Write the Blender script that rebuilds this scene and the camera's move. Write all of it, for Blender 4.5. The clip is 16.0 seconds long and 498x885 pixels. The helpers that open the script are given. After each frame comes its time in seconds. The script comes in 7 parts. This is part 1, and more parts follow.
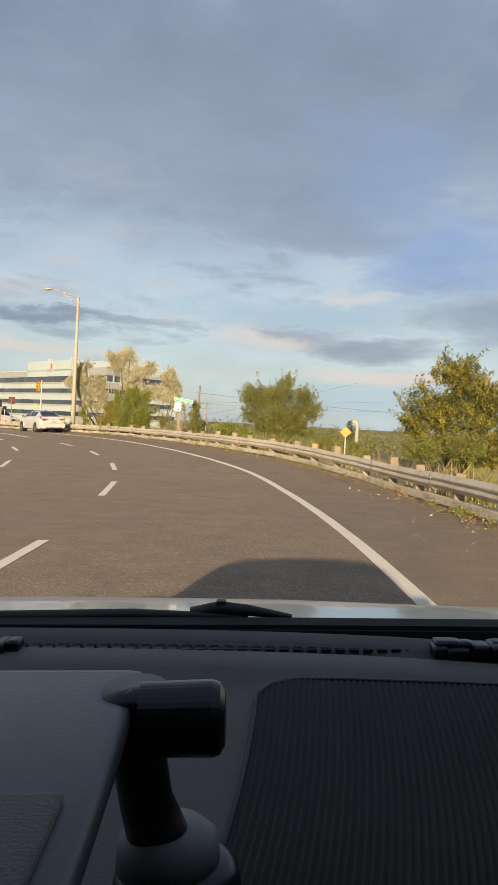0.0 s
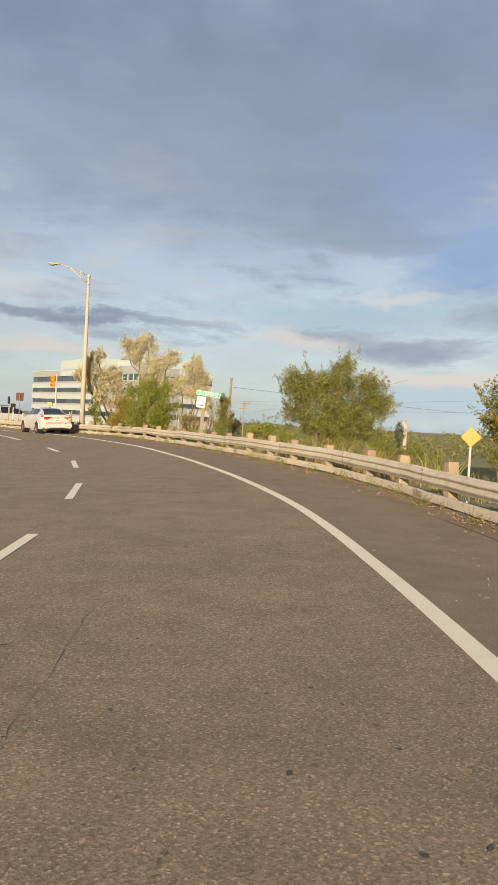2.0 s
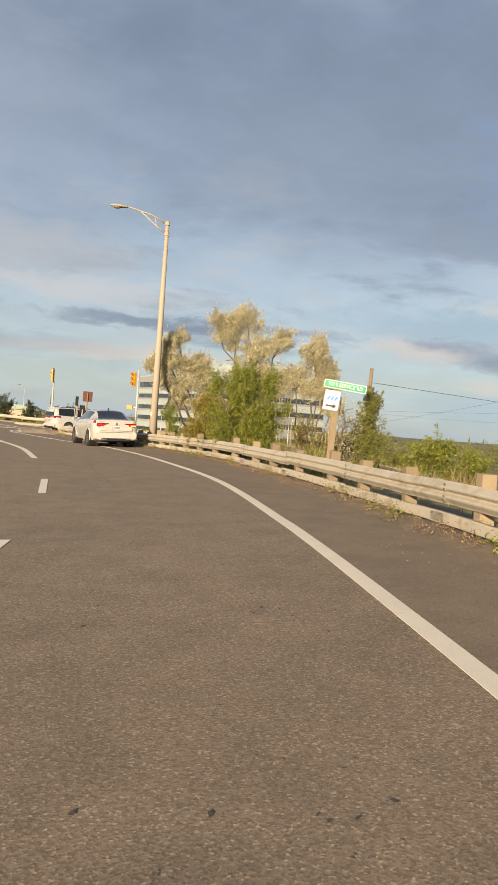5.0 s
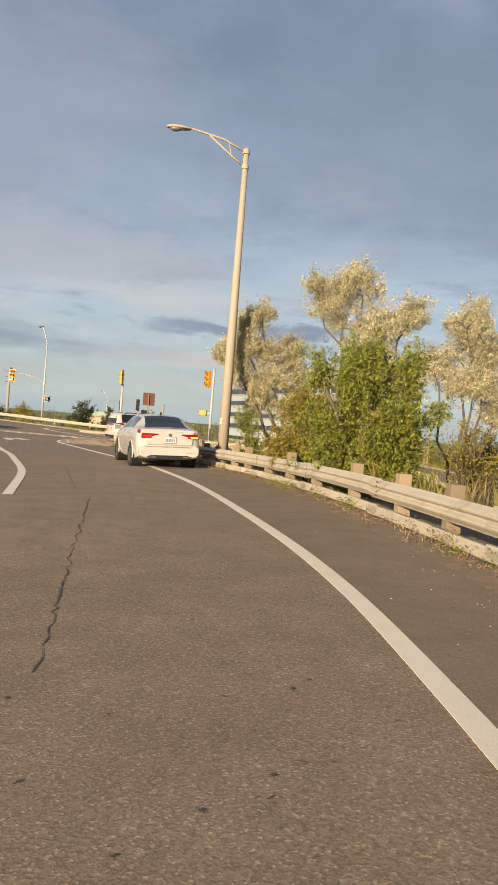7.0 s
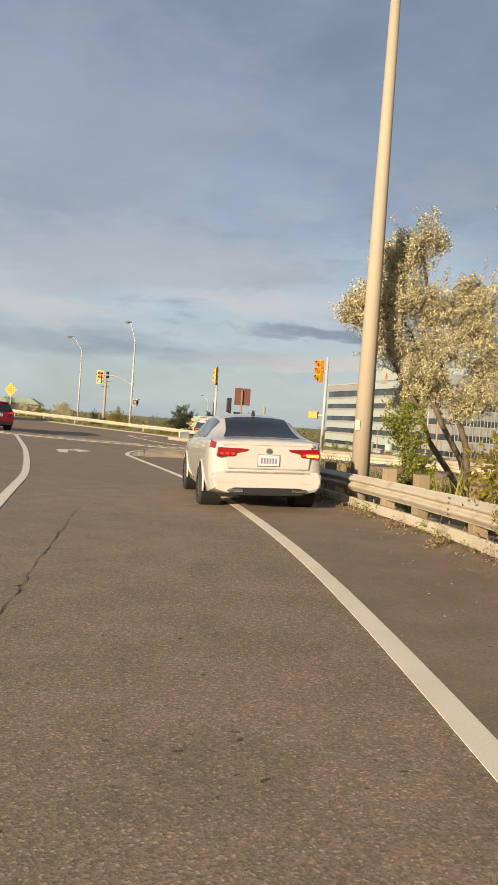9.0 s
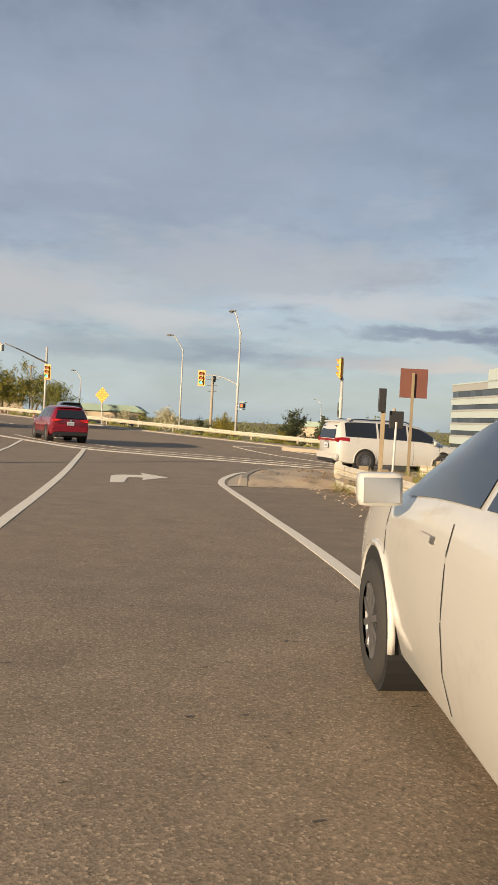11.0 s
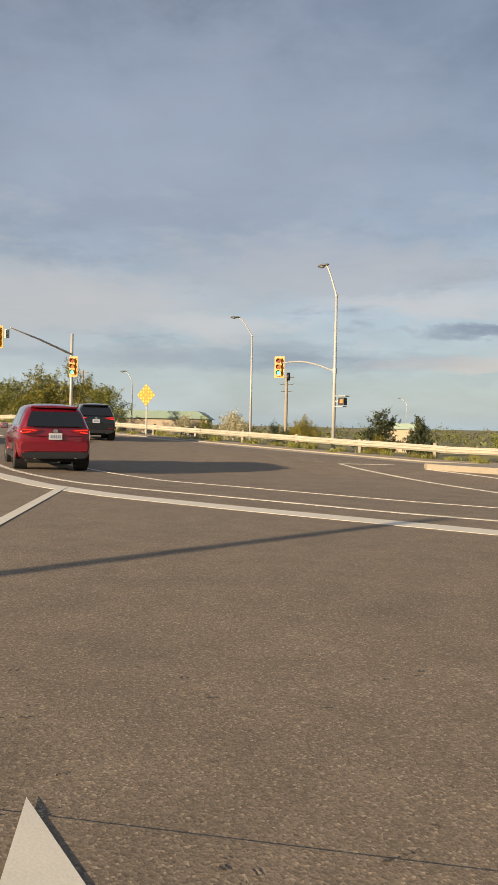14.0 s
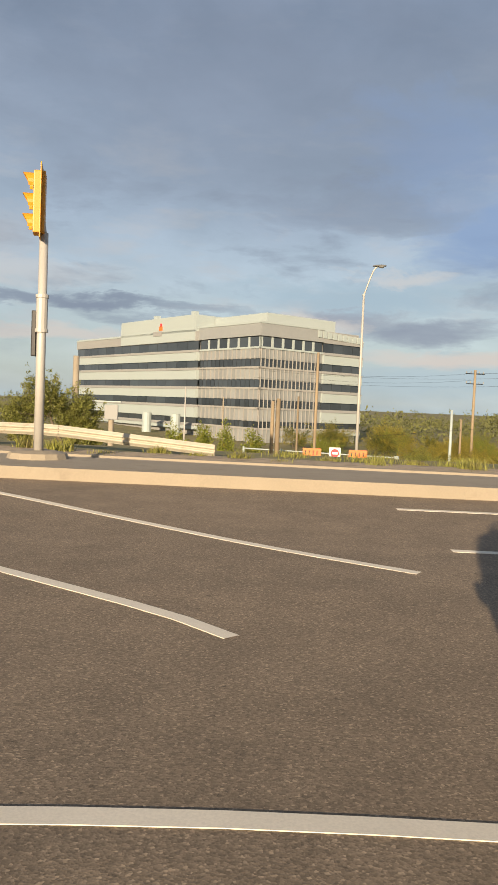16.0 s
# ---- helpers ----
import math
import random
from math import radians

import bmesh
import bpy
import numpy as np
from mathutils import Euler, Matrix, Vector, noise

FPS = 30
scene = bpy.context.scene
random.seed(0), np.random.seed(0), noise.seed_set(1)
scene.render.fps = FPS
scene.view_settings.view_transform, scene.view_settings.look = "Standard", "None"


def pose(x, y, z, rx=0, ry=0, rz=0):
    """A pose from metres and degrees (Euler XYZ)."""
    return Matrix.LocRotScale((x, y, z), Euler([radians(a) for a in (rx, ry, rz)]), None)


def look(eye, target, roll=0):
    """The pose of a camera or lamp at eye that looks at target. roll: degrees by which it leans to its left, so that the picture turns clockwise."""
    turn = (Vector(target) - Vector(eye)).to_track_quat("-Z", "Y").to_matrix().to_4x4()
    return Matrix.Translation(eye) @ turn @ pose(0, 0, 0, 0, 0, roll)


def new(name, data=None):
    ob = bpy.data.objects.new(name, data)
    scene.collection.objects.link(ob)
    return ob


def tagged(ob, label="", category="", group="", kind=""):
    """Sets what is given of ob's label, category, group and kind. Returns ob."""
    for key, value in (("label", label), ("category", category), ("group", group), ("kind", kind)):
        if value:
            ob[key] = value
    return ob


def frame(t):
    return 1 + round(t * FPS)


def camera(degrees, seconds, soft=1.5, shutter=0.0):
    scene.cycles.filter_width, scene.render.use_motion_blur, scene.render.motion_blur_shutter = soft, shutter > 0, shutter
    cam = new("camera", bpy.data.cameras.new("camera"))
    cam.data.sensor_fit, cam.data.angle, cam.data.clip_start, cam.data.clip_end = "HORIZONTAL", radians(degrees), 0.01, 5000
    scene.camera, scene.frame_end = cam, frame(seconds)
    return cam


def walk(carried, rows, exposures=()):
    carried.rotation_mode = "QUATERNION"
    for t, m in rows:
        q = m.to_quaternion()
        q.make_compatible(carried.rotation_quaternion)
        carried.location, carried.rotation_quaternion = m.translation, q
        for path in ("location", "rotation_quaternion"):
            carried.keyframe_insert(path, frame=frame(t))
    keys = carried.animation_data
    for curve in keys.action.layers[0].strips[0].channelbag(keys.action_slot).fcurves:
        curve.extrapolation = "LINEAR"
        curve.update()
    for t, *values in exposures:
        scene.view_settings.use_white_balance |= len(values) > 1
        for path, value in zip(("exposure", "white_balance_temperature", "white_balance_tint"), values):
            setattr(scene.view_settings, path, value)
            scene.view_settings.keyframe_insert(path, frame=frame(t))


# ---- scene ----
cam = camera(36.6, 16.0, soft=1.5)
PATH = [
    (0, (0.000, 0.000, 1.486), (0.000, 9.997, 1.225), 2.88),
    (0.5, (0.010, 1.909, 1.461), (-0.083, 11.905, 1.200), 2.87),
    (1, (0.010, 3.928, 1.444), (-0.194, 13.923, 1.193), 2.90),
    (1.5, (-0.034, 6.110, 1.427), (-0.374, 16.101, 1.173), 2.96),
    (2, (-0.153, 8.512, 1.417), (-0.666, 18.495, 1.145), 3.07),
    (2.5, (-0.342, 10.874, 1.390), (-1.068, 20.843, 1.111), 3.26),
    (3, (-0.600, 13.135, 1.365), (-1.563, 23.085, 1.089), 3.30),
    (3.5, (-0.909, 15.460, 1.365), (-2.128, 25.382, 1.098), 3.19),
    (4, (-1.286, 17.675, 1.380), (-2.740, 27.565, 1.124), 3.46),
    (6.5, (-4.099, 29.192, 1.474), (-6.868, 38.799, 1.269), 4.78),
    (7, (-4.793, 31.269, 1.473), (-7.846, 40.789, 1.265), 4.65),
    (7.5, (-5.566, 33.338, 1.475), (-8.916, 42.758, 1.260), 4.52),
    (8, (-6.420, 35.439, 1.470), (-10.080, 44.742, 1.252), 4.43),
    (8.5, (-7.399, 37.564, 1.466), (-11.380, 46.735, 1.236), 4.43),
    (9, (-8.457, 39.691, 1.468), (-12.772, 48.709, 1.215), 4.12),
    (11.5, (-15.833, 50.830, 1.408), (-21.729, 58.902, 1.149), 2.58),
    (12, (-17.387, 52.723, 1.368), (-23.576, 60.574, 1.126), 2.11),
    (12.5, (-19.058, 54.598, 1.313), (-25.484, 62.256, 1.082), 1.80),
    (13, (-20.984, 56.699, 1.312), (-27.553, 64.236, 1.085), 1.44),
    (13.5, (-22.936, 58.964, 1.307), (-29.514, 66.493, 1.077), 1.13),
    (14, (-24.899, 61.450, 1.309), (-31.224, 69.192, 1.078), 1.18),
    (14.5, (-26.497, 63.812, 1.307), (-32.140, 72.064, 1.036), 1.36),
    (15, (-27.668, 66.405, 1.277), (-32.109, 75.359, 0.939), 1.49),
    (15.5, (-28.358, 69.231, 1.246), (-31.148, 78.825, 0.837), 1.41),
    (16, (-28.626, 72.696, 1.243), (-29.320, 82.659, 0.745), 2.33),
]
walk(cam, [(t, look(eye, target, roll)) for t, eye, target, roll in PATH], [(0, 1.65), (4, 1.6), (8.5, 1.52), (16, 1.52)])

# ---- light ----
SUN_EL, SUN_AZ = radians(12.5), (-0.13, -0.9915)
sun = new("sun", bpy.data.lights.new("sun", "SUN"))
sun.data.energy, sun.data.angle, sun.data.color = 2.7, radians(0.6), (1.0, 0.79, 0.54)
sun.matrix_world = look((SUN_AZ[0] * 50 * math.cos(SUN_EL), SUN_AZ[1] * 50 * math.cos(SUN_EL), 50 * math.sin(SUN_EL)), (0, 0, 0))


def build_world():
    w = bpy.data.worlds.new("evening_sky")
    scene.world = w
    w.use_nodes = True
    n, l = w.node_tree.nodes, w.node_tree.links
    n.clear()
    out, bg = n.new("ShaderNodeOutputWorld"), n.new("ShaderNodeBackground")
    sky = n.new("ShaderNodeTexSky")
    sky.sky_type, sky.sun_disc = "NISHITA", False
    sky.sun_elevation, sky.sun_rotation = SUN_EL, math.atan2(SUN_AZ[0], SUN_AZ[1])
    co = n.new("ShaderNodeTexCoord")
    sep = n.new("ShaderNodeSeparateXYZ")
    l.new(co.outputs["Generated"], sep.inputs[0])

    def math_node(op, a, b=None, c=None):
        m = n.new("ShaderNodeMath")
        m.operation = op
        for i, v in enumerate((a, b, c)):
            if v is None:
                continue
            if isinstance(v, (int, float)):
                m.inputs[i].default_value = v
            else:
                l.new(v, m.inputs[i])
        return m.outputs[0]

    def ramp(fac, stops):
        r = n.new("ShaderNodeValToRGB")
        e = r.color_ramp.elements
        while len(e) < len(stops):
            e.new(0.5)
        for k, (p, c) in zip(e, stops):
            k.position, k.color = p, (*c, 1)
        l.new(fac, r.inputs[0])
        return r.outputs[0]

    def mix(fac, a, b):
        m = n.new("ShaderNodeMix")
        m.data_type = "RGBA"
        if isinstance(fac, float):
            m.inputs["Factor"].default_value = fac
        else:
            l.new(fac, m.inputs["Factor"])
        for s, v in ((6, a), (7, b)):
            if isinstance(v, tuple):
                m.inputs[s].default_value = (*v, 1)
            else:
                l.new(v, m.inputs[s])
        return m.outputs[2]

    up = math_node("MAXIMUM", sep.outputs[2], 0.0)
    # bearing and height above the horizon, in degrees
    bearing = math_node("MULTIPLY", math_node("ARCTAN2", sep.outputs[0], sep.outputs[1]), 57.3)
    height = math_node("MULTIPLY", math_node("ARCSINE", sep.outputs[2]), 57.3)

    def noise_at(across, along, detail, rough, seed, bend=0.0):
        """Cloud noise, so many degrees across and so many high; flattened towards the horizon."""
        c = n.new("ShaderNodeCombineXYZ")
        l.new(math_node("MULTIPLY", bearing, 1 / across), c.inputs[0])
        l.new(math_node("DIVIDE", math_node("MULTIPLY", height, 1 / along), math_node("MULTIPLY_ADD", height, 0.008, 0.8)), c.inputs[1])
        c.inputs[2].default_value = seed
        t = n.new("ShaderNodeTexNoise")
        t.inputs["Scale"].default_value, t.inputs["Detail"].default_value = 1.0, detail
        t.inputs["Roughness"].default_value, t.inputs["Distortion"].default_value = rough, bend
        l.new(c.outputs[0], t.inputs["Vector"])
        return t

    sheet = ramp(up, [(0.0, (0.51, 0.64, 0.74)), (0.06, (0.515, 0.6, 0.685)), (0.13, (0.485, 0.545, 0.63)), (0.24, (0.37, 0.418, 0.51)), (0.42, (0.273, 0.31, 0.398)), (1.0, (0.245, 0.285, 0.37))])
    billow = noise_at(15, 7, 6, 0.5, 2.7, 0.3)
    fine_puff = noise_at(6.5, 3.0, 8, 0.58, 6.1, 0.3)
    wide = noise_at(45, 16, 3, 0.5, 9.2)
    tone = math_node("ADD", math_node("MULTIPLY_ADD", billow.outputs[0], 0.75, 0.62), math_node("MULTIPLY_ADD", fine_puff.outputs[0], 0.46, -0.23))
    tone = math_node("MULTIPLY", tone, math_node("MULTIPLY_ADD", wide.outputs[0], 0.5, 0.75))
    scaled = n.new("ShaderNodeVectorMath")
    scaled.operation = "SCALE"
    l.new(sheet, scaled.inputs[0]), l.new(math_node("MULTIPLY", tone, 2.62), scaled.inputs["Scale"])
    col = mix(0.85, sky.outputs[0], scaled.outputs[0])
    # small puffs and their grey undersides in a band above the horizon
    puff = noise_at(8, 2.3, 9, 0.57, 1.3, 0.2)
    band = ramp(up, [(0.04, (0, 0, 0)), (0.1, (1, 1, 1)), (0.24, (0.8, 0.8, 0.8)), (0.36, (0.15, 0.15, 0.15))])
    col = mix(math_node("MULTIPLY", band, ramp(puff.outputs[0], [(0.52, (0, 0, 0)), (0.68, (0.6, 0.6, 0.6))])), col, (1.85, 1.88, 1.95))
    col = mix(math_node("MULTIPLY", band, ramp(puff.outputs[0], [(0.33, (0.55, 0.55, 0.55)), (0.46, (0, 0, 0))])), col, (0.86, 1.02, 1.3))
    # ragged edges for the clouds and gaps
    warp = noise_at(7, 2.6, 8, 0.62, 4.4, 0.3)
    wsep = n.new("ShaderNodeSeparateColor")
    l.new(warp.outputs["Color"], wsep.inputs[0])
    bent_b = math_node("ADD", bearing, math_node("MULTIPLY_ADD", wsep.outputs[0], 14.0, -7.0))
    bent_h = math_node("ADD", height, math_node("MULTIPLY", math_node("ADD", wsep.outputs[1], -0.5), math_node("MULTIPLY_ADD", height, 0.34, 1.6)))

    def cloud(at, size, colour, strength, soft=0.8):
        d = math_node("ADD", math_node("POWER", math_node("ABSOLUTE", math_node("MULTIPLY_ADD", bent_b, 1 / size[0], -at[0] / size[0])), 2.0), math_node("POWER", math_node("ABSOLUTE", math_node("MULTIPLY_ADD", bent_h, 1 / size[1], -at[1] / size[1])), 2.0))
        m = ramp(d, [(max(0.0, 0.9 - soft), (strength,) * 3), (1.0, (0, 0, 0))])
        return mix(m, col, colour)

    BLUE, PALE_BLUE, DARK, WHITE, CREAM = (0.9, 1.3, 2.05), (1.35, 1.78, 2.1), (0.82, 0.98, 1.28), (2.15, 2.15, 2.15), (2.35, 2.15, 1.97)
    for at, size, colour, strength in (((9, 18.5), (8, 4.6), BLUE, 0.75), ((14, 12.5), (8, 3.4), BLUE, 0.8), ((4, 8.3), (12, 1.5), PALE_BLUE, 0.8), ((10, 2.2), (13, 1.8), PALE_BLUE, 0.6), ((4, 14.3), (8, 2.0), DARK, 0.45),
                                       ((7, 9.9), (4, 0.8), WHITE, 0.7), ((3.5, 6.9), (5.5, 0.8), (1.15, 1.25, 1.5), 0.75), ((9, 5.9), (7, 1.1), (1.0, 1.14, 1.42), 0.8), ((12, 4.0), (9, 0.8), CREAM, 0.9), ((0, 6.3), (7, 0.7), CREAM, 0.6), ((-33, 11.5), (15, 3.2), (1.7, 1.74, 1.84), 0.7), ((-24, 9.0), (13, 1.2), WHITE, 0.55),
                                       ((-17, 7.1), (13, 0.6), DARK, 0.8), ((-21, 4.8), (13, 0.7), CREAM, 0.75), ((-55, 9.0), (16, 3.4), (1.9, 1.9, 1.9), 0.7), ((-42, 7.5), (8, 1.4), WHITE, 0.6), ((-44, 15.5), (14, 1.8), DARK, 0.25), ((-40, 5.0), (22, 1.0), DARK, 0.35), ((18, 8.0), (6, 2.0), DARK, 0.6), ((-2, 20), (22, 9), (0.8, 0.93, 1.2), 0.4), ((-43, 20), (24, 10), (1.3, 1.5, 1.86), 0.55)):
        col = cloud(at, size, colour, strength)
    l.new(col, bg.inputs[0])
    bg.inputs[1].default_value = 0.1
    l.new(bg.outputs[0], out.inputs[0])


build_world()


# ---- materials ----
def mat(name, color, rough=0.7, metal=0.0, var=0.15, scale=3.0, fine=60.0, bump=0.1, coat=0.0, island=0.0, rand=0.0, emit=0.0, dark=None, spot=0.0, trans=0.0, grain=0.0):
    """A surface with broad stains, fine grain and a little relief, in world-sized units."""
    m = bpy.data.materials.new(name)
    m.use_nodes = True
    n, l = m.node_tree.nodes, m.node_tree.links
    b = n["Principled BSDF"]
    b.inputs["Roughness"].default_value, b.inputs["Metallic"].default_value = rough, metal
    b.inputs["Coat Weight"].default_value = coat
    b.inputs["Coat Roughness"].default_value = 0.06
    geo = n.new("ShaderNodeNewGeometry")
    big, small = n.new("ShaderNodeTexNoise"), n.new("ShaderNodeTexNoise")
    for t, s, d in ((big, scale, 5), (small, fine, 3)):
        t.inputs["Scale"].default_value, t.inputs["Detail"].default_value = s, d
        l.new(geo.outputs["Position"], t.inputs["Vector"])
    val = n.new("ShaderNodeMath")
    val.operation = "MULTIPLY_ADD"
    l.new(big.outputs[0], val.inputs[0])
    val.inputs[1].default_value, val.inputs[2].default_value = 2 * var, 1 - var
    v2 = n.new("ShaderNodeMath")
    v2.operation = "MULTIPLY_ADD"
    l.new(small.outputs[0], v2.inputs[0])
    v2.inputs[1].default_value, v2.inputs[2].default_value = 2 * (grain or 0.7 * var), 1 - (grain or 0.7 * var)
    v3 = n.new("ShaderNodeMath")
    v3.operation = "MULTIPLY"
    l.new(val.outputs[0], v3.inputs[0]), l.new(v2.outputs[0], v3.inputs[1])
    last = v3.outputs[0]
    for amount, sock in ((island, geo.outputs["Random Per Island"]), (rand, n.new("ShaderNodeObjectInfo").outputs["Random"])):
        if amount:
            a = n.new("ShaderNodeMath")
            a.operation = "MULTIPLY_ADD"
            l.new(sock, a.inputs[0])
            a.inputs[1].default_value, a.inputs[2].default_value = 2 * amount, 1 - amount
            c = n.new("ShaderNodeMath")
            c.operation = "MULTIPLY"
            l.new(last, c.inputs[0]), l.new(a.outputs[0], c.inputs[1])
            last = c.outputs[0]
    base = n.new("ShaderNodeMix")
    base.data_type = "RGBA"
    base.inputs[6].default_value = (*color, 1)
    base.inputs[7].default_value = (*(dark or color), 1)
    if dark:
        r = n.new("ShaderNodeValToRGB")
        r.color_ramp.elements[0].position, r.color_ramp.elements[1].position = 0.5 - spot, 0.72 - spot
        st = n.new("ShaderNodeTexNoise")
        st.inputs["Scale"].default_value, st.inputs["Detail"].default_value, st.inputs["Roughness"].default_value = scale * 2.3, 8, 0.65
        l.new(geo.outputs["Position"], st.inputs["Vector"])
        l.new(st.outputs[0], r.inputs[0]), l.new(r.outputs[0], base.inputs["Factor"])
    mul = n.new("ShaderNodeMix")
    mul.data_type, mul.blend_type = "RGBA", "MULTIPLY"
    mul.inputs["Factor"].default_value = 1
    l.new(base.outputs[2], mul.inputs[6]), l.new(last, mul.inputs[7])
    l.new(mul.outputs[2], b.inputs["Base Color"])
    if bump:
        bp = n.new("ShaderNodeBump")
        bp.inputs["Strength"].default_value, bp.inputs["Distance"].default_value = bump, 0.02
        l.new(small.outputs[0], bp.inputs["Height"]), l.new(bp.outputs[0], b.inputs["Normal"])
    if emit:
        l.new(mul.outputs[2], b.inputs["Emission Color"])
        b.inputs["Emission Strength"].default_value = emit
    if trans:
        tr, mx = n.new("ShaderNodeBsdfTranslucent"), n.new("ShaderNodeMixShader")
        l.new(mul.outputs[2], tr.inputs[0])
        mx.inputs[0].default_value = trans
        l.new(b.outputs[0], mx.inputs[1]), l.new(tr.outputs[0], mx.inputs[2])
        l.new(mx.outputs[0], n["Material Output"].inputs[0])
    return m


def asphalt(name, color, worn, stones, relief):
    """Bound aggregate: single stones lighter or darker, dark pits, worn and stained areas."""
    m = mat(name, color, 0.92, var=0.1, scale=0.35, fine=150, bump=0.0, dark=worn, grain=0.25)
    n, l = m.node_tree.nodes, m.node_tree.links
    b = n["Principled BSDF"]
    old = b.inputs["Base Color"].links[0].from_socket
    geo = n.new("ShaderNodeNewGeometry")
    stone, wear, pit = n.new("ShaderNodeTexVoronoi"), n.new("ShaderNodeTexNoise"), n.new("ShaderNodeTexNoise")
    stone.inputs["Scale"].default_value = 95
    wear.inputs["Scale"].default_value, wear.inputs["Detail"].default_value = 2.2, 6
    pit.inputs["Scale"].default_value, pit.inputs["Detail"].default_value, pit.inputs["Roughness"].default_value = 14, 4, 0.7
    for t in (stone, wear, pit):
        l.new(geo.outputs["Position"], t.inputs["Vector"])
    sep = n.new("ShaderNodeSeparateColor")
    l.new(stone.outputs["Color"], sep.inputs[0])
    ramps = []
    for sock, stops in ((sep.outputs[0], ((0.0, 1 - 0.62 * stones), (0.55, 1.0), (0.9, 1 + 0.35 * stones), (1.0, 1 + 1.5 * stones))), (pit.outputs[0], ((0.29, 0.55), (0.37, 1.0))), (wear.outputs[0], ((0.3, 0.87), (0.7, 1.1)))):
        mp = n.new("ShaderNodeValToRGB")
        e = mp.color_ramp.elements
        while len(e) < len(stops):
            e.new(0.5)
        for k, (p, v) in zip(e, stops):
            k.position, k.color = p, (v / 3, v / 3, v / 3, 1)
        l.new(sock, mp.inputs[0])
        g = n.new("ShaderNodeMath")
        g.operation = "MULTIPLY"
        l.new(mp.outputs[0], g.inputs[0])
        g.inputs[1].default_value = 3.0
        ramps.append(g.outputs[0])
    last = old
    for r in ramps:
        mul = n.new("ShaderNodeMix")
        mul.data_type, mul.blend_type = "RGBA", "MULTIPLY"
        mul.inputs["Factor"].default_value = 1
        l.new(last, mul.inputs[6]), l.new(r, mul.inputs[7])
        last = mul.outputs[2]
    l.new(last, b.inputs["Base Color"])
    bp = n.new("ShaderNodeBump")
    bp.inputs["Strength"].default_value, bp.inputs["Distance"].default_value = relief, 0.008
    l.new(stone.outputs["Distance"], bp.inputs["Height"]), l.new(bp.outputs[0], b.inputs["Normal"])
    return m


ASPHALT = asphalt("asphalt", (0.248, 0.188, 0.127), (0.215, 0.165, 0.113), 0.55, 0.12)
SHOULDER = asphalt("old_asphalt", (0.214, 0.163, 0.112), (0.232, 0.178, 0.122), 0.22, 0.05)
CRACK = mat("crack_filler", (0.08, 0.067, 0.053), 0.8, var=0.2, bump=0.2)
PAINT = mat("road_paint", (0.78, 0.71, 0.58), 0.8, var=0.1, scale=3.0, fine=90, bump=0.03, dark=(0.55, 0.49, 0.4), spot=-0.12, grain=0.15)
GROUND = mat("dry_grass", (0.24, 0.2, 0.09), 0.95, var=0.3, scale=0.2, fine=6, bump=0.5, dark=(0.15, 0.16, 0.06), spot=0.05)
DIRT = mat("bare_dirt", (0.42, 0.33, 0.23), 0.95, var=0.25, scale=1.2, fine=25, bump=0.6, dark=(0.2, 0.16, 0.115))
VERGE = mat("leafy_verge_dirt", (0.19, 0.145, 0.1), 0.95, var=0.25, scale=1.6, fine=40, bump=0.6, dark=(0.29, 0.22, 0.15))
GUTTER = mat("pale_gutter_concrete", (0.44, 0.37, 0.28), 0.9, var=0.15, scale=1.0, fine=40, bump=0.2, dark=(0.34, 0.28, 0.2), spot=-0.04)
CONCRETE = mat("concrete", (0.33, 0.28, 0.21), 0.9, var=0.15, scale=1.0, fine=40, bump=0.3, dark=(0.24, 0.2, 0.15), spot=-0.06)
GALV = mat("weathered_rail_steel", (0.5, 0.455, 0.365), 0.6, 0.1, var=0.16, scale=1.2, fine=35, bump=0.08, dark=(0.33, 0.26, 0.18), spot=-0.01)
RUBRAIL = mat("pale_channel_steel", (0.5, 0.455, 0.36), 0.65, 0.1, var=0.2, scale=2.0, fine=35, bump=0.15, dark=(0.3, 0.22, 0.14), spot=-0.06)
BOLT = mat("rusty_bolt_steel", (0.16, 0.125, 0.09), 0.75, 0.3, var=0.2, scale=20, bump=0.1)
POSTWOOD = mat("grey_post_timber", (0.275, 0.212, 0.135), 0.9, var=0.25, scale=3, fine=50, bump=0.4, rand=0.2)
LAMPSTEEL = mat("cream_pole_paint", (0.4, 0.34, 0.26), 0.8, 0.0, var=0.08, scale=1.5, fine=30, bump=0.04)
GREYSTEEL = mat("galvanised_pole", (0.46, 0.44, 0.4), 0.5, 0.1, var=0.1, scale=2, fine=30, bump=0.04)
LAMPDARK = mat("grey_lamp_housing", (0.13, 0.13, 0.125), 0.6, var=0.1, scale=4, bump=0.03)
SIGNAL = mat("signal_yellow", (0.6, 0.27, 0.012), 0.45, var=0.06, scale=3, bump=0.02)
BLACK = mat("black_plastic", (0.012, 0.012, 0.013), 0.5, var=0.1, bump=0.03)
LENS_RED = mat("dim_red_lens", (0.2, 0.012, 0.008), 0.6, bump=0)
LENS_AMBER = mat("dim_amber_lens", (0.24, 0.065, 0.006), 0.6, bump=0)
LENS_GREEN = mat("lit_green_lens", (0.03, 0.75, 0.5), 0.5, bump=0, emit=0.75)
LENS_DARK = mat("dark_lens", (0.03, 0.05, 0.045), 0.3, bump=0)
WHITEWALL = mat("white_wall_panel", (0.38, 0.43, 0.42), 0.55, var=0.06, scale=0.15, fine=5, bump=0.03)
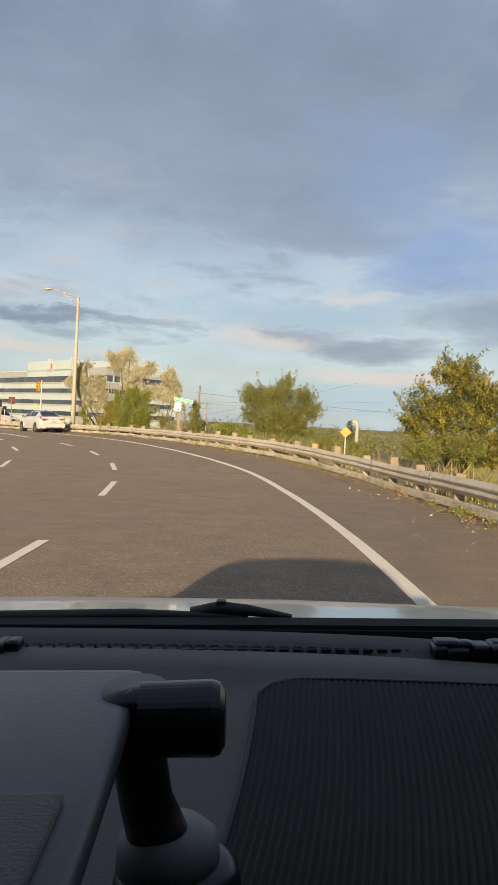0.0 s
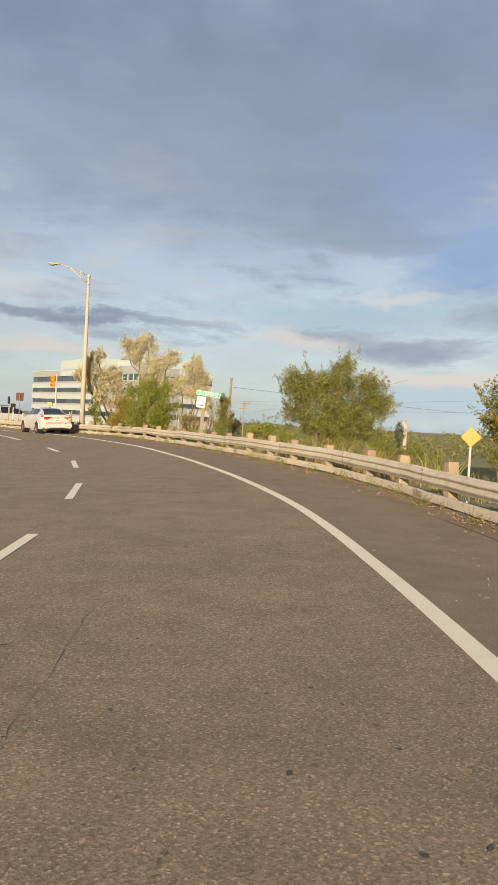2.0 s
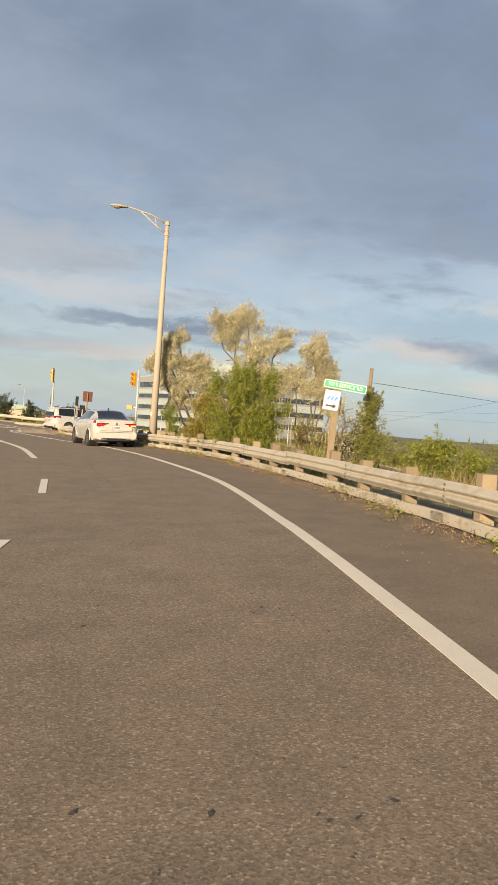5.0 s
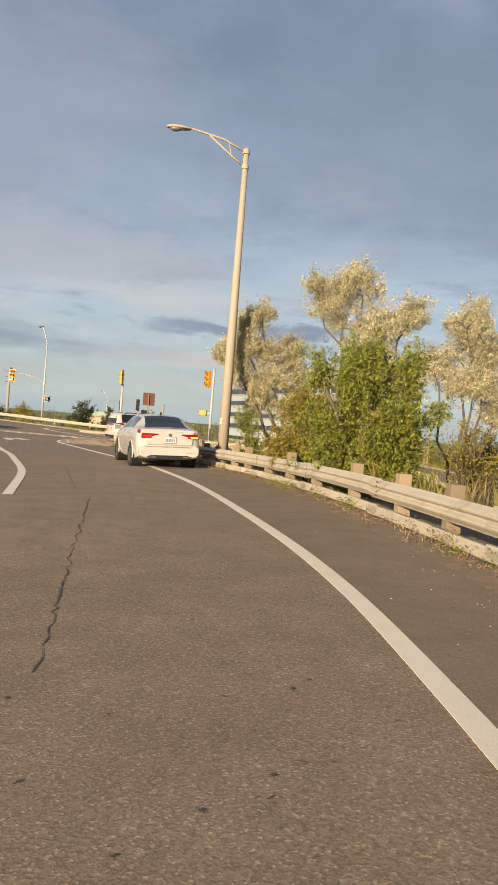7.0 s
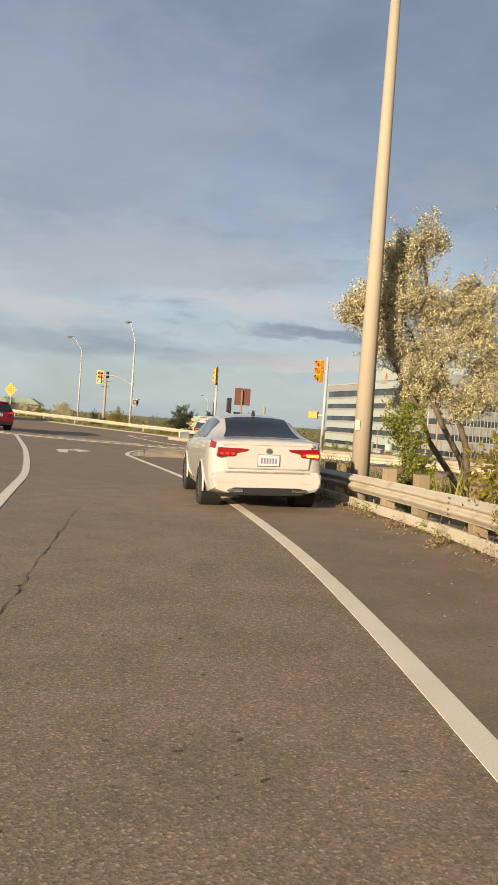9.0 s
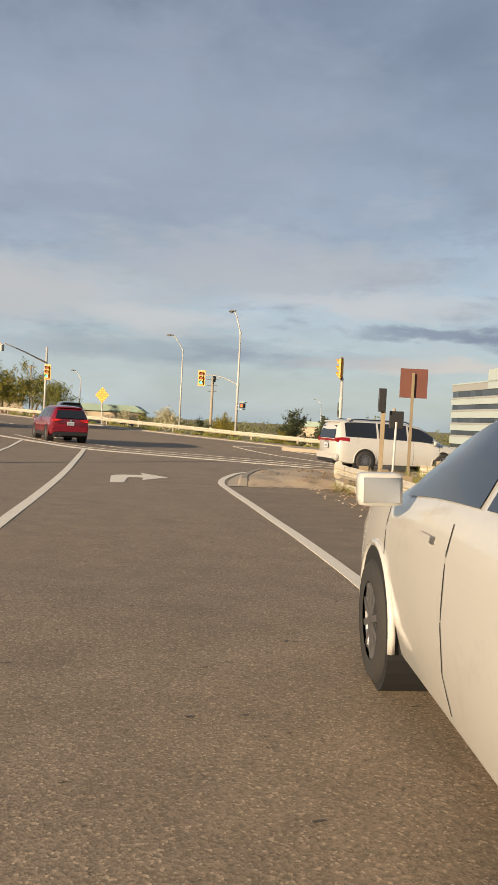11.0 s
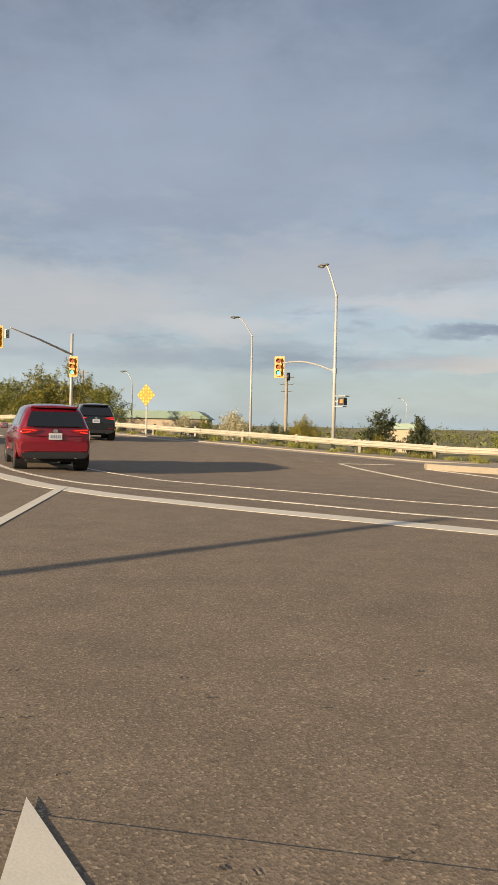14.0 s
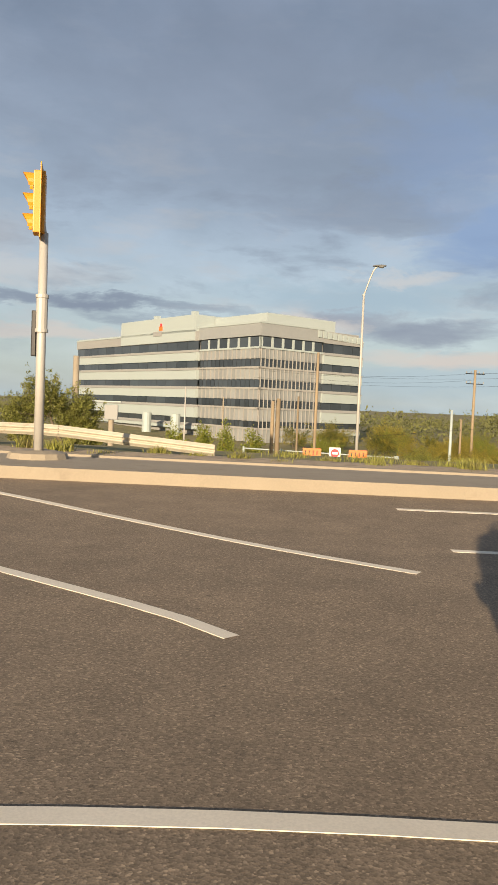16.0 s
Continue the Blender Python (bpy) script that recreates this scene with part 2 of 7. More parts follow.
GREYWALL = mat("grey_wall_panel", (0.3, 0.3, 0.29), 0.6, var=0.1, scale=0.15, fine=5, bump=0.03)
DARKGLASS = mat("tinted_window_glass", (0.045, 0.055, 0.065), 0.08, var=0.25, scale=0.2, fine=1.0, bump=0.0, rand=0.3)
PANELGLASS = mat("grey_glass_panel", (0.27, 0.28, 0.275), 0.3, var=0.1, scale=0.3, fine=2, bump=0.0, rand=0.12)
FINGREY = mat("pale_metal_fin", (0.34, 0.33, 0.31), 0.5, var=0.06, scale=0.5, fine=5, bump=0.0)
BARK = mat("rough_bark", (0.13, 0.1, 0.07), 0.95, var=0.3, scale=6, fine=60, bump=0.6)
LEAF_PALE = mat("pale_silver_leaves", (0.52, 0.475, 0.3), 0.7, var=0.4, scale=1.2, fine=8, bump=0, island=0.5, trans=0.22, dark=(0.22, 0.18, 0.095))
LEAF_GREEN = mat("green_leaves", (0.2, 0.225, 0.03), 0.55, var=0.3, scale=1.1, fine=8, bump=0, island=0.45, trans=0.28, dark=(0.33, 0.28, 0.035), spot=-0.02)
LEAF_OLIVE = mat("olive_leaves", (0.2, 0.205, 0.045), 0.55, var=0.3, scale=0.8, fine=8, bump=0, island=0.45, trans=0.35, dark=(0.22, 0.19, 0.045), spot=-0.02)
LEAF_AUTUMN = mat("yellowing_leaves", (0.3, 0.25, 0.04), 0.6, var=0.3, scale=1.0, fine=8, bump=0, island=0.35, trans=0.4, dark=(0.2, 0.16, 0.04), spot=0.0)
LEAF_DEEP = mat("deep_green_leaves", (0.095, 0.11, 0.024), 0.5, var=0.3, scale=0.55, fine=8, bump=0, island=0.45, trans=0.35, dark=(0.36, 0.29, 0.035), spot=0.07)
LEAF_DARK = mat("dark_conifer_needles", (0.055, 0.065, 0.024), 0.7, var=0.3, scale=0.7, fine=8, bump=0, island=0.4, trans=0.15)
SCRAP = mat("faded_paper_scraps", (0.42, 0.38, 0.3), 0.9, var=0.25, scale=9, bump=0.1)
LITTER = mat("dry_leaf_litter", (0.22, 0.145, 0.08), 0.9, var=0.3, scale=2.0, fine=20, bump=0, island=0.45, dark=(0.32, 0.24, 0.14))
LEAF_FAR = mat("hazy_woodland", (0.15, 0.155, 0.05), 0.8, var=0.3, scale=0.05, fine=1, bump=0, island=0.35, trans=0.2)
GRASS = mat("verge_weeds", (0.28, 0.28, 0.06), 0.8, var=0.3, scale=0.8, fine=8, bump=0, island=0.45, trans=0.3, dark=(0.25, 0.2, 0.09), spot=0.02)
DRYGRASS = mat("straw_weeds", (0.32, 0.24, 0.12), 0.85, var=0.3, scale=0.8, fine=8, bump=0, island=0.4, trans=0.3, dark=(0.16, 0.13, 0.05))


# ---- helpers ----
def link_bm(name, bm, material, smooth=False):
    me = bpy.data.meshes.new(name)
    bm.to_mesh(me)
    bm.free()
    if smooth:
        for p in me.polygons:
            p.use_smooth = True
    me.materials.append(material)
    return me


def part(name, bm, material, parent=None, label="", smooth=False):
    ob = new(name, link_bm(name, bm, material, smooth) if isinstance(bm, bmesh.types.BMesh) else bm)
    if parent:
        ob.parent = parent
    return tagged(ob, label=label)


def thing(name, label, category, m=None, kind="", group=""):
    ob = new(name)
    ob.empty_display_size = 0.2
    if m is not None:
        ob.matrix_world = m
    return tagged(ob, label, category, group, kind)


def raw(name, verts, faces, material, smooth=False):
    me = bpy.data.meshes.new(name)
    me.from_pydata([tuple(v) for v in verts], [], [tuple(f) for f in faces])
    me.update()
    if smooth:
        me.polygons.foreach_set("use_smooth", [True] * len(me.polygons))
    me.materials.append(material)
    return me


def add_box(bm, c, s, m=None, bevel=0.0):
    r = bmesh.ops.create_cube(bm, size=1)
    bmesh.ops.scale(bm, vec=s, verts=r["verts"])
    bmesh.ops.translate(bm, vec=c, verts=r["verts"])
    if bevel:
        es = list({e for v in r["verts"] for e in v.link_edges})
        r = bmesh.ops.bevel(bm, geom=es, offset=bevel, segments=2, affect="EDGES", profile=0.7)
    if m is not None:
        bmesh.ops.transform(bm, matrix=m, verts=list({v for v in r["verts"]}))
    return bm


def box(c, s, bevel=0.0, m=None):
    return add_box(bmesh.new(), c, s, m, bevel)


def tube(pts, radii, seg=12, caps=True):
    """A round bar through points, with a radius at each."""
    pts = [Vector(p) for p in pts]
    if isinstance(radii, (int, float)):
        radii = [radii] * len(pts)
    bm, rings = bmesh.new(), []
    side = None
    for i, p in enumerate(pts):
        d = (pts[min(i + 1, len(pts) - 1)] - pts[max(i - 1, 0)]).normalized()
        if side is None:
            side = d.orthogonal().normalized()
        side = (side - d * side.dot(d)).normalized()
        up = d.cross(side)
        rings.append([bm.verts.new(p + radii[i] * (math.cos(a) * side + math.sin(a) * up)) for a in [2 * math.pi * k / seg for k in range(seg)]])
    for a, b in zip(rings, rings[1:]):
        for k in range(seg):
            bm.faces.new((a[k], a[(k + 1) % seg], b[(k + 1) % seg], b[k]))
    if caps:
        bm.faces.new(rings[0][::-1]), bm.faces.new(rings[-1])
    return bm


def prism(outline, depth, bevel=0.0):
    """An outline of (x, z) pairs, given depth along y from 0."""
    bm = bmesh.new()
    a = [bm.verts.new((x, 0, z)) for x, z in outline]
    b = [bm.verts.new((x, depth, z)) for x, z in outline]
    bm.faces.new(a), bm.faces.new(b[::-1])
    k = len(a)
    for i in range(k):
        bm.faces.new((a[i], b[i], b[(i + 1) % k], a[(i + 1) % k]))
    bmesh.ops.recalc_face_normals(bm, faces=bm.faces[:])
    if bevel:
        bmesh.ops.bevel(bm, geom=bm.edges[:], offset=bevel, segments=2, affect="EDGES")
    return bm


def spline(pts, step=0.5):
    """Even points along a smooth curve through the given plan points."""
    p = np.array([pts[0], *pts, pts[-1]], float)
    p[0], p[-1] = 2 * p[1] - p[2], 2 * p[-2] - p[-3]
    out = []
    for a, b, c, d in zip(p, p[1:], p[2:], p[3:]):
        k = max(2, int(np.linalg.norm(c - b) / 0.2))
        u = np.linspace(0, 1, k, endpoint=False)[:, None]
        out.append(0.5 * (2 * b + (c - a) * u + (2 * a - 5 * b + 4 * c - d) * u**2 + (3 * b - a - 3 * c + d) * u**3))
    q = np.vstack([*out, p[-2:-1]])
    s = np.r_[0, np.cumsum(np.linalg.norm(np.diff(q, axis=0), axis=1))]
    at = np.arange(0, s[-1] + 1e-6, step)
    return np.stack([np.interp(at, s, q[:, i]) for i in range(q.shape[1])], 1)


def sides(q):
    """Unit vectors to the right of a plan curve."""
    d = np.gradient(q[:, :2], axis=0)
    d /= np.linalg.norm(d, axis=1)[:, None]
    return np.stack([d[:, 1], -d[:, 0]], 1)


# ---- plan ----
# The banked ramp: its fall across, station by station, follows the car's own lean.
LEAN = 1.35
EYES = np.array([(0.3, -60, 1.49, 0, 1.5), (0.1, -20, 1.49, 0, 1.5)] + [(*eye, math.atan2(-(tg[0] - eye[0]), tg[1] - eye[1]), max(roll - LEAN, 0) if t < 12.6 else 0.0) for t, eye, tg, roll in PATH if t < 14])
STN = spline(EYES, 0.5)
EDGE = [(1.7, -40), (1.65, -10), (1.55, 3), (1.4, 9), (1.0, 14.5), (0.25, 19.5), (-0.86, 23.83), (-2.19, 27.95), (-4.0, 33.04), (-5.91, 37.74), (-8.47, 42.48), (-11.03, 46.71),
        (-14.05, 51.0), (-17.25, 55.21), (-20.86, 59.11), (-23.6, 61.97), (-24.57, 63.13), (-25.08, 63.98), (-25.53, 64.89), (-25.9, 65.78), (-26.15, 66.7), (-26.15, 67.55), (-25.65, 68.5), (-24.2, 69.4), (-21, 70.3), (-14, 71), (0, 71.6), (40, 72.5)]
RAIL = [(3.6, -40), (3.6, 0), (3.5, 9), (3.05, 15.5), (2.25, 20), (1.0, 24.6), (-0.52, 28.5), (-2.5, 33.7), (-4.8, 39.0), (-7.1, 43.6), (-9.7, 48), (-12.1, 51.4), (-14.8, 55.0), (-17.5, 58.6), (-20, 61.7), (-22.2, 64.2)]
FARCURB = [(60, 87.3), (0, 87.6), (-24.7, 88.0), (-34, 88.3), (-43.7, 88.8), (-51, 89.6), (-62, 90.8), (-80, 93.5), (-140, 103)]


def smooth(a, b, v):
    u = np.clip((v - a) / (b - a), 0, 1)
    return u * u * (3 - 2 * u)


def road_z(x, y):
    x, y = np.atleast_1d(np.asarray(x, float)), np.atleast_1d(np.asarray(y, float))
    out = np.zeros(len(x))
    for k in range(0, len(x), 4000):
        xs, ys = x[k:k + 4000], y[k:k + 4000]
        i = ((STN[None, :, 0] - xs[:, None]) ** 2 + (STN[None, :, 1] - ys[:, None]) ** 2).argmin(1)
        s = STN[i]
        lat = np.clip((xs - s[:, 0]) * np.cos(s[:, 3]) + (ys - s[:, 1]) * np.sin(s[:, 3]), -12, 4.2)
        out[k:k + 4000] = (s[:, 2] - 1.3) + np.tan(np.radians(s[:, 4])) * lat
    out *= 1 - smooth(60, 68, y - 0.2 * x - 5)
    out -= 3.2 * smooth(-16, 14, x) * smooth(56, 64, y)
    out -= 0.16 * smooth(70.5, 78, y) * (1 - smooth(80, 86, y)) * smooth(-52, -44, x)
    return out + np.minimum(0.03 * np.maximum(0, -38 - x), 1.1)


def road_at(x, y, up=0.0):
    return (x, y, float(road_z(x, y)[0]) + up)


RAIL_Q = spline(RAIL, 0.5)
EDGE_Q = spline(EDGE, 0.5)
FAR_Q = spline(FARCURB, 1.0)


def land_z(x, y):
    """The natural ground: under the asphalt, beside it, and falling away behind the rails."""
    x, y = np.asarray(x, float), np.asarray(y, float)
    z = road_z(x, y) - 0.07
    n = sides(RAIL_Q)
    off = np.empty(len(x))
    for k in range(0, len(x), 4000):
        i = ((RAIL_Q[None, :, 0] - x[k:k + 4000, None]) ** 2 + (RAIL_Q[None, :, 1] - y[k:k + 4000, None]) ** 2).argmin(1)
        off[k:k + 4000] = (x[k:k + 4000] - RAIL_Q[i, 0]) * n[i, 0] + (y[k:k + 4000] - RAIL_Q[i, 1]) * n[i, 1]
    fall = np.where(y < 52, 2.2, 2.2 - 1.9 * smooth(52, 60, y))
    east = smooth(-0.2, 0.4, off) * (y < 70)
    z = z + east * 0.08 - smooth(0.8, 9, off) * (y < 70.5) * fall
    curb = np.interp(x, FAR_Q[::-1, 0], FAR_Q[::-1, 1])
    z = z + smooth(0, 0.6, y - curb) * 0.06 - smooth(1, 50, y - curb) * 4.2
    far = np.hypot(x + 20, y - 60)
    return z - smooth(60, 400, far) * 3.0 * (y < curb)


def grid_lines(lo, hi, a, b, step):
    fine = np.arange(a, b, step)
    out, d = [a], step
    while out[-1] > lo:
        d *= 1.25
        out.append(out[-1] - d)
    up, d = [fine[-1]], step
    while up[-1] < hi:
        d *= 1.25
        up.append(up[-1] + d)
    return np.r_[out[:0:-1], fine, up[1:]]


def sheet(name, gx, gy, z, keep=None):
    nx, ny = len(gx), len(gy)
    x, y = np.meshgrid(gx, gy)
    v = np.stack([x.ravel(), y.ravel(), z(x.ravel(), y.ravel())], 1)
    f = [(j * nx + i, j * nx + i + 1, (j + 1) * nx + i + 1, (j + 1) * nx + i) for j in range(ny - 1) for i in range(nx - 1)]
    return v, f


v, f = sheet("ground", grid_lines(-4500, 4500, -95, 45, 0.8), grid_lines(-4500, 4500, -30, 125, 0.8), land_z)
ground = tagged(new("ground", raw("ground", v, f, GROUND, True)), "dry grassy land falling away behind the roads", "ground", kind="structure")


def loft(q, lats, up=0.0, lift=None):
    """A strip along a plan curve: rows of points at the given distances to its right, on the road's surface."""
    n = sides(q)
    rows = []
    for k, lat in enumerate(lats):
        p = q[:, :2] + n * lat
        z = road_z(p[:, 0], p[:, 1]) + up + (lift[k] if lift else 0.0)
        rows.append(np.c_[p, z])
    v = np.concatenate(rows)
    m = len(q)
    f = [((k + 1) * m + i, k * m + i, k * m + i + 1, (k + 1) * m + i + 1)[::-1] for k in range(len(lats) - 1) for i in range(m - 1)]
    return v, [t[::-1] for t in f]


ramp_q = EDGE_Q[EDGE_Q[:, 1] < 64.2]
ramp_q = ramp_q[: int(np.argmax(ramp_q[:, 1])) + 1]
v, f = loft(ramp_q, list(np.arange(2.35, -15.1, -0.7)))
road = tagged(new("road", raw("road", v, f, ASPHALT, True)), "worn brown-grey asphalt ramp curving to the junction", "road", kind="structure")
v, f = sheet("junction", np.r_[np.arange(-140, -60, 4.0), np.arange(-60, -10, 0.5), np.arange(-10, 60.1, 2.0)], np.arange(58, 108, 0.5), lambda x, y: road_z(x, y) - 0.004)
v = np.array(v)
curb_y = np.interp(v[:, 0], FAR_Q[::-1, 0], FAR_Q[::-1, 1])
south = np.where(v[:, 0] > -22.5, np.interp(v[:, 0], EDGE_Q[-130:, 0], EDGE_Q[-130:, 1]) - 0.3, np.interp(v[:, 0], [-140, -60, -25.4, -22.5], [78, 66, 60, 63.5]))
v[:, 1] = np.clip(v[:, 1], south, curb_y)
v[:, 2] = road_z(v[:, 0], v[:, 1]) - 0.004
junction = tagged(new("road_junction", raw("junction", v, f, ASPHALT, True)), "wide worn asphalt junction", "road", kind="structure")


def marking(name, pts, width, parent=road, step=0.5, up=0.006):
    q = spline(pts, step) if len(pts) > 2 else np.linspace(pts[0], pts[1], max(2, int(math.dist(pts[0], pts[1]) / step) + 1))
    v, f = loft(q, [width / 2, width / 2, -width / 2, -width / 2], up, [-0.004, 0, 0, -0.004])
    ob = new(name, raw(name, v, f, PAINT))
    ob.parent = parent
    return ob


edge_in = EDGE_Q - sides(EDGE_Q) * 0.1
marking("edge_line", [tuple(p) for p in edge_in[::4]], 0.15)
marking_dashes = [((-2.22, 5.4), (-2.24, 8.4)), ((-2.68, 13.9), (-2.98, 16.9)), ((-3.58, 20.3), (-4.14, 22.9)), ((-5.32, 26.8), (-6.15, 29.4)), ((-7.9, 33.7), (-9.1, 36.2)),
                  ((-5.75, 3.0), (-5.78, 6.0)), ((-5.95, 12.0), (-6.2, 15.0)), ((-6.9, 21.0), (-7.6, 24.0)), ((-9.2, 30.0), (-10.3, 32.8)), ((-12.6, 38.6), (-14.1, 41.2))]
for a, b in marking_dashes:
    marking("lane_dash", [a, b], 0.13)
marking("lane_line", [(-12.1, 41.6), (-14.6, 45.6), (-17.1, 48.9), (-20.6, 53.2), (-26.6, 59.8), (-32, 65.4), (-37.2, 70.7)], 0.17)
marking("lane_line", [(-17.6, 44.0), (-24.0, 52.5), (-31.0, 60.5), (-42.0, 71.5)], 0.13)
# stop line, crossing lines and the turning guides
marking("stop_line", [(-47.5, 72.5), (-37.3, 70.6), (-33.6, 70.45), (-28.3, 70.95), (-26.3, 71.1)], 0.5, junction, up=0.001)
marking("crossing_line", [(-46, 74.2), (-40.75, 72.1), (-36.8, 71.75), (-32.6, 72.0), (-30.5, 72.12), (-28.6, 72.43), (-25.4, 72.5)], 0.14, junction, up=0.001)
marking("crossing_line", [(-46, 76.3), (-40.2, 74.5), (-35.6, 74.5), (-32, 74.62), (-30, 74.93), (-28.1, 75.12), (-24, 75.2)], 0.11, junction, up=0.001)
marking("guide_line", [(-39.3, 84.2), (-35.8, 81.75), (-33.4, 80.1), (-31.3, 78.75), (-29.5, 77.6), (-28.8, 76.95)], 0.12, junction, up=0.001)
marking("guide_line", [(-36.1, 84.45), (-33, 82.85), (-30.7, 81.35), (-28.8, 80.05), (-27.4, 79.2)], 0.12, junction, up=0.001)
marking("guide_line", [(-39.3, 84.2), (-37.9, 85.6)], 0.12, junction, up=0.001)
marking("guide_line", [(-36.1, 84.45), (-35.1, 84.85)], 0.12, junction, up=0.001)
marking("lane_line", [(-27.3, 82.95), (-10, 83.3)], 0.12, junction, up=0.001)
marking("lane_line", [(-27.05, 80.45), (-23, 80.5)], 0.12, junction, up=0.001)
for k in range(9):
    marking("lane_dash", [(-50 - 1.6 * k, 79.5 + 0.55 * k), (-50.8 - 1.6 * k, 79.8 + 0.55 * k)], 0.14, junction, up=0.001)


def flat_shape(name, outline, material, parent, up):
    bm = bmesh.new()
    top = [bm.verts.new(road_at(x, y, up)) for x, y in outline]
    bm.faces.new(top)
    bmesh.ops.triangulate(bm, faces=bm.faces[:])
    bmesh.ops.subdivide_edges(bm, edges=bm.edges[:], cuts=4, use_grid_fill=True)
    for v in bm.verts:
        v.co.z = road_at(v.co.x, v.co.y, up)[2]
    bmesh.ops.recalc_face_normals(bm, faces=bm.faces[:])
    if sum(f.normal.z for f in bm.faces) < 0:
        bmesh.ops.reverse_faces(bm, faces=bm.faces[:])
    return part(name, bm, material, parent)


# the turn arrow painted on the lane: shaft, bend and head
flat_shape("turn_arrow", [(-25.53, 60.3), (-26.74, 61.56), (-26.87, 61.83), (-26.86, 62.08), (-26.56, 62.47), (-27.1, 62.97), (-25.82, 62.55), (-25.6, 61.39), (-26.04, 61.9), (-26.2, 61.8), (-26.24, 61.68), (-26.16, 61.5), (-25.33, 60.52)], PAINT, road, 0.006)

# sealed cracks along the lane
crack_rng = random.Random(5)
for a, b, w in (((-6.9, 34.6), (-8.3, 37.2), 0.026), ((-8.3, 37.2), (-11.0, 42.3), 0.03), ((-11.8, 43.2), (-15.2, 48.3), 0.024), ((-8.1, 36.3), (-7.2, 36.5), 0.022), ((-9.5, 39.5), (-9.9, 39.3), 0.02), ((-10.4, 41.2), (-10.0, 41.35), 0.02), ((-1.0, 9.0), (-1.5, 14.0), 0.008)):
    k = 40
    pts = [(a[0] + (b[0] - a[0]) * i / k + crack_rng.gauss(0, 0.013), a[1] + (b[1] - a[1]) * i / k + crack_rng.gauss(0, 0.013)) for i in range(k + 1)]
    q = spline(pts, 0.1)
    n = sides(q)
    wd = np.array([w * (0.1 + 1.1 * abs(noise.noise((p[0] * 5, p[1] * 5, 3)))) for p in q])
    rows = [np.c_[q + n * (s * wd)[:, None], road_z(*(q + n * (s * wd)[:, None]).T) + 0.004] for s in (0.5, -0.5)]
    m = len(q)
    cr = new("sealed_crack", raw("sealed_crack", np.concatenate(rows), [(i, i + 1, m + i + 1, m + i) for i in range(m - 1)], CRACK))
    cr.parent = road
    tagged(cr, "dark sealed crack in the asphalt")

# shoulder of older asphalt beside the edge line
q = EDGE_Q[(EDGE_Q[:, 1] < 61.5) & (np.arange(len(EDGE_Q)) < 240)]
v, f = loft(q, [-0.06, 0.7, 1.4, 2.45], 0.004)
tagged(new("pavement_shoulder", raw("shoulder", v, f, SHOULDER, True)), "older dusty asphalt shoulder beside the edge line", "shoulder", kind="structure")
# dirt strip under the rail
v, f = loft(RAIL_Q, [0.9, 0.3, -0.2, -0.45], 0.0, [0.03, 0.05, 0.03, 0.006])
rng = np.random.RandomState(2)
tagged(new("ground_dirt_strip", raw("dirt_strip", v, f, VERGE, True)), "strip of dirt and litter under the guard rail", "dirt", kind="structure")


# ---- corner island, curbs and median ----
CURB_PROFILE = [(0.0, 0.004), (0.02, 0.13), (0.06, 0.15), (0.2, 0.15), (0.22, -0.02)]


def curb(name, pts, label, side=1, step=0.5, profile=CURB_PROFILE, sink=0.0):
    """A raised concrete kerb; its face looks to the left of the curve, or to the right for side -1."""
    q = spline(pts, step)
    v, f = loft(q, [side * u for u, _ in profile], 0.0, [w for _, w in profile])
    if sink:
        s = np.tile(np.arange(len(q)) * step, len(profile))
        flat = road_z(v[:, 0], v[:, 1])
        v[:, 2] = flat + (v[:, 2] - flat) * np.clip(s / sink, 0.05, 1)
    return tagged(new(name, raw(name, v, f if side < 0 else [t[::-1] for t in f], CONCRETE)), label, "curb", kind="structure")


CORNER = [(-23.68, 62.4), (-24.4, 63.45), (-24.95, 64.45), (-25.38, 65.3), (-25.7, 66.15), (-25.78, 67.0), (-25.35, 67.95), (-24.0, 68.9), (-21, 69.8), (-14, 70.5), (0, 71.1), (40, 72)]
curb("curb_corner", CORNER, "worn concrete curb round the corner", 1, 0.12, sink=0.5)
gq = spline([(-23.55, 62.22)] + CORNER, 0.25)
v, f = loft(gq, [0.02, -0.24], 0.01, [0.004, 0.0])
tagged(new("curb_gutter", raw("gutter", v, [t[::-1] for t in f], GUTTER)), "concrete gutter beside the curb", "gutter", kind="structure")
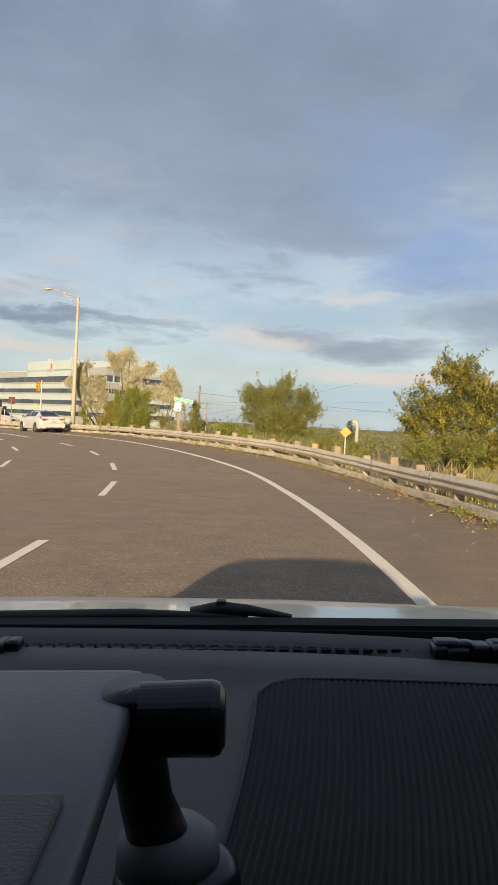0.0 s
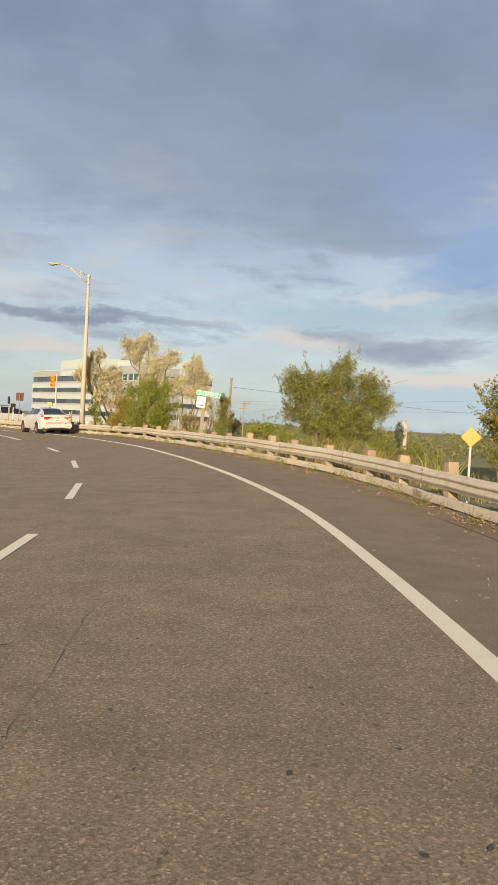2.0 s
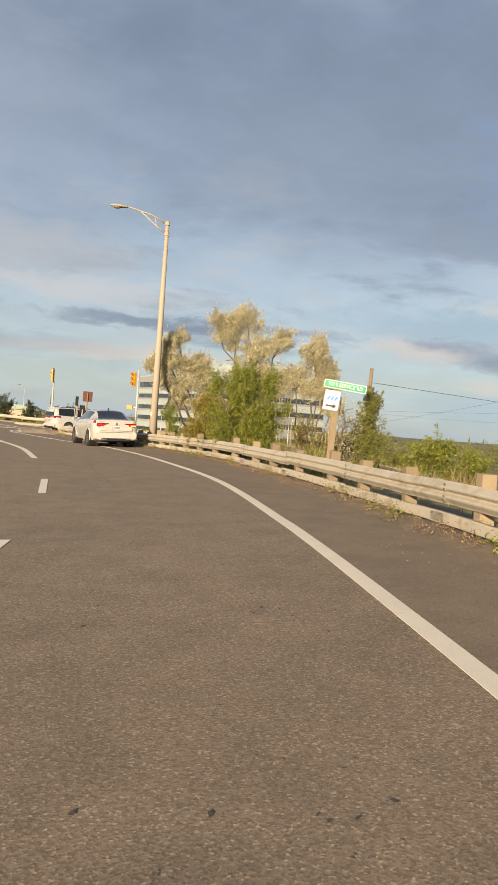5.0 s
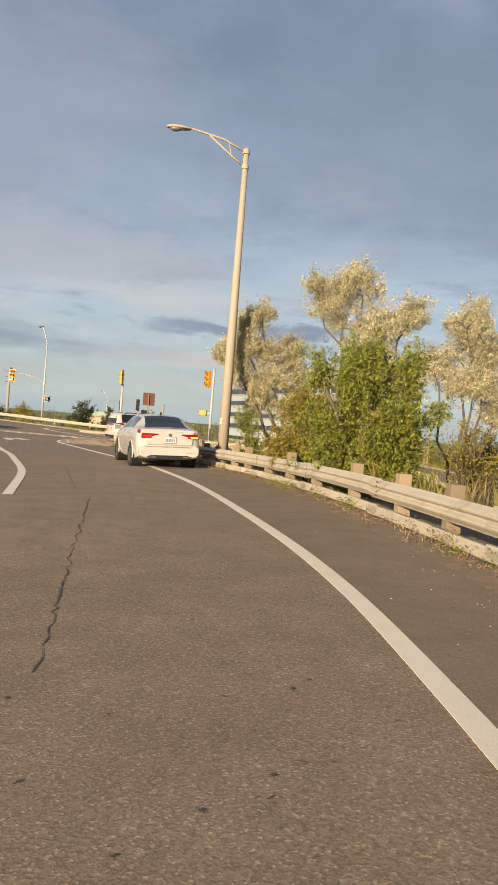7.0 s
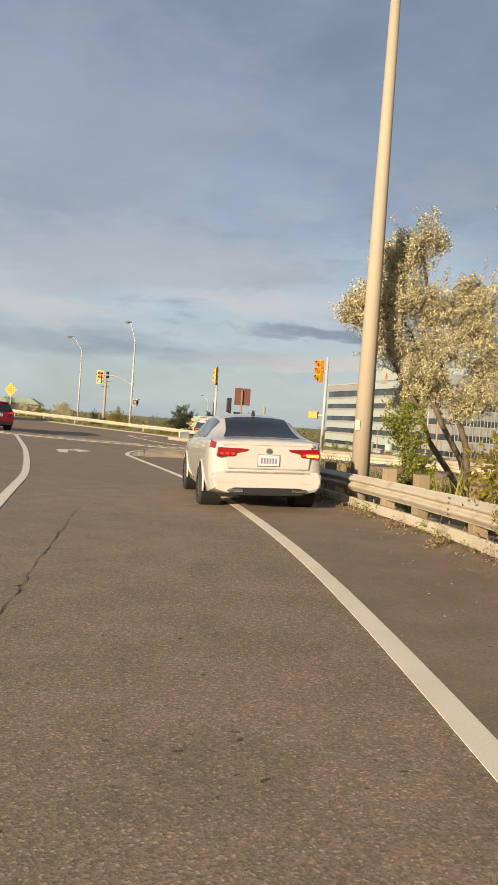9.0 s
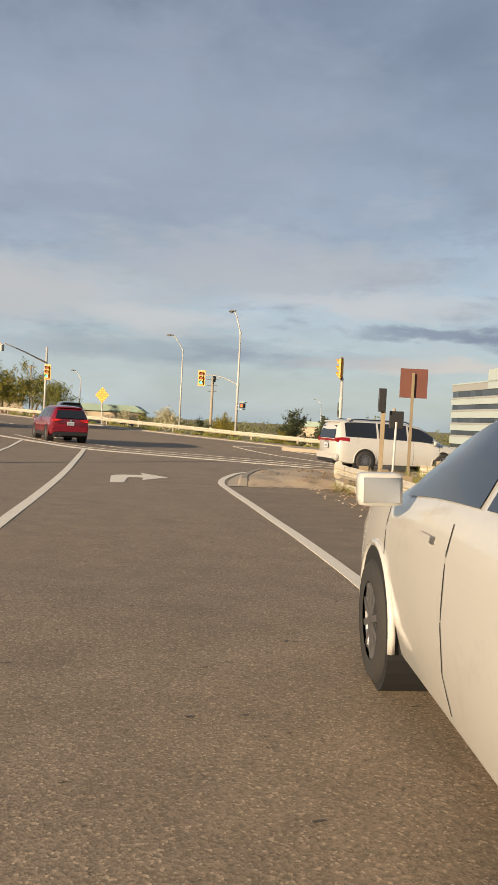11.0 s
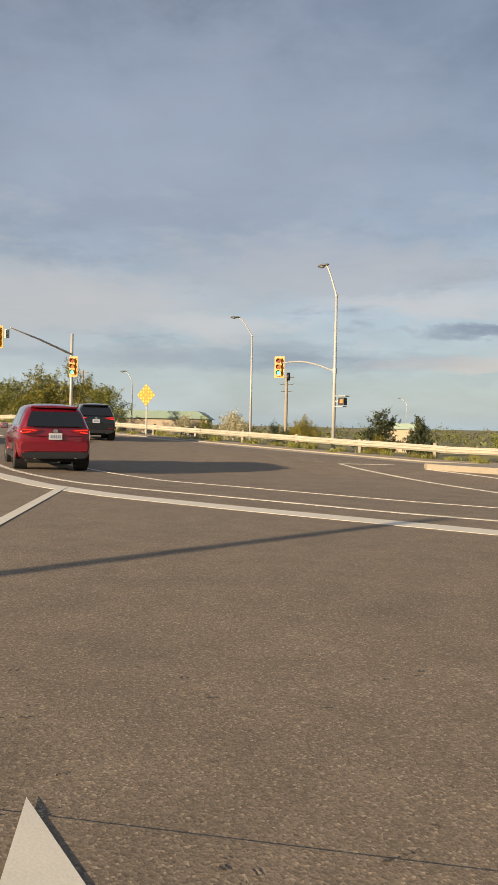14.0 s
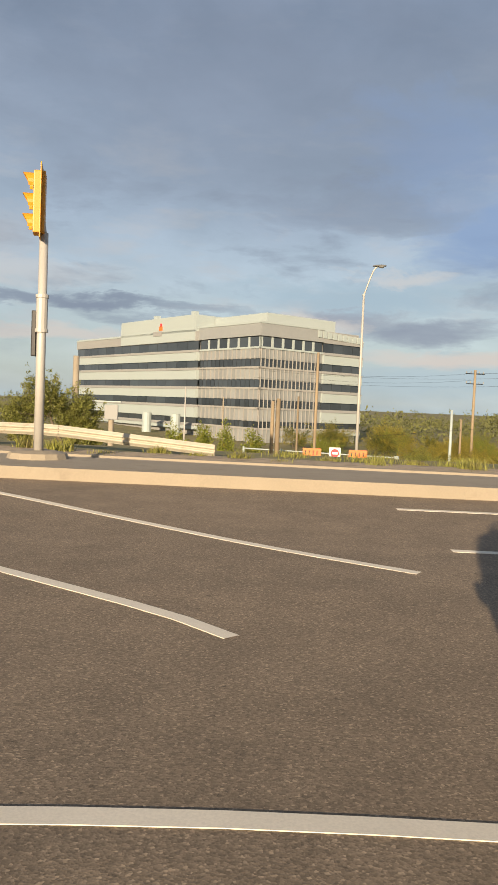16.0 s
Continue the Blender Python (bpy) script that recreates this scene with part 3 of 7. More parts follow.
# bare dirt inside the corner, level with the curb's top and sinking to the shoulder
def corner_dirt():
    gx, gy = np.arange(-26.4, -8, 0.12), np.arange(61.2, 71.4, 0.12)
    v, f = sheet("dirt", gx, gy, lambda x, y: road_z(x, y))
    v = np.array(v)
    q = spline(CORNER, 0.2)
    n = sides(q)
    i = ((v[:, None, :2] - q[None]) ** 2).sum(2).argmin(1)
    sd = ((v[:, :2] - q[i]) * n[i]).sum(1)
    edge = 61.75 + 1.07 * np.clip(v[:, 0] + 24, 0, 1.6)
    rise = smooth(0.1, 1.1, v[:, 1] - edge)
    bumps = np.array([noise.noise((p[0] * 1.3, p[1] * 1.3, 0)) * 0.05 + noise.noise((p[0] * 5, p[1] * 5, 2)) * 0.02 for p in v])
    v[:, 2] += 0.14 * rise + bumps * rise * smooth(0.2, 0.8, sd) + 0.006 + 0.04 * smooth(0.5, 2, sd) * rise
    v[:, 2] -= 0.03 * (sd < 0.22)
    rag = np.array([noise.noise((p[0] * 0.9, p[1] * 0.9, 5)) for p in v])
    keep = (sd > -0.02) & (v[:, 1] - edge > 0.2 * rag)
    f = [t for t in f if keep[list(t)].all()]
    tagged(new("ground_corner_dirt", raw("corner_dirt", v, f, DIRT, True)), "bare trodden dirt inside the corner curb", "dirt", kind="structure")


corner_dirt()


def median():
    outline = [(-36.4, 84.9), (-36.1, 84.5), (-35.3, 84.2), (-33.5, 84.05), (-20, 84.2), (-14, 84.25), (-14, 86.25), (-20, 86.2), (-34.5, 86.3), (-36.0, 85.9), (-36.4, 85.5)]
    bm = bmesh.new()
    a = [bm.verts.new((x, y, -0.05)) for x, y in outline]
    b = [bm.verts.new((x, y, 0.15)) for x, y in outline]
    bm.faces.new(b)
    for i in range(len(a)):
        j = (i + 1) % len(a)
        bm.faces.new((a[i], a[j], b[j], b[i]))
    bmesh.ops.bevel(bm, geom=[e for e in bm.edges if all(v.co.z > 0.1 for v in e.verts)], offset=0.03, segments=2, affect="EDGES")
    bmesh.ops.recalc_face_normals(bm, faces=bm.faces[:])
    return tagged(part("curb_median", bm, CONCRETE), "raised pale concrete median island", "median", kind="structure")


median()
v, f = loft(FAR_Q, [-0.95, -0.02], 0.002, [0.0, 0.006])
tagged(new("curb_gutter", raw("far_gutter", v, [t[::-1] for t in f], GUTTER)), "sandy pale gutter along the far curb", "gutter", kind="structure")
curb("curb_far", [(x, y) for x, y in FARCURB], "far concrete curb of the cross road", 1, 1.0, [(u, w * 0.4) for u, w in CURB_PROFILE])
v, f = loft(FAR_Q, [0.2, 0.7, 1.6], 0.0, [0.056, 0.07, 0.05])
tagged(new("pavement_far", raw("pavement_far", v, [t[::-1] for t in f], DIRT)), "dusty strip behind the far curb", "verge", kind="structure")


# ---- guard rails ----
WBEAM = [(u * 0.8, w * 0.87) for u, w in [(0.0, 0.0), (0.012, 0.02), (0.03, 0.035), (0.075, 0.075), (0.083, 0.095), (0.075, 0.115), (0.02, 0.145), (0.012, 0.156), (0.02, 0.167), (0.075, 0.197), (0.083, 0.217), (0.075, 0.237), (0.03, 0.277), (0.012, 0.292), (0.0, 0.312)]]


def sweep(q, prof, z0, side=-1, thick=0.006):
    """A folded sheet along plan points q: profile of (towards the road, up) pairs, with a back skin."""
    n = sides(q) * side
    zs = road_z(q[:, 0], q[:, 1])
    v, f, m = [], [], len(q)
    loop = prof + [(u - thick, w) for u, w in prof[::-1]]
    for u, w in loop:
        v.append(np.c_[q[:, :2] + n * u, zs + z0 + w])
    k = len(loop)
    f = [(a * m + i, a * m + i + 1, ((a + 1) % k) * m + i + 1, ((a + 1) % k) * m + i) for a in range(k) for i in range(m - 1)]
    f += [tuple(a * m for a in range(k))[::-1], tuple(a * m + m - 1 for a in range(k))]
    return np.concatenate(v), f


def guard_rail(name, label, q_pts, z_top, posts, lower=True, panel=3.8, side=-1, post_h=0.86, post_w=0.16, mat_rail=GALV, dip=0.0, mat_post=POSTWOOD):
    t = thing(name, label, "guard rail")
    q = spline(q_pts, 0.38)
    per = max(2, int(panel / 0.38))
    rng = random.Random(7)
    for i in range(0, len(q) - 2, per):
        seg = q[i:i + per + 2]
        if len(seg) < 3:
            continue
        sag = rng.uniform(-0.012, 0.012)
        v, f = sweep(seg, WBEAM, z_top - 0.271 + sag, side)
        if dip and i < 12:
            along = np.tile(np.arange(len(seg)) + i, len(v) // len(seg)) * 0.38
            v[:, 2] -= dip * np.clip(1 - along / 4.0, 0, 1)
        me = raw("rail_beam", v, f, mat_rail, False)
        o = new("rail_beam", me)
        o.parent = t
        if lower:
            v, f = sweep(seg, [(0.0, 0.0), (0.05, 0.0), (0.055, 0.01), (0.055, 0.125), (0.05, 0.135), (0.0, 0.135)], z_top - 0.505 + sag, side)
            o = new("lower_rail", raw("lower_rail", v, f, RUBRAIL))
            o.parent = t
    n = sides(q)
    s = np.r_[0, np.cumsum(np.linalg.norm(np.diff(q, axis=0), axis=1))]
    bm = box((0, 0, 0), (post_w, 0.16, 1.0), 0.012)
    me = link_bm("post", bm, mat_post)
    for d in posts(s[-1]):
        x, y = np.interp(d, s, q[:, 0]), np.interp(d, s, q[:, 1])
        i = int(np.argmin(abs(s - d)))
        off = -side * 0.11
        o = new("post", me)
        o.parent = t
        h = post_h + rng.uniform(-0.05, 0.06)
        px, py = x + n[i, 0] * off, y + n[i, 1] * off
        g = road_at(px, py)[2]
        o.matrix_world = Matrix.LocRotScale((px, py, g + h / 2 - 0.15 + 0.075), Euler((rng.uniform(-0.04, 0.04), rng.uniform(-0.04, 0.04), math.atan2(-n[i, 0], n[i, 1]) + math.pi / 2 + rng.uniform(-0.08, 0.08))), (1, 1, h + 0.15))
    # splice bolts
    bolt = link_bm("bolt", tube([(0, 0, 0), (0, 0, 0.014)], 0.013, 6), BOLT)
    for i in range(per, len(q) - 2, per):
        for w in (0.05, 0.11, 0.2, 0.265):
            p = q[i] + n[i] * side * 0.068
            o = new("bolt", bolt)
            o.parent = t
            o.matrix_world = Matrix.Translation((p[0], p[1], road_at(*q[i])[2] + z_top - 0.271 + w * 0.87)) @ Vector((n[i, 0] * side, n[i, 1] * side, 0)).to_track_quat("Z", "Y").to_matrix().to_4x4()
    return t


def main_posts(total):
    d, out = 2.0, []
    while d < total - 0.3:
        out.append(d)
        d += (1.9 if d < 90 else 1.4) + 0.3 * math.sin(d * 2.3)
    return out


main_rail = guard_rail("guard_rail", "weathered steel guard rail on short timber posts with a lower channel", RAIL, 0.58, main_posts, post_h=0.68, post_w=0.17)
# the flared end of the rail
eq = RAIL_Q[-1]
bm = tube([road_at(eq[0] + 0.02, eq[1] - 0.05, 0.31), road_at(eq[0] - 0.03, eq[1] + 0.1, 0.44), road_at(eq[0] + 0.02, eq[1] - 0.05, 0.58)], [0.09, 0.13, 0.09], 10)
part("end_shoe", bm, GALV, main_rail, "bent rounded end of the rail")
far_line = [(-30.6, 89.9), (-36, 90.4), (-43.7, 91.0), (-51, 91.8), (-62, 93.0), (-80, 95.7), (-125, 102)]
guard_rail("guard_rail", "pale steel guard rail behind the far curb", far_line, 0.6, lambda total: list(np.arange(4.4, total, 3.8)), False, side=-1, post_h=0.68, post_w=0.13, mat_rail=RUBRAIL, dip=0.3, mat_post=CONCRETE)
guard_rail("guard_rail", "old steel guard rail on timber posts above the cross road", [(-21.0, 66.2), (-17.5, 66.8), (-12, 67.2), (-7, 67.4)], 0.6, lambda total: list(np.arange(0.5, total, 1.9)), False, side=-1, post_h=0.72, post_w=0.18)


# ---- poles, lamps and signals ----
def ground_at(x, y):
    return float(land_z(np.array([x]), np.array([y]))[0])


def cobra_head(parent, at, yaw, scale=1.0, material=LAMPSTEEL):
    prof = [(-0.34, 0.05, 0.03), (-0.3, 0.09, 0.05), (-0.1, 0.14, 0.075), (0.12, 0.15, 0.085), (0.3, 0.1, 0.06), (0.36, 0.05, 0.03)]
    bm, rings = bmesh.new(), []
    for x, w, h in prof:
        rings.append([bm.verts.new((x * scale, w * math.cos(a) * scale, h * math.sin(a) * scale * (1.0 if math.sin(a) > 0 else 0.5))) for a in [2 * math.pi * k / 12 for k in range(12)]])
    for a, b in zip(rings, rings[1:]):
        for k in range(12):
            bm.faces.new((a[k], a[(k + 1) % 12], b[(k + 1) % 12], b[k]))
    bm.faces.new(rings[0][::-1]), bm.faces.new(rings[-1])
    bmesh.ops.recalc_face_normals(bm, faces=bm.faces[:])
    head = part("lamp_head", bm, material, parent, smooth=True)
    head.matrix_world = pose(*at, 0, 0, yaw)
    bm = bmesh.new()
    bmesh.ops.create_uvsphere(bm, u_segments=12, v_segments=6, radius=1.0)
    bmesh.ops.scale(bm, vec=(0.17 * scale, 0.11 * scale, 0.07 * scale), verts=bm.verts[:])
    lens = part("lens", bm, GLASSY, head, "clear ribbed lens", True)
    lens.location = (0.1 * scale, 0, -0.03 * scale)
    return head


GLASSY = mat("lamp_lens_glass", (0.2, 0.2, 0.19), 0.4, var=0.05, bump=0)


def street_lamp(base, top_z, tip, label, r0, r1, material, truss):
    x, y = base
    z0 = ground_at(x, y)
    t = thing("street_lamp", label, "street lamp", Matrix.Translation((x, y, z0)))
    part("pole", tube([(0, 0, -0.2), (0, 0, (top_z - z0) * 0.5), (0, 0, top_z - z0)], [r0, (r0 + r1) / 2, r1], 14), material, t, smooth=True)
    d = Vector((tip[0] - x, tip[1] - y, tip[2] - z0))
    h = top_z - z0
    if truss:
        part("base_plate", box((0, 0, 0.03), (0.5, 0.5, 0.06), 0.01), material, t)
        a = [Vector((0, 0, h - 0.08)), Vector((d.x * 0.35, d.y * 0.35, h + 0.22)), Vector((d.x * 0.8, d.y * 0.8, h + 0.4)), Vector((d.x * 0.92, d.y * 0.92, d.z - 0.0))]
        part("arm", tube(a, [0.035, 0.033, 0.03, 0.03], 10), material, t, smooth=True)
        part("arm", tube([Vector((0, 0, h - 0.5)), Vector((d.x * 0.22, d.y * 0.22, h - 0.22)), Vector((d.x * 0.55, d.y * 0.55, h + 0.28))], [0.03, 0.028, 0.025], 8), material, t, smooth=True)
        part("strut", tube([Vector((d.x * 0.22, d.y * 0.22, h - 0.22)), Vector((d.x * 0.26, d.y * 0.26, h + 0.14))], 0.018, 8), material, t)
        for zz in (h - 0.08, h - 0.5):
            part("clamp", tube([(0, 0, zz - 0.06), (0, 0, zz + 0.06)], r1 + 0.03, 12), material, t)
        part("pole_cap", tube([(0, 0, h), (0, 0, h + 0.05)], [r1 * 1.1, r1 * 0.5], 12), material, t)
    else:
        a = [Vector((0, 0, h - 0.05)), Vector((d.x * 0.38, d.y * 0.38, h + (d.z - h) * 0.55)), Vector((d.x * 0.66, d.y * 0.66, h + (d.z - h) * 0.9)), Vector((d.x * 0.9, d.y * 0.9, d.z))]
        part("arm", tube([p for p in spline_3d(a)], 0.045, 8), material, t, smooth=True)
        part("collar", tube([(0, 0, h - 0.1), (0, 0, h + 0.02)], r1 + 0.02, 10), material, t)
    cobra_head(t, (tip[0], tip[1], tip[2]), math.degrees(math.atan2(d.y, d.x)), 1.0 if truss else 1.1, material if truss else LAMPDARK)
    return t


def spline_3d(pts):
    return [tuple(p) for p in spline([tuple(p) for p in pts], 0.15)]


lamp_near = street_lamp((-12.2, 51.9), 9.44, (-14.0, 51.1, 9.82), "tall cream steel street lamp with a trussed arm", 0.165, 0.075, LAMPSTEEL, True)
part("number_plate", box((-0.05, -0.165, 1.38), (0.085, 0.012, 0.17), 0.003, None), RUBRAIL, lamp_near, "small pale plate strapped to the pole")
street_lamp((-44.9, 92.4), 7.7, (-45.9, 92.7, 9.28), "slim grey street lamp with a curved arm over the cross road", 0.1, 0.06, GREYSTEEL, False)
street_lamp((-61.2, 106.0), 8.15, (-62.3, 105.3, 9.5), "slim grey street lamp with a curved arm beyond the rail", 0.1, 0.06, GREYSTEEL, False)
street_lamp((-25.4, 117.0), 7.9, (-24.6, 116.8, 9.5), "slim grey street lamp by the office road", 0.1, 0.06, GREYSTEEL, False)
street_lamp((-88.0, 118.0), 6.0, (-89.0, 117.6, 7.0), "slim grey street lamp far along the west road", 0.09, 0.05, GREYSTEEL, False)
street_lamp((-97, 200), 6.2, (-98.4, 199.6, 7.4), "slim grey street lamp standing far off", 0.09, 0.05, GREYSTEEL, False)


def signal_head(parent, at, yaw, lit=None, scale=1.0, plate=True):
    """Three lenses in a yellow housing, looking along -y before it is turned."""
    h = part("signal_head", box((0, 0, 0), (0.34 * scale, 0.2 * scale, 1.06 * scale), 0.02), SIGNAL, parent)
    h.matrix_world = pose(*at, 0, 0, yaw)
    if plate:
        p = part("backplate", box((0, 0.03 * scale, 0), (0.62 * scale, 0.02, 1.28 * scale), 0.008), SIGNAL, h)
    for k, (nm, mt) in enumerate((("red_lens", LENS_RED), ("amber_lens", LENS_AMBER), ("green_lens", LENS_GREEN if lit == "green" else LENS_DARK))):
        z = (0.35 - 0.35 * k) * scale
        part(nm, tube([(0, -0.1 * scale, z), (0, -0.115 * scale, z)], [0.125 * scale, 0.11 * scale], 16), mt, h)
        # open-bottomed visor
        bm = bmesh.new()
        ring = [math.radians(a) for a in range(-30, 211, 20)]
        o = []
        for d, cut in ((-0.1, 1.0), (-0.36, 1.0)):
            for rad in (0.165, 0.153):
                o.append([bm.verts.new((rad * scale * math.cos(a), (d if d == -0.1 else -0.1 - 0.19 * (0.45 + 0.55 * max(0, math.sin(a)))) * scale, z + rad * scale * math.sin(a))) for a in ring])
        for a, b in ((o[0], o[2]), (o[2], o[3]), (o[3], o[1])):
            for i in range(len(ring) - 1):
                bm.faces.new((a[i], a[i + 1], b[i + 1], b[i]))
        bmesh.ops.recalc_face_normals(bm, faces=bm.faces[:])
        part("visor", bm, SIGNAL, h)
    return h


def signal_post(base, top, label, r=0.06, material=GREYSTEEL, z0=None):
    z0 = ground_at(*base) if z0 is None else z0
    t = thing("traffic_signal", label, "traffic light", Matrix.Translation((*base, z0)))
    part("pole", tube([(0, 0, -0.1), (0, 0, top - z0)], [r, r * 0.9], 12), material, t, smooth=True)
    return t


# median signal, seen from behind and beside
ts = signal_post((-33.28, 85.75), 4.1, "yellow traffic light on a pale steel pole on the median", 0.085, GREYSTEEL, 0.15)
part("footing", tube([(0, 0, -0.02), (0, 0, 0.1), (0, 0, 0.14)], [0.55, 0.5, 0.3], 14), CONCRETE, ts)
signal_head(ts, (-33.36, 85.72, 4.6), -74, None, 1.0)
part("bracket", tube([(0, 0, 3.95), (-0.04, 0, 4.2)], 0.05, 8), GREYSTEEL, ts)
part("sleeve", tube([(0, 0, 2.25), (0, 0, 2.85)], 0.1, 12), GREYSTEEL, ts)
for zz in (2.25, 2.85):
    part("band", tube([(0, 0, zz - 0.03), (0, 0, zz + 0.03)], 0.115, 12), GREYSTEEL, ts)
part("pedestrian_signal", box((-0.13, 0.05, 2.2), (0.08, 0.2, 0.8), 0.02), BLACK, ts, "black box on the side of the pole")

# signal on the lamp pole's arm over the cross road
ts = thing("traffic_signal", "green-lit yellow traffic light on a long arm", "traffic light", Matrix.Translation((-44.9, 92.4, 0)))
arm = [Vector((0, 0, 4.0)), Vector((-2.0, 1.4, 4.5)), Vector((-4.2, 2.9, 4.86)), Vector((-6.6, 4.6, 5.0))]
part("arm", tube(spline_3d(arm), 0.045, 8), GREYSTEEL, ts, smooth=True)
part("clamp", tube([(0, 0, 3.9), (0, 0, 4.15)], 0.11, 10), GREYSTEEL, ts)
signal_head(ts, (-51.9, 97.2, 4.78), 18, "green", 1.0)
ped = thing("pedestrian_signal", "small pedestrian signal box on the lamp pole", "pedestrian signal", Matrix.Translation((-44.9, 92.4, 0)))
part("case", box((0.42, 0.1, 2.55), (0.32, 0.3, 0.36), 0.02, None), BLACK, ped, "black case with an orange lamp")
part("hood", box((0.38, 0.1, 2.8), (0.62, 0.36, 0.05), 0.01), WHITEWALL, ped)
part("shelf", box((0.3, 0.1, 2.3), (0.5, 0.36, 0.05), 0.01), WHITEWALL, ped)
part("lamp", box((0.45, -0.06, 2.55), (0.15, 0.02, 0.19), 0.0), mat("lit_orange_hand", (0.9, 0.12, 0.02), 0.4, bump=0, emit=0.6), ped)
part("bracket", box((0.12, 0.0, 2.55), (0.24, 0.06, 0.06), 0.01), GREYSTEEL, ped)

# far corner signal with its mast arm
ts = signal_post((-62.1, 89.9), 6.6, "yellow traffic lights on a mast arm over the west road", 0.1, GREYSTEEL, 0.6)
part("mast_arm", tube([(0, 0, 4.75), (0.5, -2.6, 5.35), (1.0, -4.9, 5.75)], [0.07, 0.055, 0.04], 10), GREYSTEEL, ts, smooth=True)
signal_head(ts, (-60.95, 84.2, 5.75), 15, None, 0.95)
signal_head(ts, (-61.75, 89.75, 4.6), 18, "green", 0.95)
part("sign_plate", box((1.0, -5.1, 5.4), (0.45, 0.03, 0.5), 0.01, None), WHITEWALL, ts, "small white sign on the arm")

# signal at the near corner of the cross road
ts = signal_post((-19.35, 69.5), 4.45, "yellow traffic light on a leaning pale pole at the corner", 0.07, GREYSTEEL)
signal_head(ts, (-19.6, 69.35, 3.85), -35, None, 0.85, False)
part("bracket", box((-0.12, -0.05, 3.85 - ts.location.z + 0.0), (0.3, 0.06, 0.06), 0.01), GREYSTEEL, ts)
part("pedestrian_signal", box((-0.42, -0.1, 2.2), (0.4, 0.2, 0.28), 0.02), SIGNAL, ts, "yellow box on a side bracket")
part("bracket", box((-0.15, -0.05, 2.2), (0.3, 0.05, 0.05), 0.01), GREYSTEEL, ts)

# ---- signs ----
CHECKER = mat("bright_yellow_film", (0.72, 0.44, 0.03), 0.5, var=0.05, bump=0.01)
SIGN_YELLOW = mat("sign_yellow", (0.6, 0.215, 0.0), 0.5, var=0.05, bump=0.01)
SIGN_GREEN = mat("sign_green", (0.02, 0.31, 0.17), 0.5, var=0.06, bump=0.01)
SIGN_WHITE = mat("sign_white", (0.72, 0.7, 0.66), 0.5, var=0.06, bump=0.01)
SIGN_BROWN = mat("sign_brown", (0.13, 0.045, 0.03), 0.6, var=0.12, bump=0.03)
SIGN_ORANGE = mat("sign_orange", (0.9, 0.17, 0.03), 0.5, var=0.05, bump=0.01)
SIGN_RED = mat("sign_red", (0.6, 0.03, 0.04), 0.5, var=0.05, bump=0.01)
SIGN_BLUE = mat("sign_blue", (0.08, 0.25, 0.6), 0.5, var=0.05, bump=0.01)
SIGN_BLACK = mat("sign_black", (0.03, 0.025, 0.02), 0.6, var=0.05, bump=0.01)


def lettering(name, text, size, material, parent, m, squeeze=1.0):
    cu = bpy.data.curves.new(name, "FONT")
    cu.body, cu.size, cu.extrude, cu.align_x, cu.align_y = text, size, 0.002, "CENTER", "CENTER"
    cu.space_character = 1.05
    tmp = new(name, cu)
    me = bpy.data.meshes.new_from_object(tmp.evaluated_get(bpy.context.evaluated_depsgraph_get()))
    bpy.data.objects.remove(tmp)
    bpy.data.curves.remove(cu)
    me.materials.clear()
    me.materials.append(material)
    ob = new(name, me)
    ob.parent = parent
    ob.matrix_parent_inverse = Matrix()
    ob.matrix_basis = m @ Matrix.Diagonal((squeeze, 1, 1, 1))
    return ob


def board(w, h, d=0.012, r=0.02, z=0.0, seg=4):
    """A sign plate with rounded corners, facing -y."""
    o = []
    for cx, cz, a0 in ((w / 2 - r, h / 2 - r, 0), (-w / 2 + r, h / 2 - r, 90), (-w / 2 + r, -h / 2 + r, 180), (w / 2 - r, -h / 2 + r, 270)):
        o += [(cx + r * math.cos(math.radians(a0 + 90 * k / seg)), z + cz + r * math.sin(math.radians(a0 + 90 * k / seg))) for k in range(seg + 1)]
    return prism(o, d)


FACE = Matrix.Rotation(math.pi / 2, 4, "X")


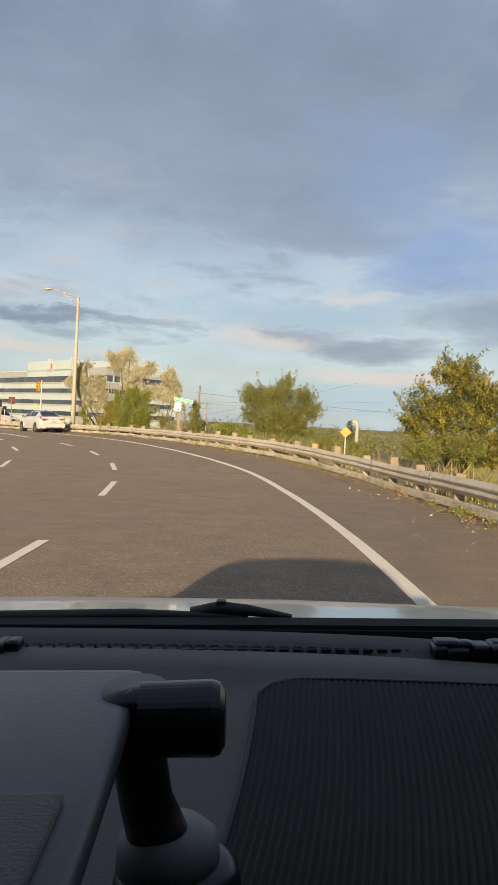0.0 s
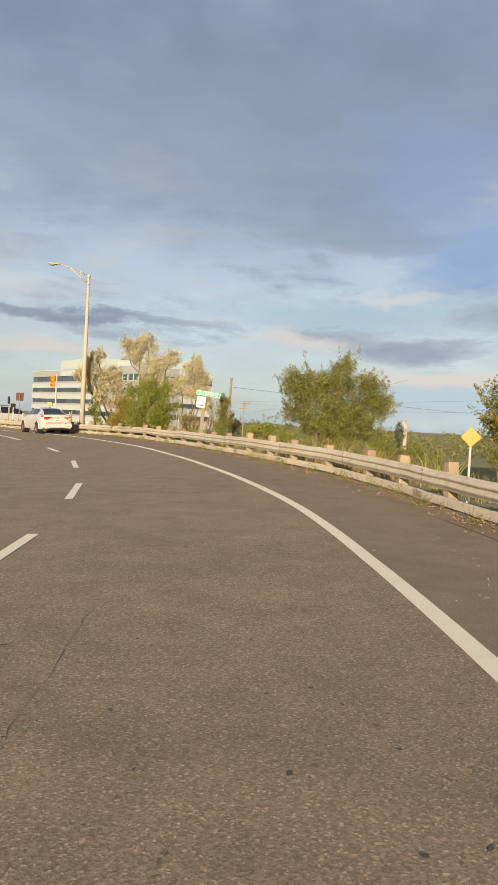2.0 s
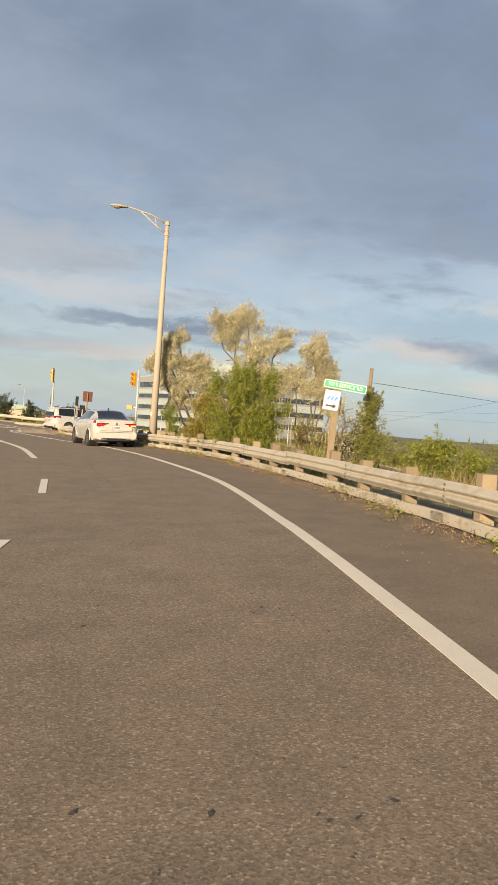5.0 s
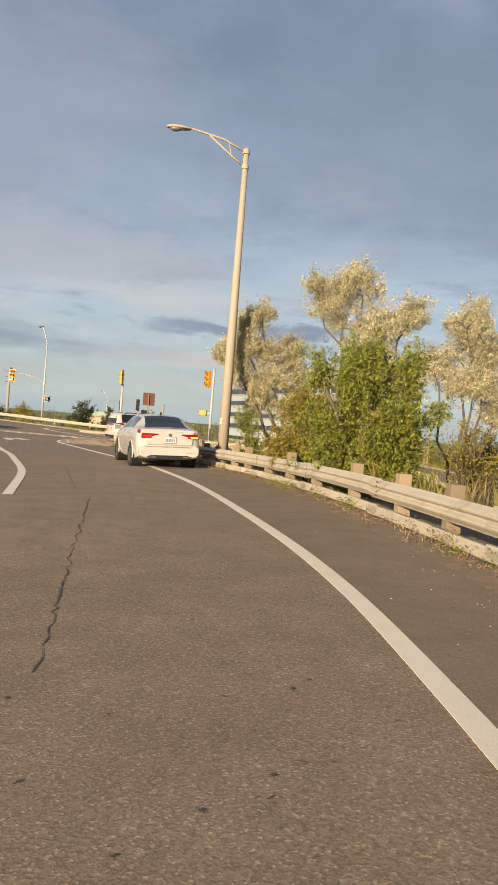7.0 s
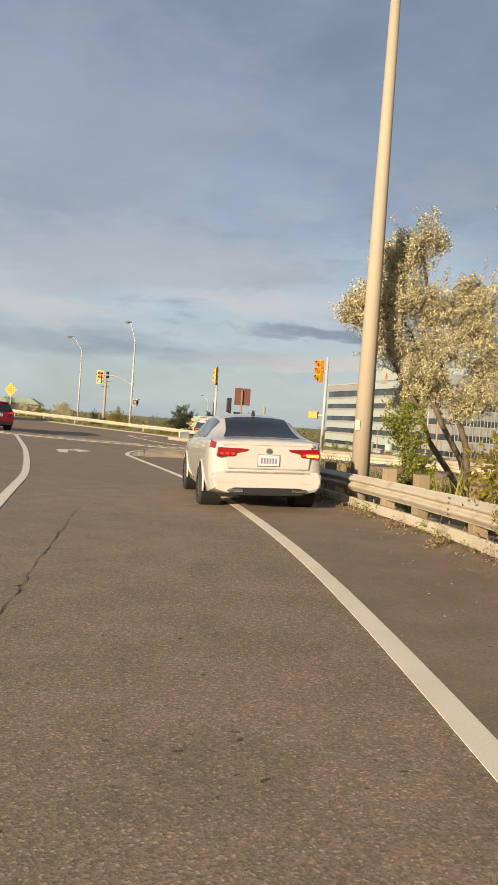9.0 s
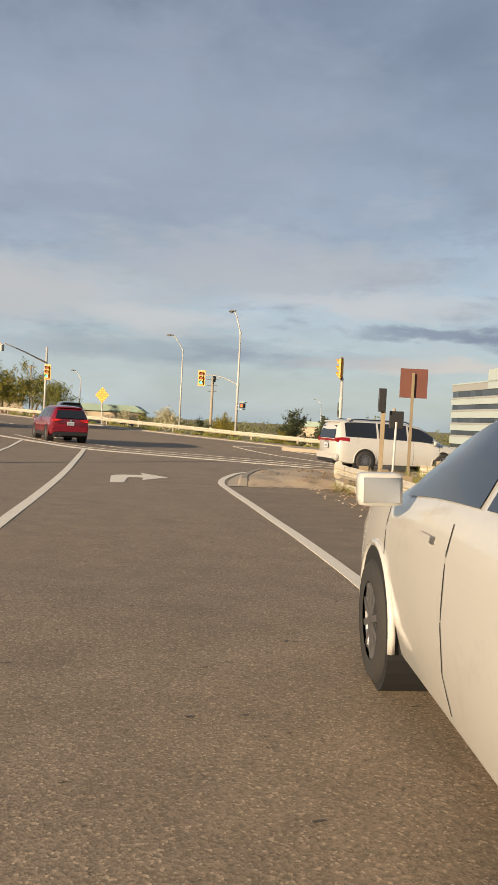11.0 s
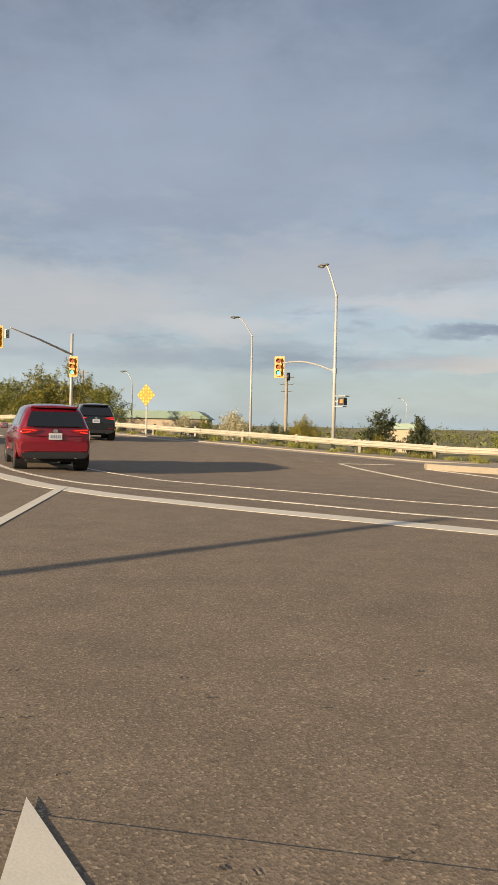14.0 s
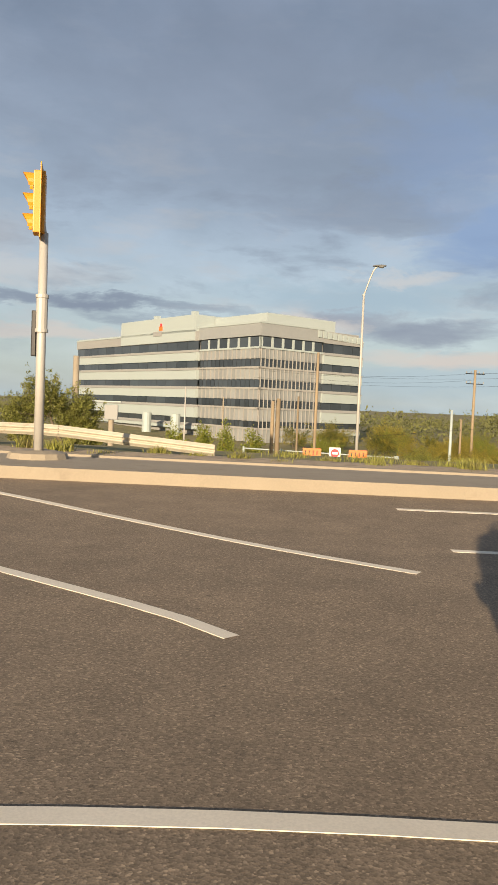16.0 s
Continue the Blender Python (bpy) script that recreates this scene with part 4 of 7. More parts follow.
def service_sign():
    z0 = ground_at(-3.86, 40.1)
    t = thing("road_sign", "green and white direction signs on a leaning timber post", "road sign", pose(-3.86, 40.1, z0, 0, 3.0, 6))
    h = 2.73 - z0
    part("post", box((0, 0.09, h / 2 - 0.3), (0.15, 0.13, h + 0.3), 0.01), POSTWOOD, t)
    g = part("name_board", board(1.0, 0.185, r=0.012), SIGN_WHITE, t, "white-bordered green board")
    g.matrix_basis = pose(0.16, 0, h - 0.22, 0, 4, 0)
    f = part("green_face", board(0.97, 0.155, 0.006, 0.01), SIGN_GREEN, g)
    f.location = (0, -0.006, 0)
    lettering("letters", "TO S SERVICE RD", 0.13, SIGN_WHITE, g, pose(0, -0.009, 0) @ FACE, 0.78)
    w = part("arrow_board", board(0.36, 0.46, r=0.03), SIGN_WHITE, t, "white board with a blue mark and a black arrow")
    w.matrix_basis = pose(-0.12, 0, h - 0.58, 0, 4, 0)
    for k in range(3):
        b = part("mark", prism([(-0.13 + 0.085 * k, 0.0), (-0.07 + 0.085 * k, 0.0), (-0.02 + 0.085 * k, 0.1), (-0.08 + 0.085 * k, 0.1)], 0.004), SIGN_BLUE, w)
        b.location = (0, -0.005, 0.0)
    a = part("arrow", prism([(-0.12, -0.115), (0.05, -0.115), (0.05, -0.075), (0.14, -0.135), (0.05, -0.195), (0.05, -0.155), (-0.12, -0.155)], 0.004), SIGN_BLACK, w)
    a.location = (0, -0.005, 0)
    part("side_plate", box((0.1, 0.11, h - 0.7), (0.012, 0.3, 0.45), 0.003), SIGN_BLACK, t)


service_sign()


def diamond_sign(x, y, zc, half, yaw, label, checker, post_r=0.025):
    z0 = ground_at(x, y)
    t = thing("warning_sign", label, "road sign", pose(x, y, z0, 0, 0, yaw))
    part("post", tube([(0, 0.02 + post_r, -0.2), (0, 0.02 + post_r, zc - z0 + half * 0.6)], post_r, 8), GREYSTEEL, t)
    d = part("plate", prism([(half, 0), (0, half), (-half, 0), (0, -half)], 0.01, 0.003), SIGN_YELLOW, t)
    d.location = (0, 0, zc - z0)
    if checker:
        u = half / 7
        for i in range(7):
            for j in range(7):
                if (i + j) % 2 == 0 and max(abs(i - 3), abs(j - 3)) > 1:
                    x0, z0 = (i - j) * u, (i + j - 6) * u
                    c = part("checker", prism([(x0 + u * 0.8, z0), (x0, z0 + u * 0.8), (x0 - u * 0.8, z0), (x0, z0 - u * 0.8)], 0.004), CHECKER, d)
                    c.location = (0, -0.004, 0)
        part("bar", prism([(-0.9 * u, -0.25 * u), (0.9 * u, -0.25 * u), (0.9 * u, 0.25 * u), (-0.9 * u, 0.25 * u)], 0.004), CHECKER, d).location = (0, -0.004, 0)
    return t


diamond_sign(2.5, 19.6, 1.37, 0.147, -8, "small yellow diamond marker behind the rail", False, 0.018)
diamond_sign(-58.2, 92.4, 2.98, 0.66, 10, "yellow and orange checkered diamond warning sign", True, 0.05)


def corner_signs():
    z0 = ground_at(-20.0, 62.9)
    t = thing("road_sign", "brown road sign seen from behind on a pale post", "road sign", pose(-20.0, 62.9, z0, 0, 0, 30))
    part("post", box((0.04, 0, 1.2), (0.055, 0.055, 2.7), 0.008), POSTWOOD, t)
    part("plate", box((0.06, 0.05, 2.35), (0.54, 0.02, 0.58), 0.004), SIGN_BROWN, t)
    z0 = ground_at(-21.65, 65.35)
    t = thing("road_sign", "black sign boxes on a timber post", "road sign", pose(-21.65, 65.35, z0, 0, 0, 30))
    part("post", box((0, 0, 0.95), (0.1, 0.1, 2.1), 0.01), POSTWOOD, t)
    part("box", box((-0.05, -0.12, 2.1), (0.18, 0.1, 0.55), 0.02), BLACK, t)
    part("box", box((0.33, 0.1, 1.65), (0.34, 0.06, 0.42), 0.02), BLACK, t)
    part("brace", tube([(0.3, 0.08, 0.0), (0.33, 0.08, 1.6)], 0.03, 8), GREYSTEEL, t)
    z0 = ground_at(-36.7, 104.1)
    t = thing("utility_cabinet", "white metal utility cabinet on a post with a tilted lid", "cabinet", pose(-36.7, 104.1, z0, 0, 0, 10))
    part("post", tube([(0, 0, -0.1), (0, 0, 1.6)], 0.12, 10), CONCRETE, t)
    part("case", box((0, 0, 1.1 - z0 - 0.4), (0.55, 0.4, 0.62), 0.02), GREYWALL, t)
    part("lid", box((-0.15, 0, 1.15 - z0), (1.1, 0.5, 0.05), 0.01, None), WHITEWALL, t)


corner_signs()


def stub_pole(x, y, top, r, material, label, lean=0.0, name="utility_pole", arms=0, iron=False):
    z0 = ground_at(x, y)
    t = thing(name, label, "utility pole", pose(x, y, z0, 0, lean, 0))
    part("pole", tube([(0, 0, -0.3), (0, 0, top - z0)], [r, r * 0.8], 10), material, t, smooth=True)
    for k in range(arms):
        a = part("crossarm", box((0, 0, top - z0 - 0.35 - 0.9 * k), (2.0 - 0.3 * k, 0.1, 0.07 if iron else 0.12), 0.01), BLACK if iron else POSTWOOD, t)
        a.rotation_euler = (0, 0, 0.4)
        for s in (-0.9, -0.45, 0.45, 0.9):
            i = part("insulator", tube([(s, 0, top - z0 - 0.29 - 0.9 * k), (s, 0, top - z0 - 0.12 - 0.9 * k)], [0.04, 0.025], 8), CONCRETE, a)
    return t


stub_pole(-38.95, 106.3, 3.15, 0.17, CONCRETE, "pale concrete stub pole beyond the rail")
stub_pole(-29.84, 110.1, 1.62, 0.13, POSTWOOD, "thick sawn-off timber pole in the weeds")
stub_pole(-30.12, 110.2, 1.5, 0.1, POSTWOOD, "second sawn-off timber pole in the weeds")
stub_pole(-34.98, 132.6, 1.8, 0.07, CONCRETE, "slim pale pole before the office block")
stub_pole(-38.0, 132.3, 2.5, 0.07, GREYSTEEL, "slim grey pole before the office block")
stub_pole(-28.98, 127.6, 2.0, 0.09, POSTWOOD, "slim timber pole before the office block")
stub_pole(-27.6, 132.6, 5.6, 0.13, POSTWOOD, "tall timber pole before the office block")
stub_pole(-17.8, 128.5, 1.45, 0.12, WHITEWALL, "pale painted pole on the land")
stub_pole(-13.9, 144.0, 0.7, 0.12, POSTWOOD, "short timber pole on the land")
# never in view: added to cast the shadow band across the ramp's lanes
stub_pole(-32.2, 52.7, 4.3, 0.14, CONCRETE, "plain concrete pole out of view beside the ramp, added for its shadow")
stub_pole(-13.3, 142.0, 5.2, 0.14, POSTWOOD, "tall timber utility pole near the office block", 0.0, arms=2, iron=True)
stub_pole(-3.6, 49.9, 3.8, 0.075, POSTWOOD, "slim timber utility pole behind the trees", 2.0)
stub_pole(-8.2, 141.0, 5.0, 0.13, POSTWOOD, "timber utility pole with crossarms beyond the office road", 0.0, arms=2)
stub_pole(-15.9, 118.0, 1.9, 0.13, CONCRETE, "pale concrete pole in the weeds")
hydro = stub_pole(-83.0, 140.0, 7.9, 0.24, CONCRETE, "concrete utility pole with dark crossarms and a transformer", 0.0, arms=3, iron=True)
part("transformer", tube([(0.35, -0.1, 10.2), (0.35, -0.1, 11.2)], 0.22, 12), BLACK, hydro, "dark can bolted to the pole", True)
stub_pole(-98.2, 106.9, 7.5, 0.13, POSTWOOD, "timber utility pole beside the west road", 0.0, arms=1)
stub_pole(-122.0, 138.0, 9.5, 0.14, POSTWOOD, "timber utility pole by the woodland", 0.0, arms=1)


# ---- office block ----
BC, BU, BV, BZ = Vector((-35.0, 180.8, 0)), Vector((-0.669, 0.743, 0)), Vector((0.743, 0.669, 0)), -4.2


def face_box(a0, a1, z0, z1, proud, depth, left):
    """A slab on the left or right face, from a0 to a1 metres along it."""
    u, n = (BU, -BV) if left else (BV, -BU)
    bm = bmesh.new()
    o = [BC + u * a + n * d + Vector((0, 0, z)) for a in (a0, a1) for d in (proud, proud - depth) for z in (z0, z1)]
    vs = [bm.verts.new(p) for p in o]
    for q in ((0, 1, 3, 2), (4, 6, 7, 5), (0, 4, 5, 1), (2, 3, 7, 6), (1, 5, 7, 3), (0, 2, 6, 4)):
        bm.faces.new([vs[i] for i in q])
    bmesh.ops.recalc_face_normals(bm, faces=bm.faces[:])
    return bm


def office():
    t = thing("office_building", "six-storey pale office block with ribbon windows", "office building")
    mid = BC + BU * 29.5 + BV * 10.2
    # core volume, behind the claddings
    bm = bmesh.new()
    o = [BC + BU * a + BV * b + Vector((0, 0, z)) for z in (BZ, 13.0) for a, b in ((0.35, 0.35), (59, 0.35), (59, 20.2), (0.35, 20.2))]
    vs = [bm.verts.new(p) for p in o]
    for q in ((3, 2, 1, 0), (4, 5, 6, 7), (0, 1, 5, 4), (1, 2, 6, 5), (2, 3, 7, 6), (3, 0, 4, 7)):
        bm.faces.new([vs[i] for i in q])
    bmesh.ops.recalc_face_normals(bm, faces=bm.faces[:])
    part("core", bm, GREYWALL, t)
    strips = [(9.7, 11.1), (6.85, 7.95), (3.85, 4.95), (0.95, 2.05), (-2.0, -1.1)]
    # white banded wings: spandrels stand proud of the glass
    for left, a0, a1, out in ((True, 15.4, 59.4, 0.7), (False, 12.0, 20.5, 0.5)):
        tops = [9.7, 6.85, 3.85, 0.95]
        for k, (z0, z1) in enumerate(strips):
            n = 14 if left else 4
            w = (a1 - a0) / n
            for i in range(n):
                g = part("window", face_box(a0 + i * w + 0.04, a0 + (i + 1) * w - 0.04, z0, z1, out - 0.3, 0.15, left), DARKGLASS, t)
            part("sill", face_box(a0, a1, z0 - 0.42, z0 - 0.3, out + 0.12, 0.9, left), GREYWALL, t)
            below = strips[k + 1][1] if k + 1 < len(strips) else BZ + 1.2
            part("spandrel", face_box(a0, a1, below, z0 - 0.42, out, 0.8, left), WHITEWALL, t)
            part("reveal", face_box(a0, a1, z0 - 0.3, z0, out - 0.22, 0.4, left), GREYWALL, t)
        part("parapet", face_box(a0, a1, 11.1, 12.6 if left else 11.8, out - 0.05, 0.8, left), GREYWALL, t)
        part("coping", face_box(a0, a1, 12.6 if left else 11.8, 12.9 if left else 12.0, out + 0.05, 0.9, left), WHITEWALL, t)
    # the glazed corner block: clear ribbons between grey panels, divided by slim fins
    for left, a1, n in ((True, 15.4, 14), (False, 12.0, 16)):
        w = a1 / n
        for k, (z0, z1) in enumerate(strips):
            below = strips[k + 1][1] if k + 1 < 5 else BZ
            for i in range(n):
                if k:
                    part("window", face_box(i * w + 0.06 * w, (i + 1) * w - 0.06 * w, z0, z1, 0.1, 0.15, left), DARKGLASS, t)
                part("panel", face_box(i * w + 0.05 * w, (i + 1) * w - 0.05 * w, below + 0.06, z0 - 0.06, 0.13, 0.15, left), PANELGLASS, t)
                part("fin", face_box(i * w - 0.035 * w, i * w + 0.035 * w, below, z0 if left or not k else z1, 0.26, 0.2, left), FINGREY, t)
            if not k:
                broad = a1 / 6
                for i in range(6):
                    part("window", face_box(i * broad + 0.2, (i + 1) * broad - 0.2, z0, z1, 0.1, 0.15, left), DARKGLASS, t)
                    part("mullion", face_box(i * broad - 0.2, i * broad + 0.2, z0, z1, 0.2, 0.2, left), WHITEWALL, t)
            part("ledge", face_box(-0.3, a1, z0 - 0.28, z0 - 0.02, 0.3, 0.3, left), WHITEWALL if k == 0 else FINGREY, t)
        part("parapet", face_box(-0.4, a1, 11.2, 13.0, 0.45, 0.6, left), PANELGLASS, t)
        part("coping", face_box(-0.5, a1, 13.0, 13.3, 0.55, 0.8, left), WHITEWALL, t)
    # plant rooms on the roof, with a plain mark in two colours
    part("plant_room", face_box(16.0, 40.5, 11.15, 15.3, 0.75, 9.0, True), WHITEWALL, t)
    part("plant_room", face_box(2.5, 15.8, 13.0, 15.0, -3.0, 14.0, True), WHITEWALL, t)
    for a in (19.0, 31.0):
        part("vent", face_box(a, a + 0.9, 15.3, 16.2, -1.0, 0.9, True), WHITEWALL, t)
    part("sign_mark", face_box(26.0, 28.8, 12.3, 13.1, 0.85, 0.1, True), GREYWALL, t, "plain grey mark on the plant room")
    part("sign_mark", face_box(25.9, 26.9, 13.2, 13.9, 0.85, 0.1, True), SIGN_ORANGE, t, "plain orange mark on the plant room")
    part("sign_mark", face_box(26.1, 26.6, 13.9, 14.4, 0.85, 0.1, True), SIGN_RED, t, "plain red mark on the plant room")
    for k in range(9):
        part("roof_letter", face_box(10.6 + 1.05 * k, 11.35 + 1.05 * k, 11.9 - 0.05 * k, 12.9 - 0.05 * k, 0.6, 0.25, False), WHITEWALL, t, "white block letter shape")
    for a in (12.6, 21.2):
        p = BC + BU * a - BV * 6
        part("column", tube([(p.x, p.y, BZ - 0.5), (p.x, p.y, -0.6)], 0.75, 12), WHITEWALL, t)


office()


def low_building(name, label, c, size, yaw, roof_mat):
    t = thing(name, label, "building", pose(*c, 0, 0, yaw))
    w, d, h = size
    part("wall", box((0, 0, h / 2 - 1.5), (w, d, h + 3), 0.05), WALLBEIGE, t)
    part("roof", prism([(-w / 2 - 0.5, h), (w / 2 + 0.5, h), (w / 2 - 1.2, h + 1.1), (-w / 2 + 1.2, h + 1.1)], d + 1.0, 0.03), roof_mat, t).location = (0, -d / 2 - 0.5, 0)
    for k in range(int(w / 5)):
        part("window", box((-w / 2 + 2.5 + 5 * k, -d / 2 - 0.01, h * 0.4), (2.2, 0.08, 1.2), 0.01), DARKGLASS, t)


WALLBEIGE = mat("beige_render_wall", (0.46, 0.37, 0.26), 0.85, var=0.1, scale=0.4, fine=8, bump=0.1)
ROOFGREEN = mat("green_metal_roof", (0.26, 0.34, 0.27), 0.5, var=0.1, scale=0.5, fine=8, bump=0.05)
low_building("store_building", "long low beige building with a green metal roof", (-106, 139.5, -0.8), (15, 10, 2.8), 38, ROOFGREEN)
low_building("store_building", "small beige building with a green roof beyond the junction", (-92, 190, -3.5), (8, 8, 4.6), 20, ROOFGREEN)
low_building("brick_house", "low brown building behind the woodland", (-125, 130, -1.0), (14, 8, 4.2), 50, mat("brown_shingle", (0.12, 0.08, 0.06), 0.85, var=0.2))


# ---- trees and weeds ----
def leaf_cloud(rng, centres, per, spread, size, flat=0.0, grow=None):
    """Many small pointed leaves scattered round clump centres, or along sprays that grow from them."""
    n = len(centres) * per
    if grow is None:
        c = np.repeat(centres, per, axis=0) + rng.normal(0, 1, (n, 3)) * spread
    else:
        u = rng.uniform(-0.3, 1, (n, 1))
        c = np.repeat(centres, per, axis=0) + np.repeat(grow, per, axis=0) * u + rng.normal(0, 1, (n, 3)) * spread * (0.85 - 0.55 * np.maximum(u, 0))
    a = rng.normal(0, 1, (n, 3))
    a[:, 2] *= 1 - flat
    a /= np.linalg.norm(a, axis=1)[:, None]
    b = np.cross(a, rng.normal(0, 1, (n, 3)))
    b /= np.linalg.norm(b, axis=1)[:, None] + 1e-9
    s = size * rng.uniform(0.55, 1.35, (n, 1))
    q = np.stack([c - a * s, c + b * s * 0.42, c + a * s, c - b * s * 0.42], 1).reshape(-1, 3)
    me = bpy.data.meshes.new("crown")
    me.vertices.add(len(q))
    me.vertices.foreach_set("co", q.ravel().astype(np.float32))
    me.loops.add(4 * n)
    me.loops.foreach_set("vertex_index", np.arange(4 * n, dtype=np.int32))
    me.polygons.add(n)
    me.polygons.foreach_set("loop_start", np.arange(0, 4 * n, 4, dtype=np.int32))
    me.update(calc_edges=True)
    return me


def limb_tube(vs, fs, pts, r0, r1, seg=6):
    pts = [np.array(p, float) for p in pts]
    base = len(vs)
    for i, p in enumerate(pts):
        d = pts[min(i + 1, len(pts) - 1)] - pts[max(i - 1, 0)]
        d = d / (np.linalg.norm(d) + 1e-9)
        s = np.cross(d, (0.3, 0.9, 0.2))
        s /= np.linalg.norm(s) + 1e-9
        w = np.cross(d, s)
        r = r0 + (r1 - r0) * i / (len(pts) - 1)
        for k in range(seg):
            a = 2 * math.pi * k / seg
            vs.append(p + r * (math.cos(a) * s + math.sin(a) * w))
    for i in range(len(pts) - 1):
        for k in range(seg):
            fs.append((base + i * seg + k, base + i * seg + (k + 1) % seg, base + (i + 1) * seg + (k + 1) % seg, base + (i + 1) * seg + k))


def tree(name, label, x, y, blobs, clumps, per, spread, size, leaf, seed, trunk=0.1, stems=1, twigs=True, category="tree", base=None, open_shell=0.45, lobes=9):
    """Trunk and limbs reaching into clumps of leaves. Blobs: dx, dy, z above the road, and three radii."""
    rng = np.random.RandomState(seed)
    z0 = ground_at(x, y) if base is None else base
    t = thing(name, label, category, Matrix.Translation((x, y, z0)))
    heart = np.array([b[:3] for b in blobs]).mean(0) - (0, 0, z0 + 0.4)
    if lobes:
        parts = []
        for b in blobs:
            for _ in range(lobes):
                o = rng.normal(0, 1, 3)
                o /= np.linalg.norm(o)
                r = rng.uniform(0.4, 0.66)
                parts.append((*(np.array(b[:3]) + o * np.array(b[3:]) * (1.02 - r)), *(np.array(b[3:]) * r)))
        full, blobs = blobs, parts
    else:
        full = blobs
    vol = np.array([b[3] * b[4] * b[5] for b in blobs]) ** 0.7
    pick = rng.choice(len(blobs), clumps, p=vol / vol.sum())
    d = rng.normal(0, 1, (clumps, 3))
    d /= np.linalg.norm(d, axis=1)[:, None]
    rad = open_shell + (1 - open_shell) * rng.uniform(0, 1, (clumps, 1)) ** 0.6
    rad *= 1 + 0.24 * rng.normal(0, 1, (clumps, 1))
    bl = np.array(blobs)[pick]
    c = bl[:, :3] + d * rad * bl[:, 3:6]
    c[:, 2] -= z0
    c[:, 2] = np.maximum(c[:, 2], 0.1)
    vs, fs = [], []
    tops = []
    for s in range(stems):
        foot = np.array([rng.uniform(-0.1, 0.1) * stems, rng.uniform(-0.1, 0.1) * stems, -0.2])
        b = full[s % len(full)]
        head = np.array([b[0], b[1], b[2] - z0 - 0.2 * b[5]])
        k = 7
        pts = [foot + (head - foot) * i / k + rng.normal(0, 0.035 * (i > 0), 3) * (head[2] / 2) for i in range(k + 1)]
        limb_tube(vs, fs, pts, trunk, trunk * 0.35, 8)
        tops += pts[2:]
    trunk_me = raw("trunk", vs, fs, BARK, True)
    part("trunk", trunk_me, None, t)
    joints = np.array(tops)
    order = rng.permutation(clumps)[: min(clumps, 150 if twigs else 0)]
    vs, fs = [], []
    for k, i in enumerate(order):
        e = c[i]
        cost = np.linalg.norm(joints - e, axis=1) + 1.2 * np.maximum(0, joints[:, 2] - e[2] + 0.15)
        j = joints[cost.argmin()]
        m1 = j + (e - j) * 0.45 + np.array([0, 0, 0.08]) + rng.normal(0, 0.05, 3)
        lv, lf = ([], []) if k < 12 else (vs, fs)
        limb_tube(lv, lf, [j, m1, e + (e - j) * 0.12], max(0.012, trunk * 0.3 * min(1, np.linalg.norm(e - j))), 0.006, 5)
        if k < 12:
            part("limb", raw("limb", lv, lf, BARK, True), None, t)
        joints = np.vstack([joints, m1])
    if vs:
        tagged(part("twig_mass", raw("twig_mass", vs, fs, BARK, True), None, t), kind="stuff")
    away = c - heart
    away /= np.linalg.norm(away, axis=1)[:, None] + 1e-6
    away = away * 0.8 + np.array([0, 0, 0.45]) + rng.normal(0, 0.45, (clumps, 3))
    me = leaf_cloud(rng, c, per, spread, size, grow=away * spread * rng.uniform(1.2, 3.4, (clumps, 1)))
    me.materials.append(leaf)
    part("crown", me, None, t)
    return t


# the tall trees with pale, dry foliage behind the rail
tree("tree", "tall tree with pale dry silver foliage", -8.3, 52.0, [(-0.35, 0, 5.4, 1.0, 0.95, 0.85), (-1.4, -0.1, 5.4, 0.5, 0.6, 0.5), (1.15, 0.1, 4.9, 0.6, 0.6, 0.5), (-0.9, 0, 4.8, 0.8, 0.7, 0.5), (0.25, 0, 4.5, 1.1, 0.9, 0.6), (0.1, 0, 3.7, 1.1, 0.9, 0.6), (0.9, 0, 3.0, 0.9, 0.8, 0.6)], 1400, 54, 0.074, 0.027, LEAF_PALE, 11, 0.06, 5, lobes=11, open_shell=0.2)
tree("tree", "leaning tree with pale dry silver foliage", -10.3, 53.6, [(-1.5, -0.3, 4.95, 0.54, 0.54, 0.56), (-1.9, -0.5, 4.5, 0.63, 0.61, 0.49), (-2.2, -0.7, 3.7, 0.55, 0.55, 0.49), (-1.65, -0.45, 3.8, 0.78, 0.73, 0.67), (-0.9, -0.1, 3.65, 0.85, 0.79, 0.73), (-1.9, -0.55, 3.1, 0.63, 0.61, 0.49), (-1.1, -0.2, 2.85, 0.98, 0.85, 0.67), (-0.4, 0.15, 3.1, 0.61, 0.61, 0.73), (-0.6, 0, 2.25, 0.73, 0.67, 0.49), (-1.35, -0.3, 2.2, 0.49, 0.49, 0.37)], 1900, 58, 0.07, 0.0245, LEAF_PALE, 12, 0.07, 3, lobes=4, open_shell=0.3)
tree("tree", "spreading tree with pale dry silver foliage", -5.65, 49.6, [(0.15, 0, 4.25, 0.7, 0.65, 0.7), (0.6, 0.1, 3.6, 0.6, 0.6, 0.6), (-0.5, -0.1, 3.4, 0.7, 0.6, 0.55), (0.3, 0, 2.8, 0.8, 0.7, 0.5), (0.9, 0.1, 2.3, 0.5, 0.5, 0.4)], 1000, 52, 0.07, 0.026, LEAF_PALE, 13, 0.05, 5, lobes=11, open_shell=0.2)
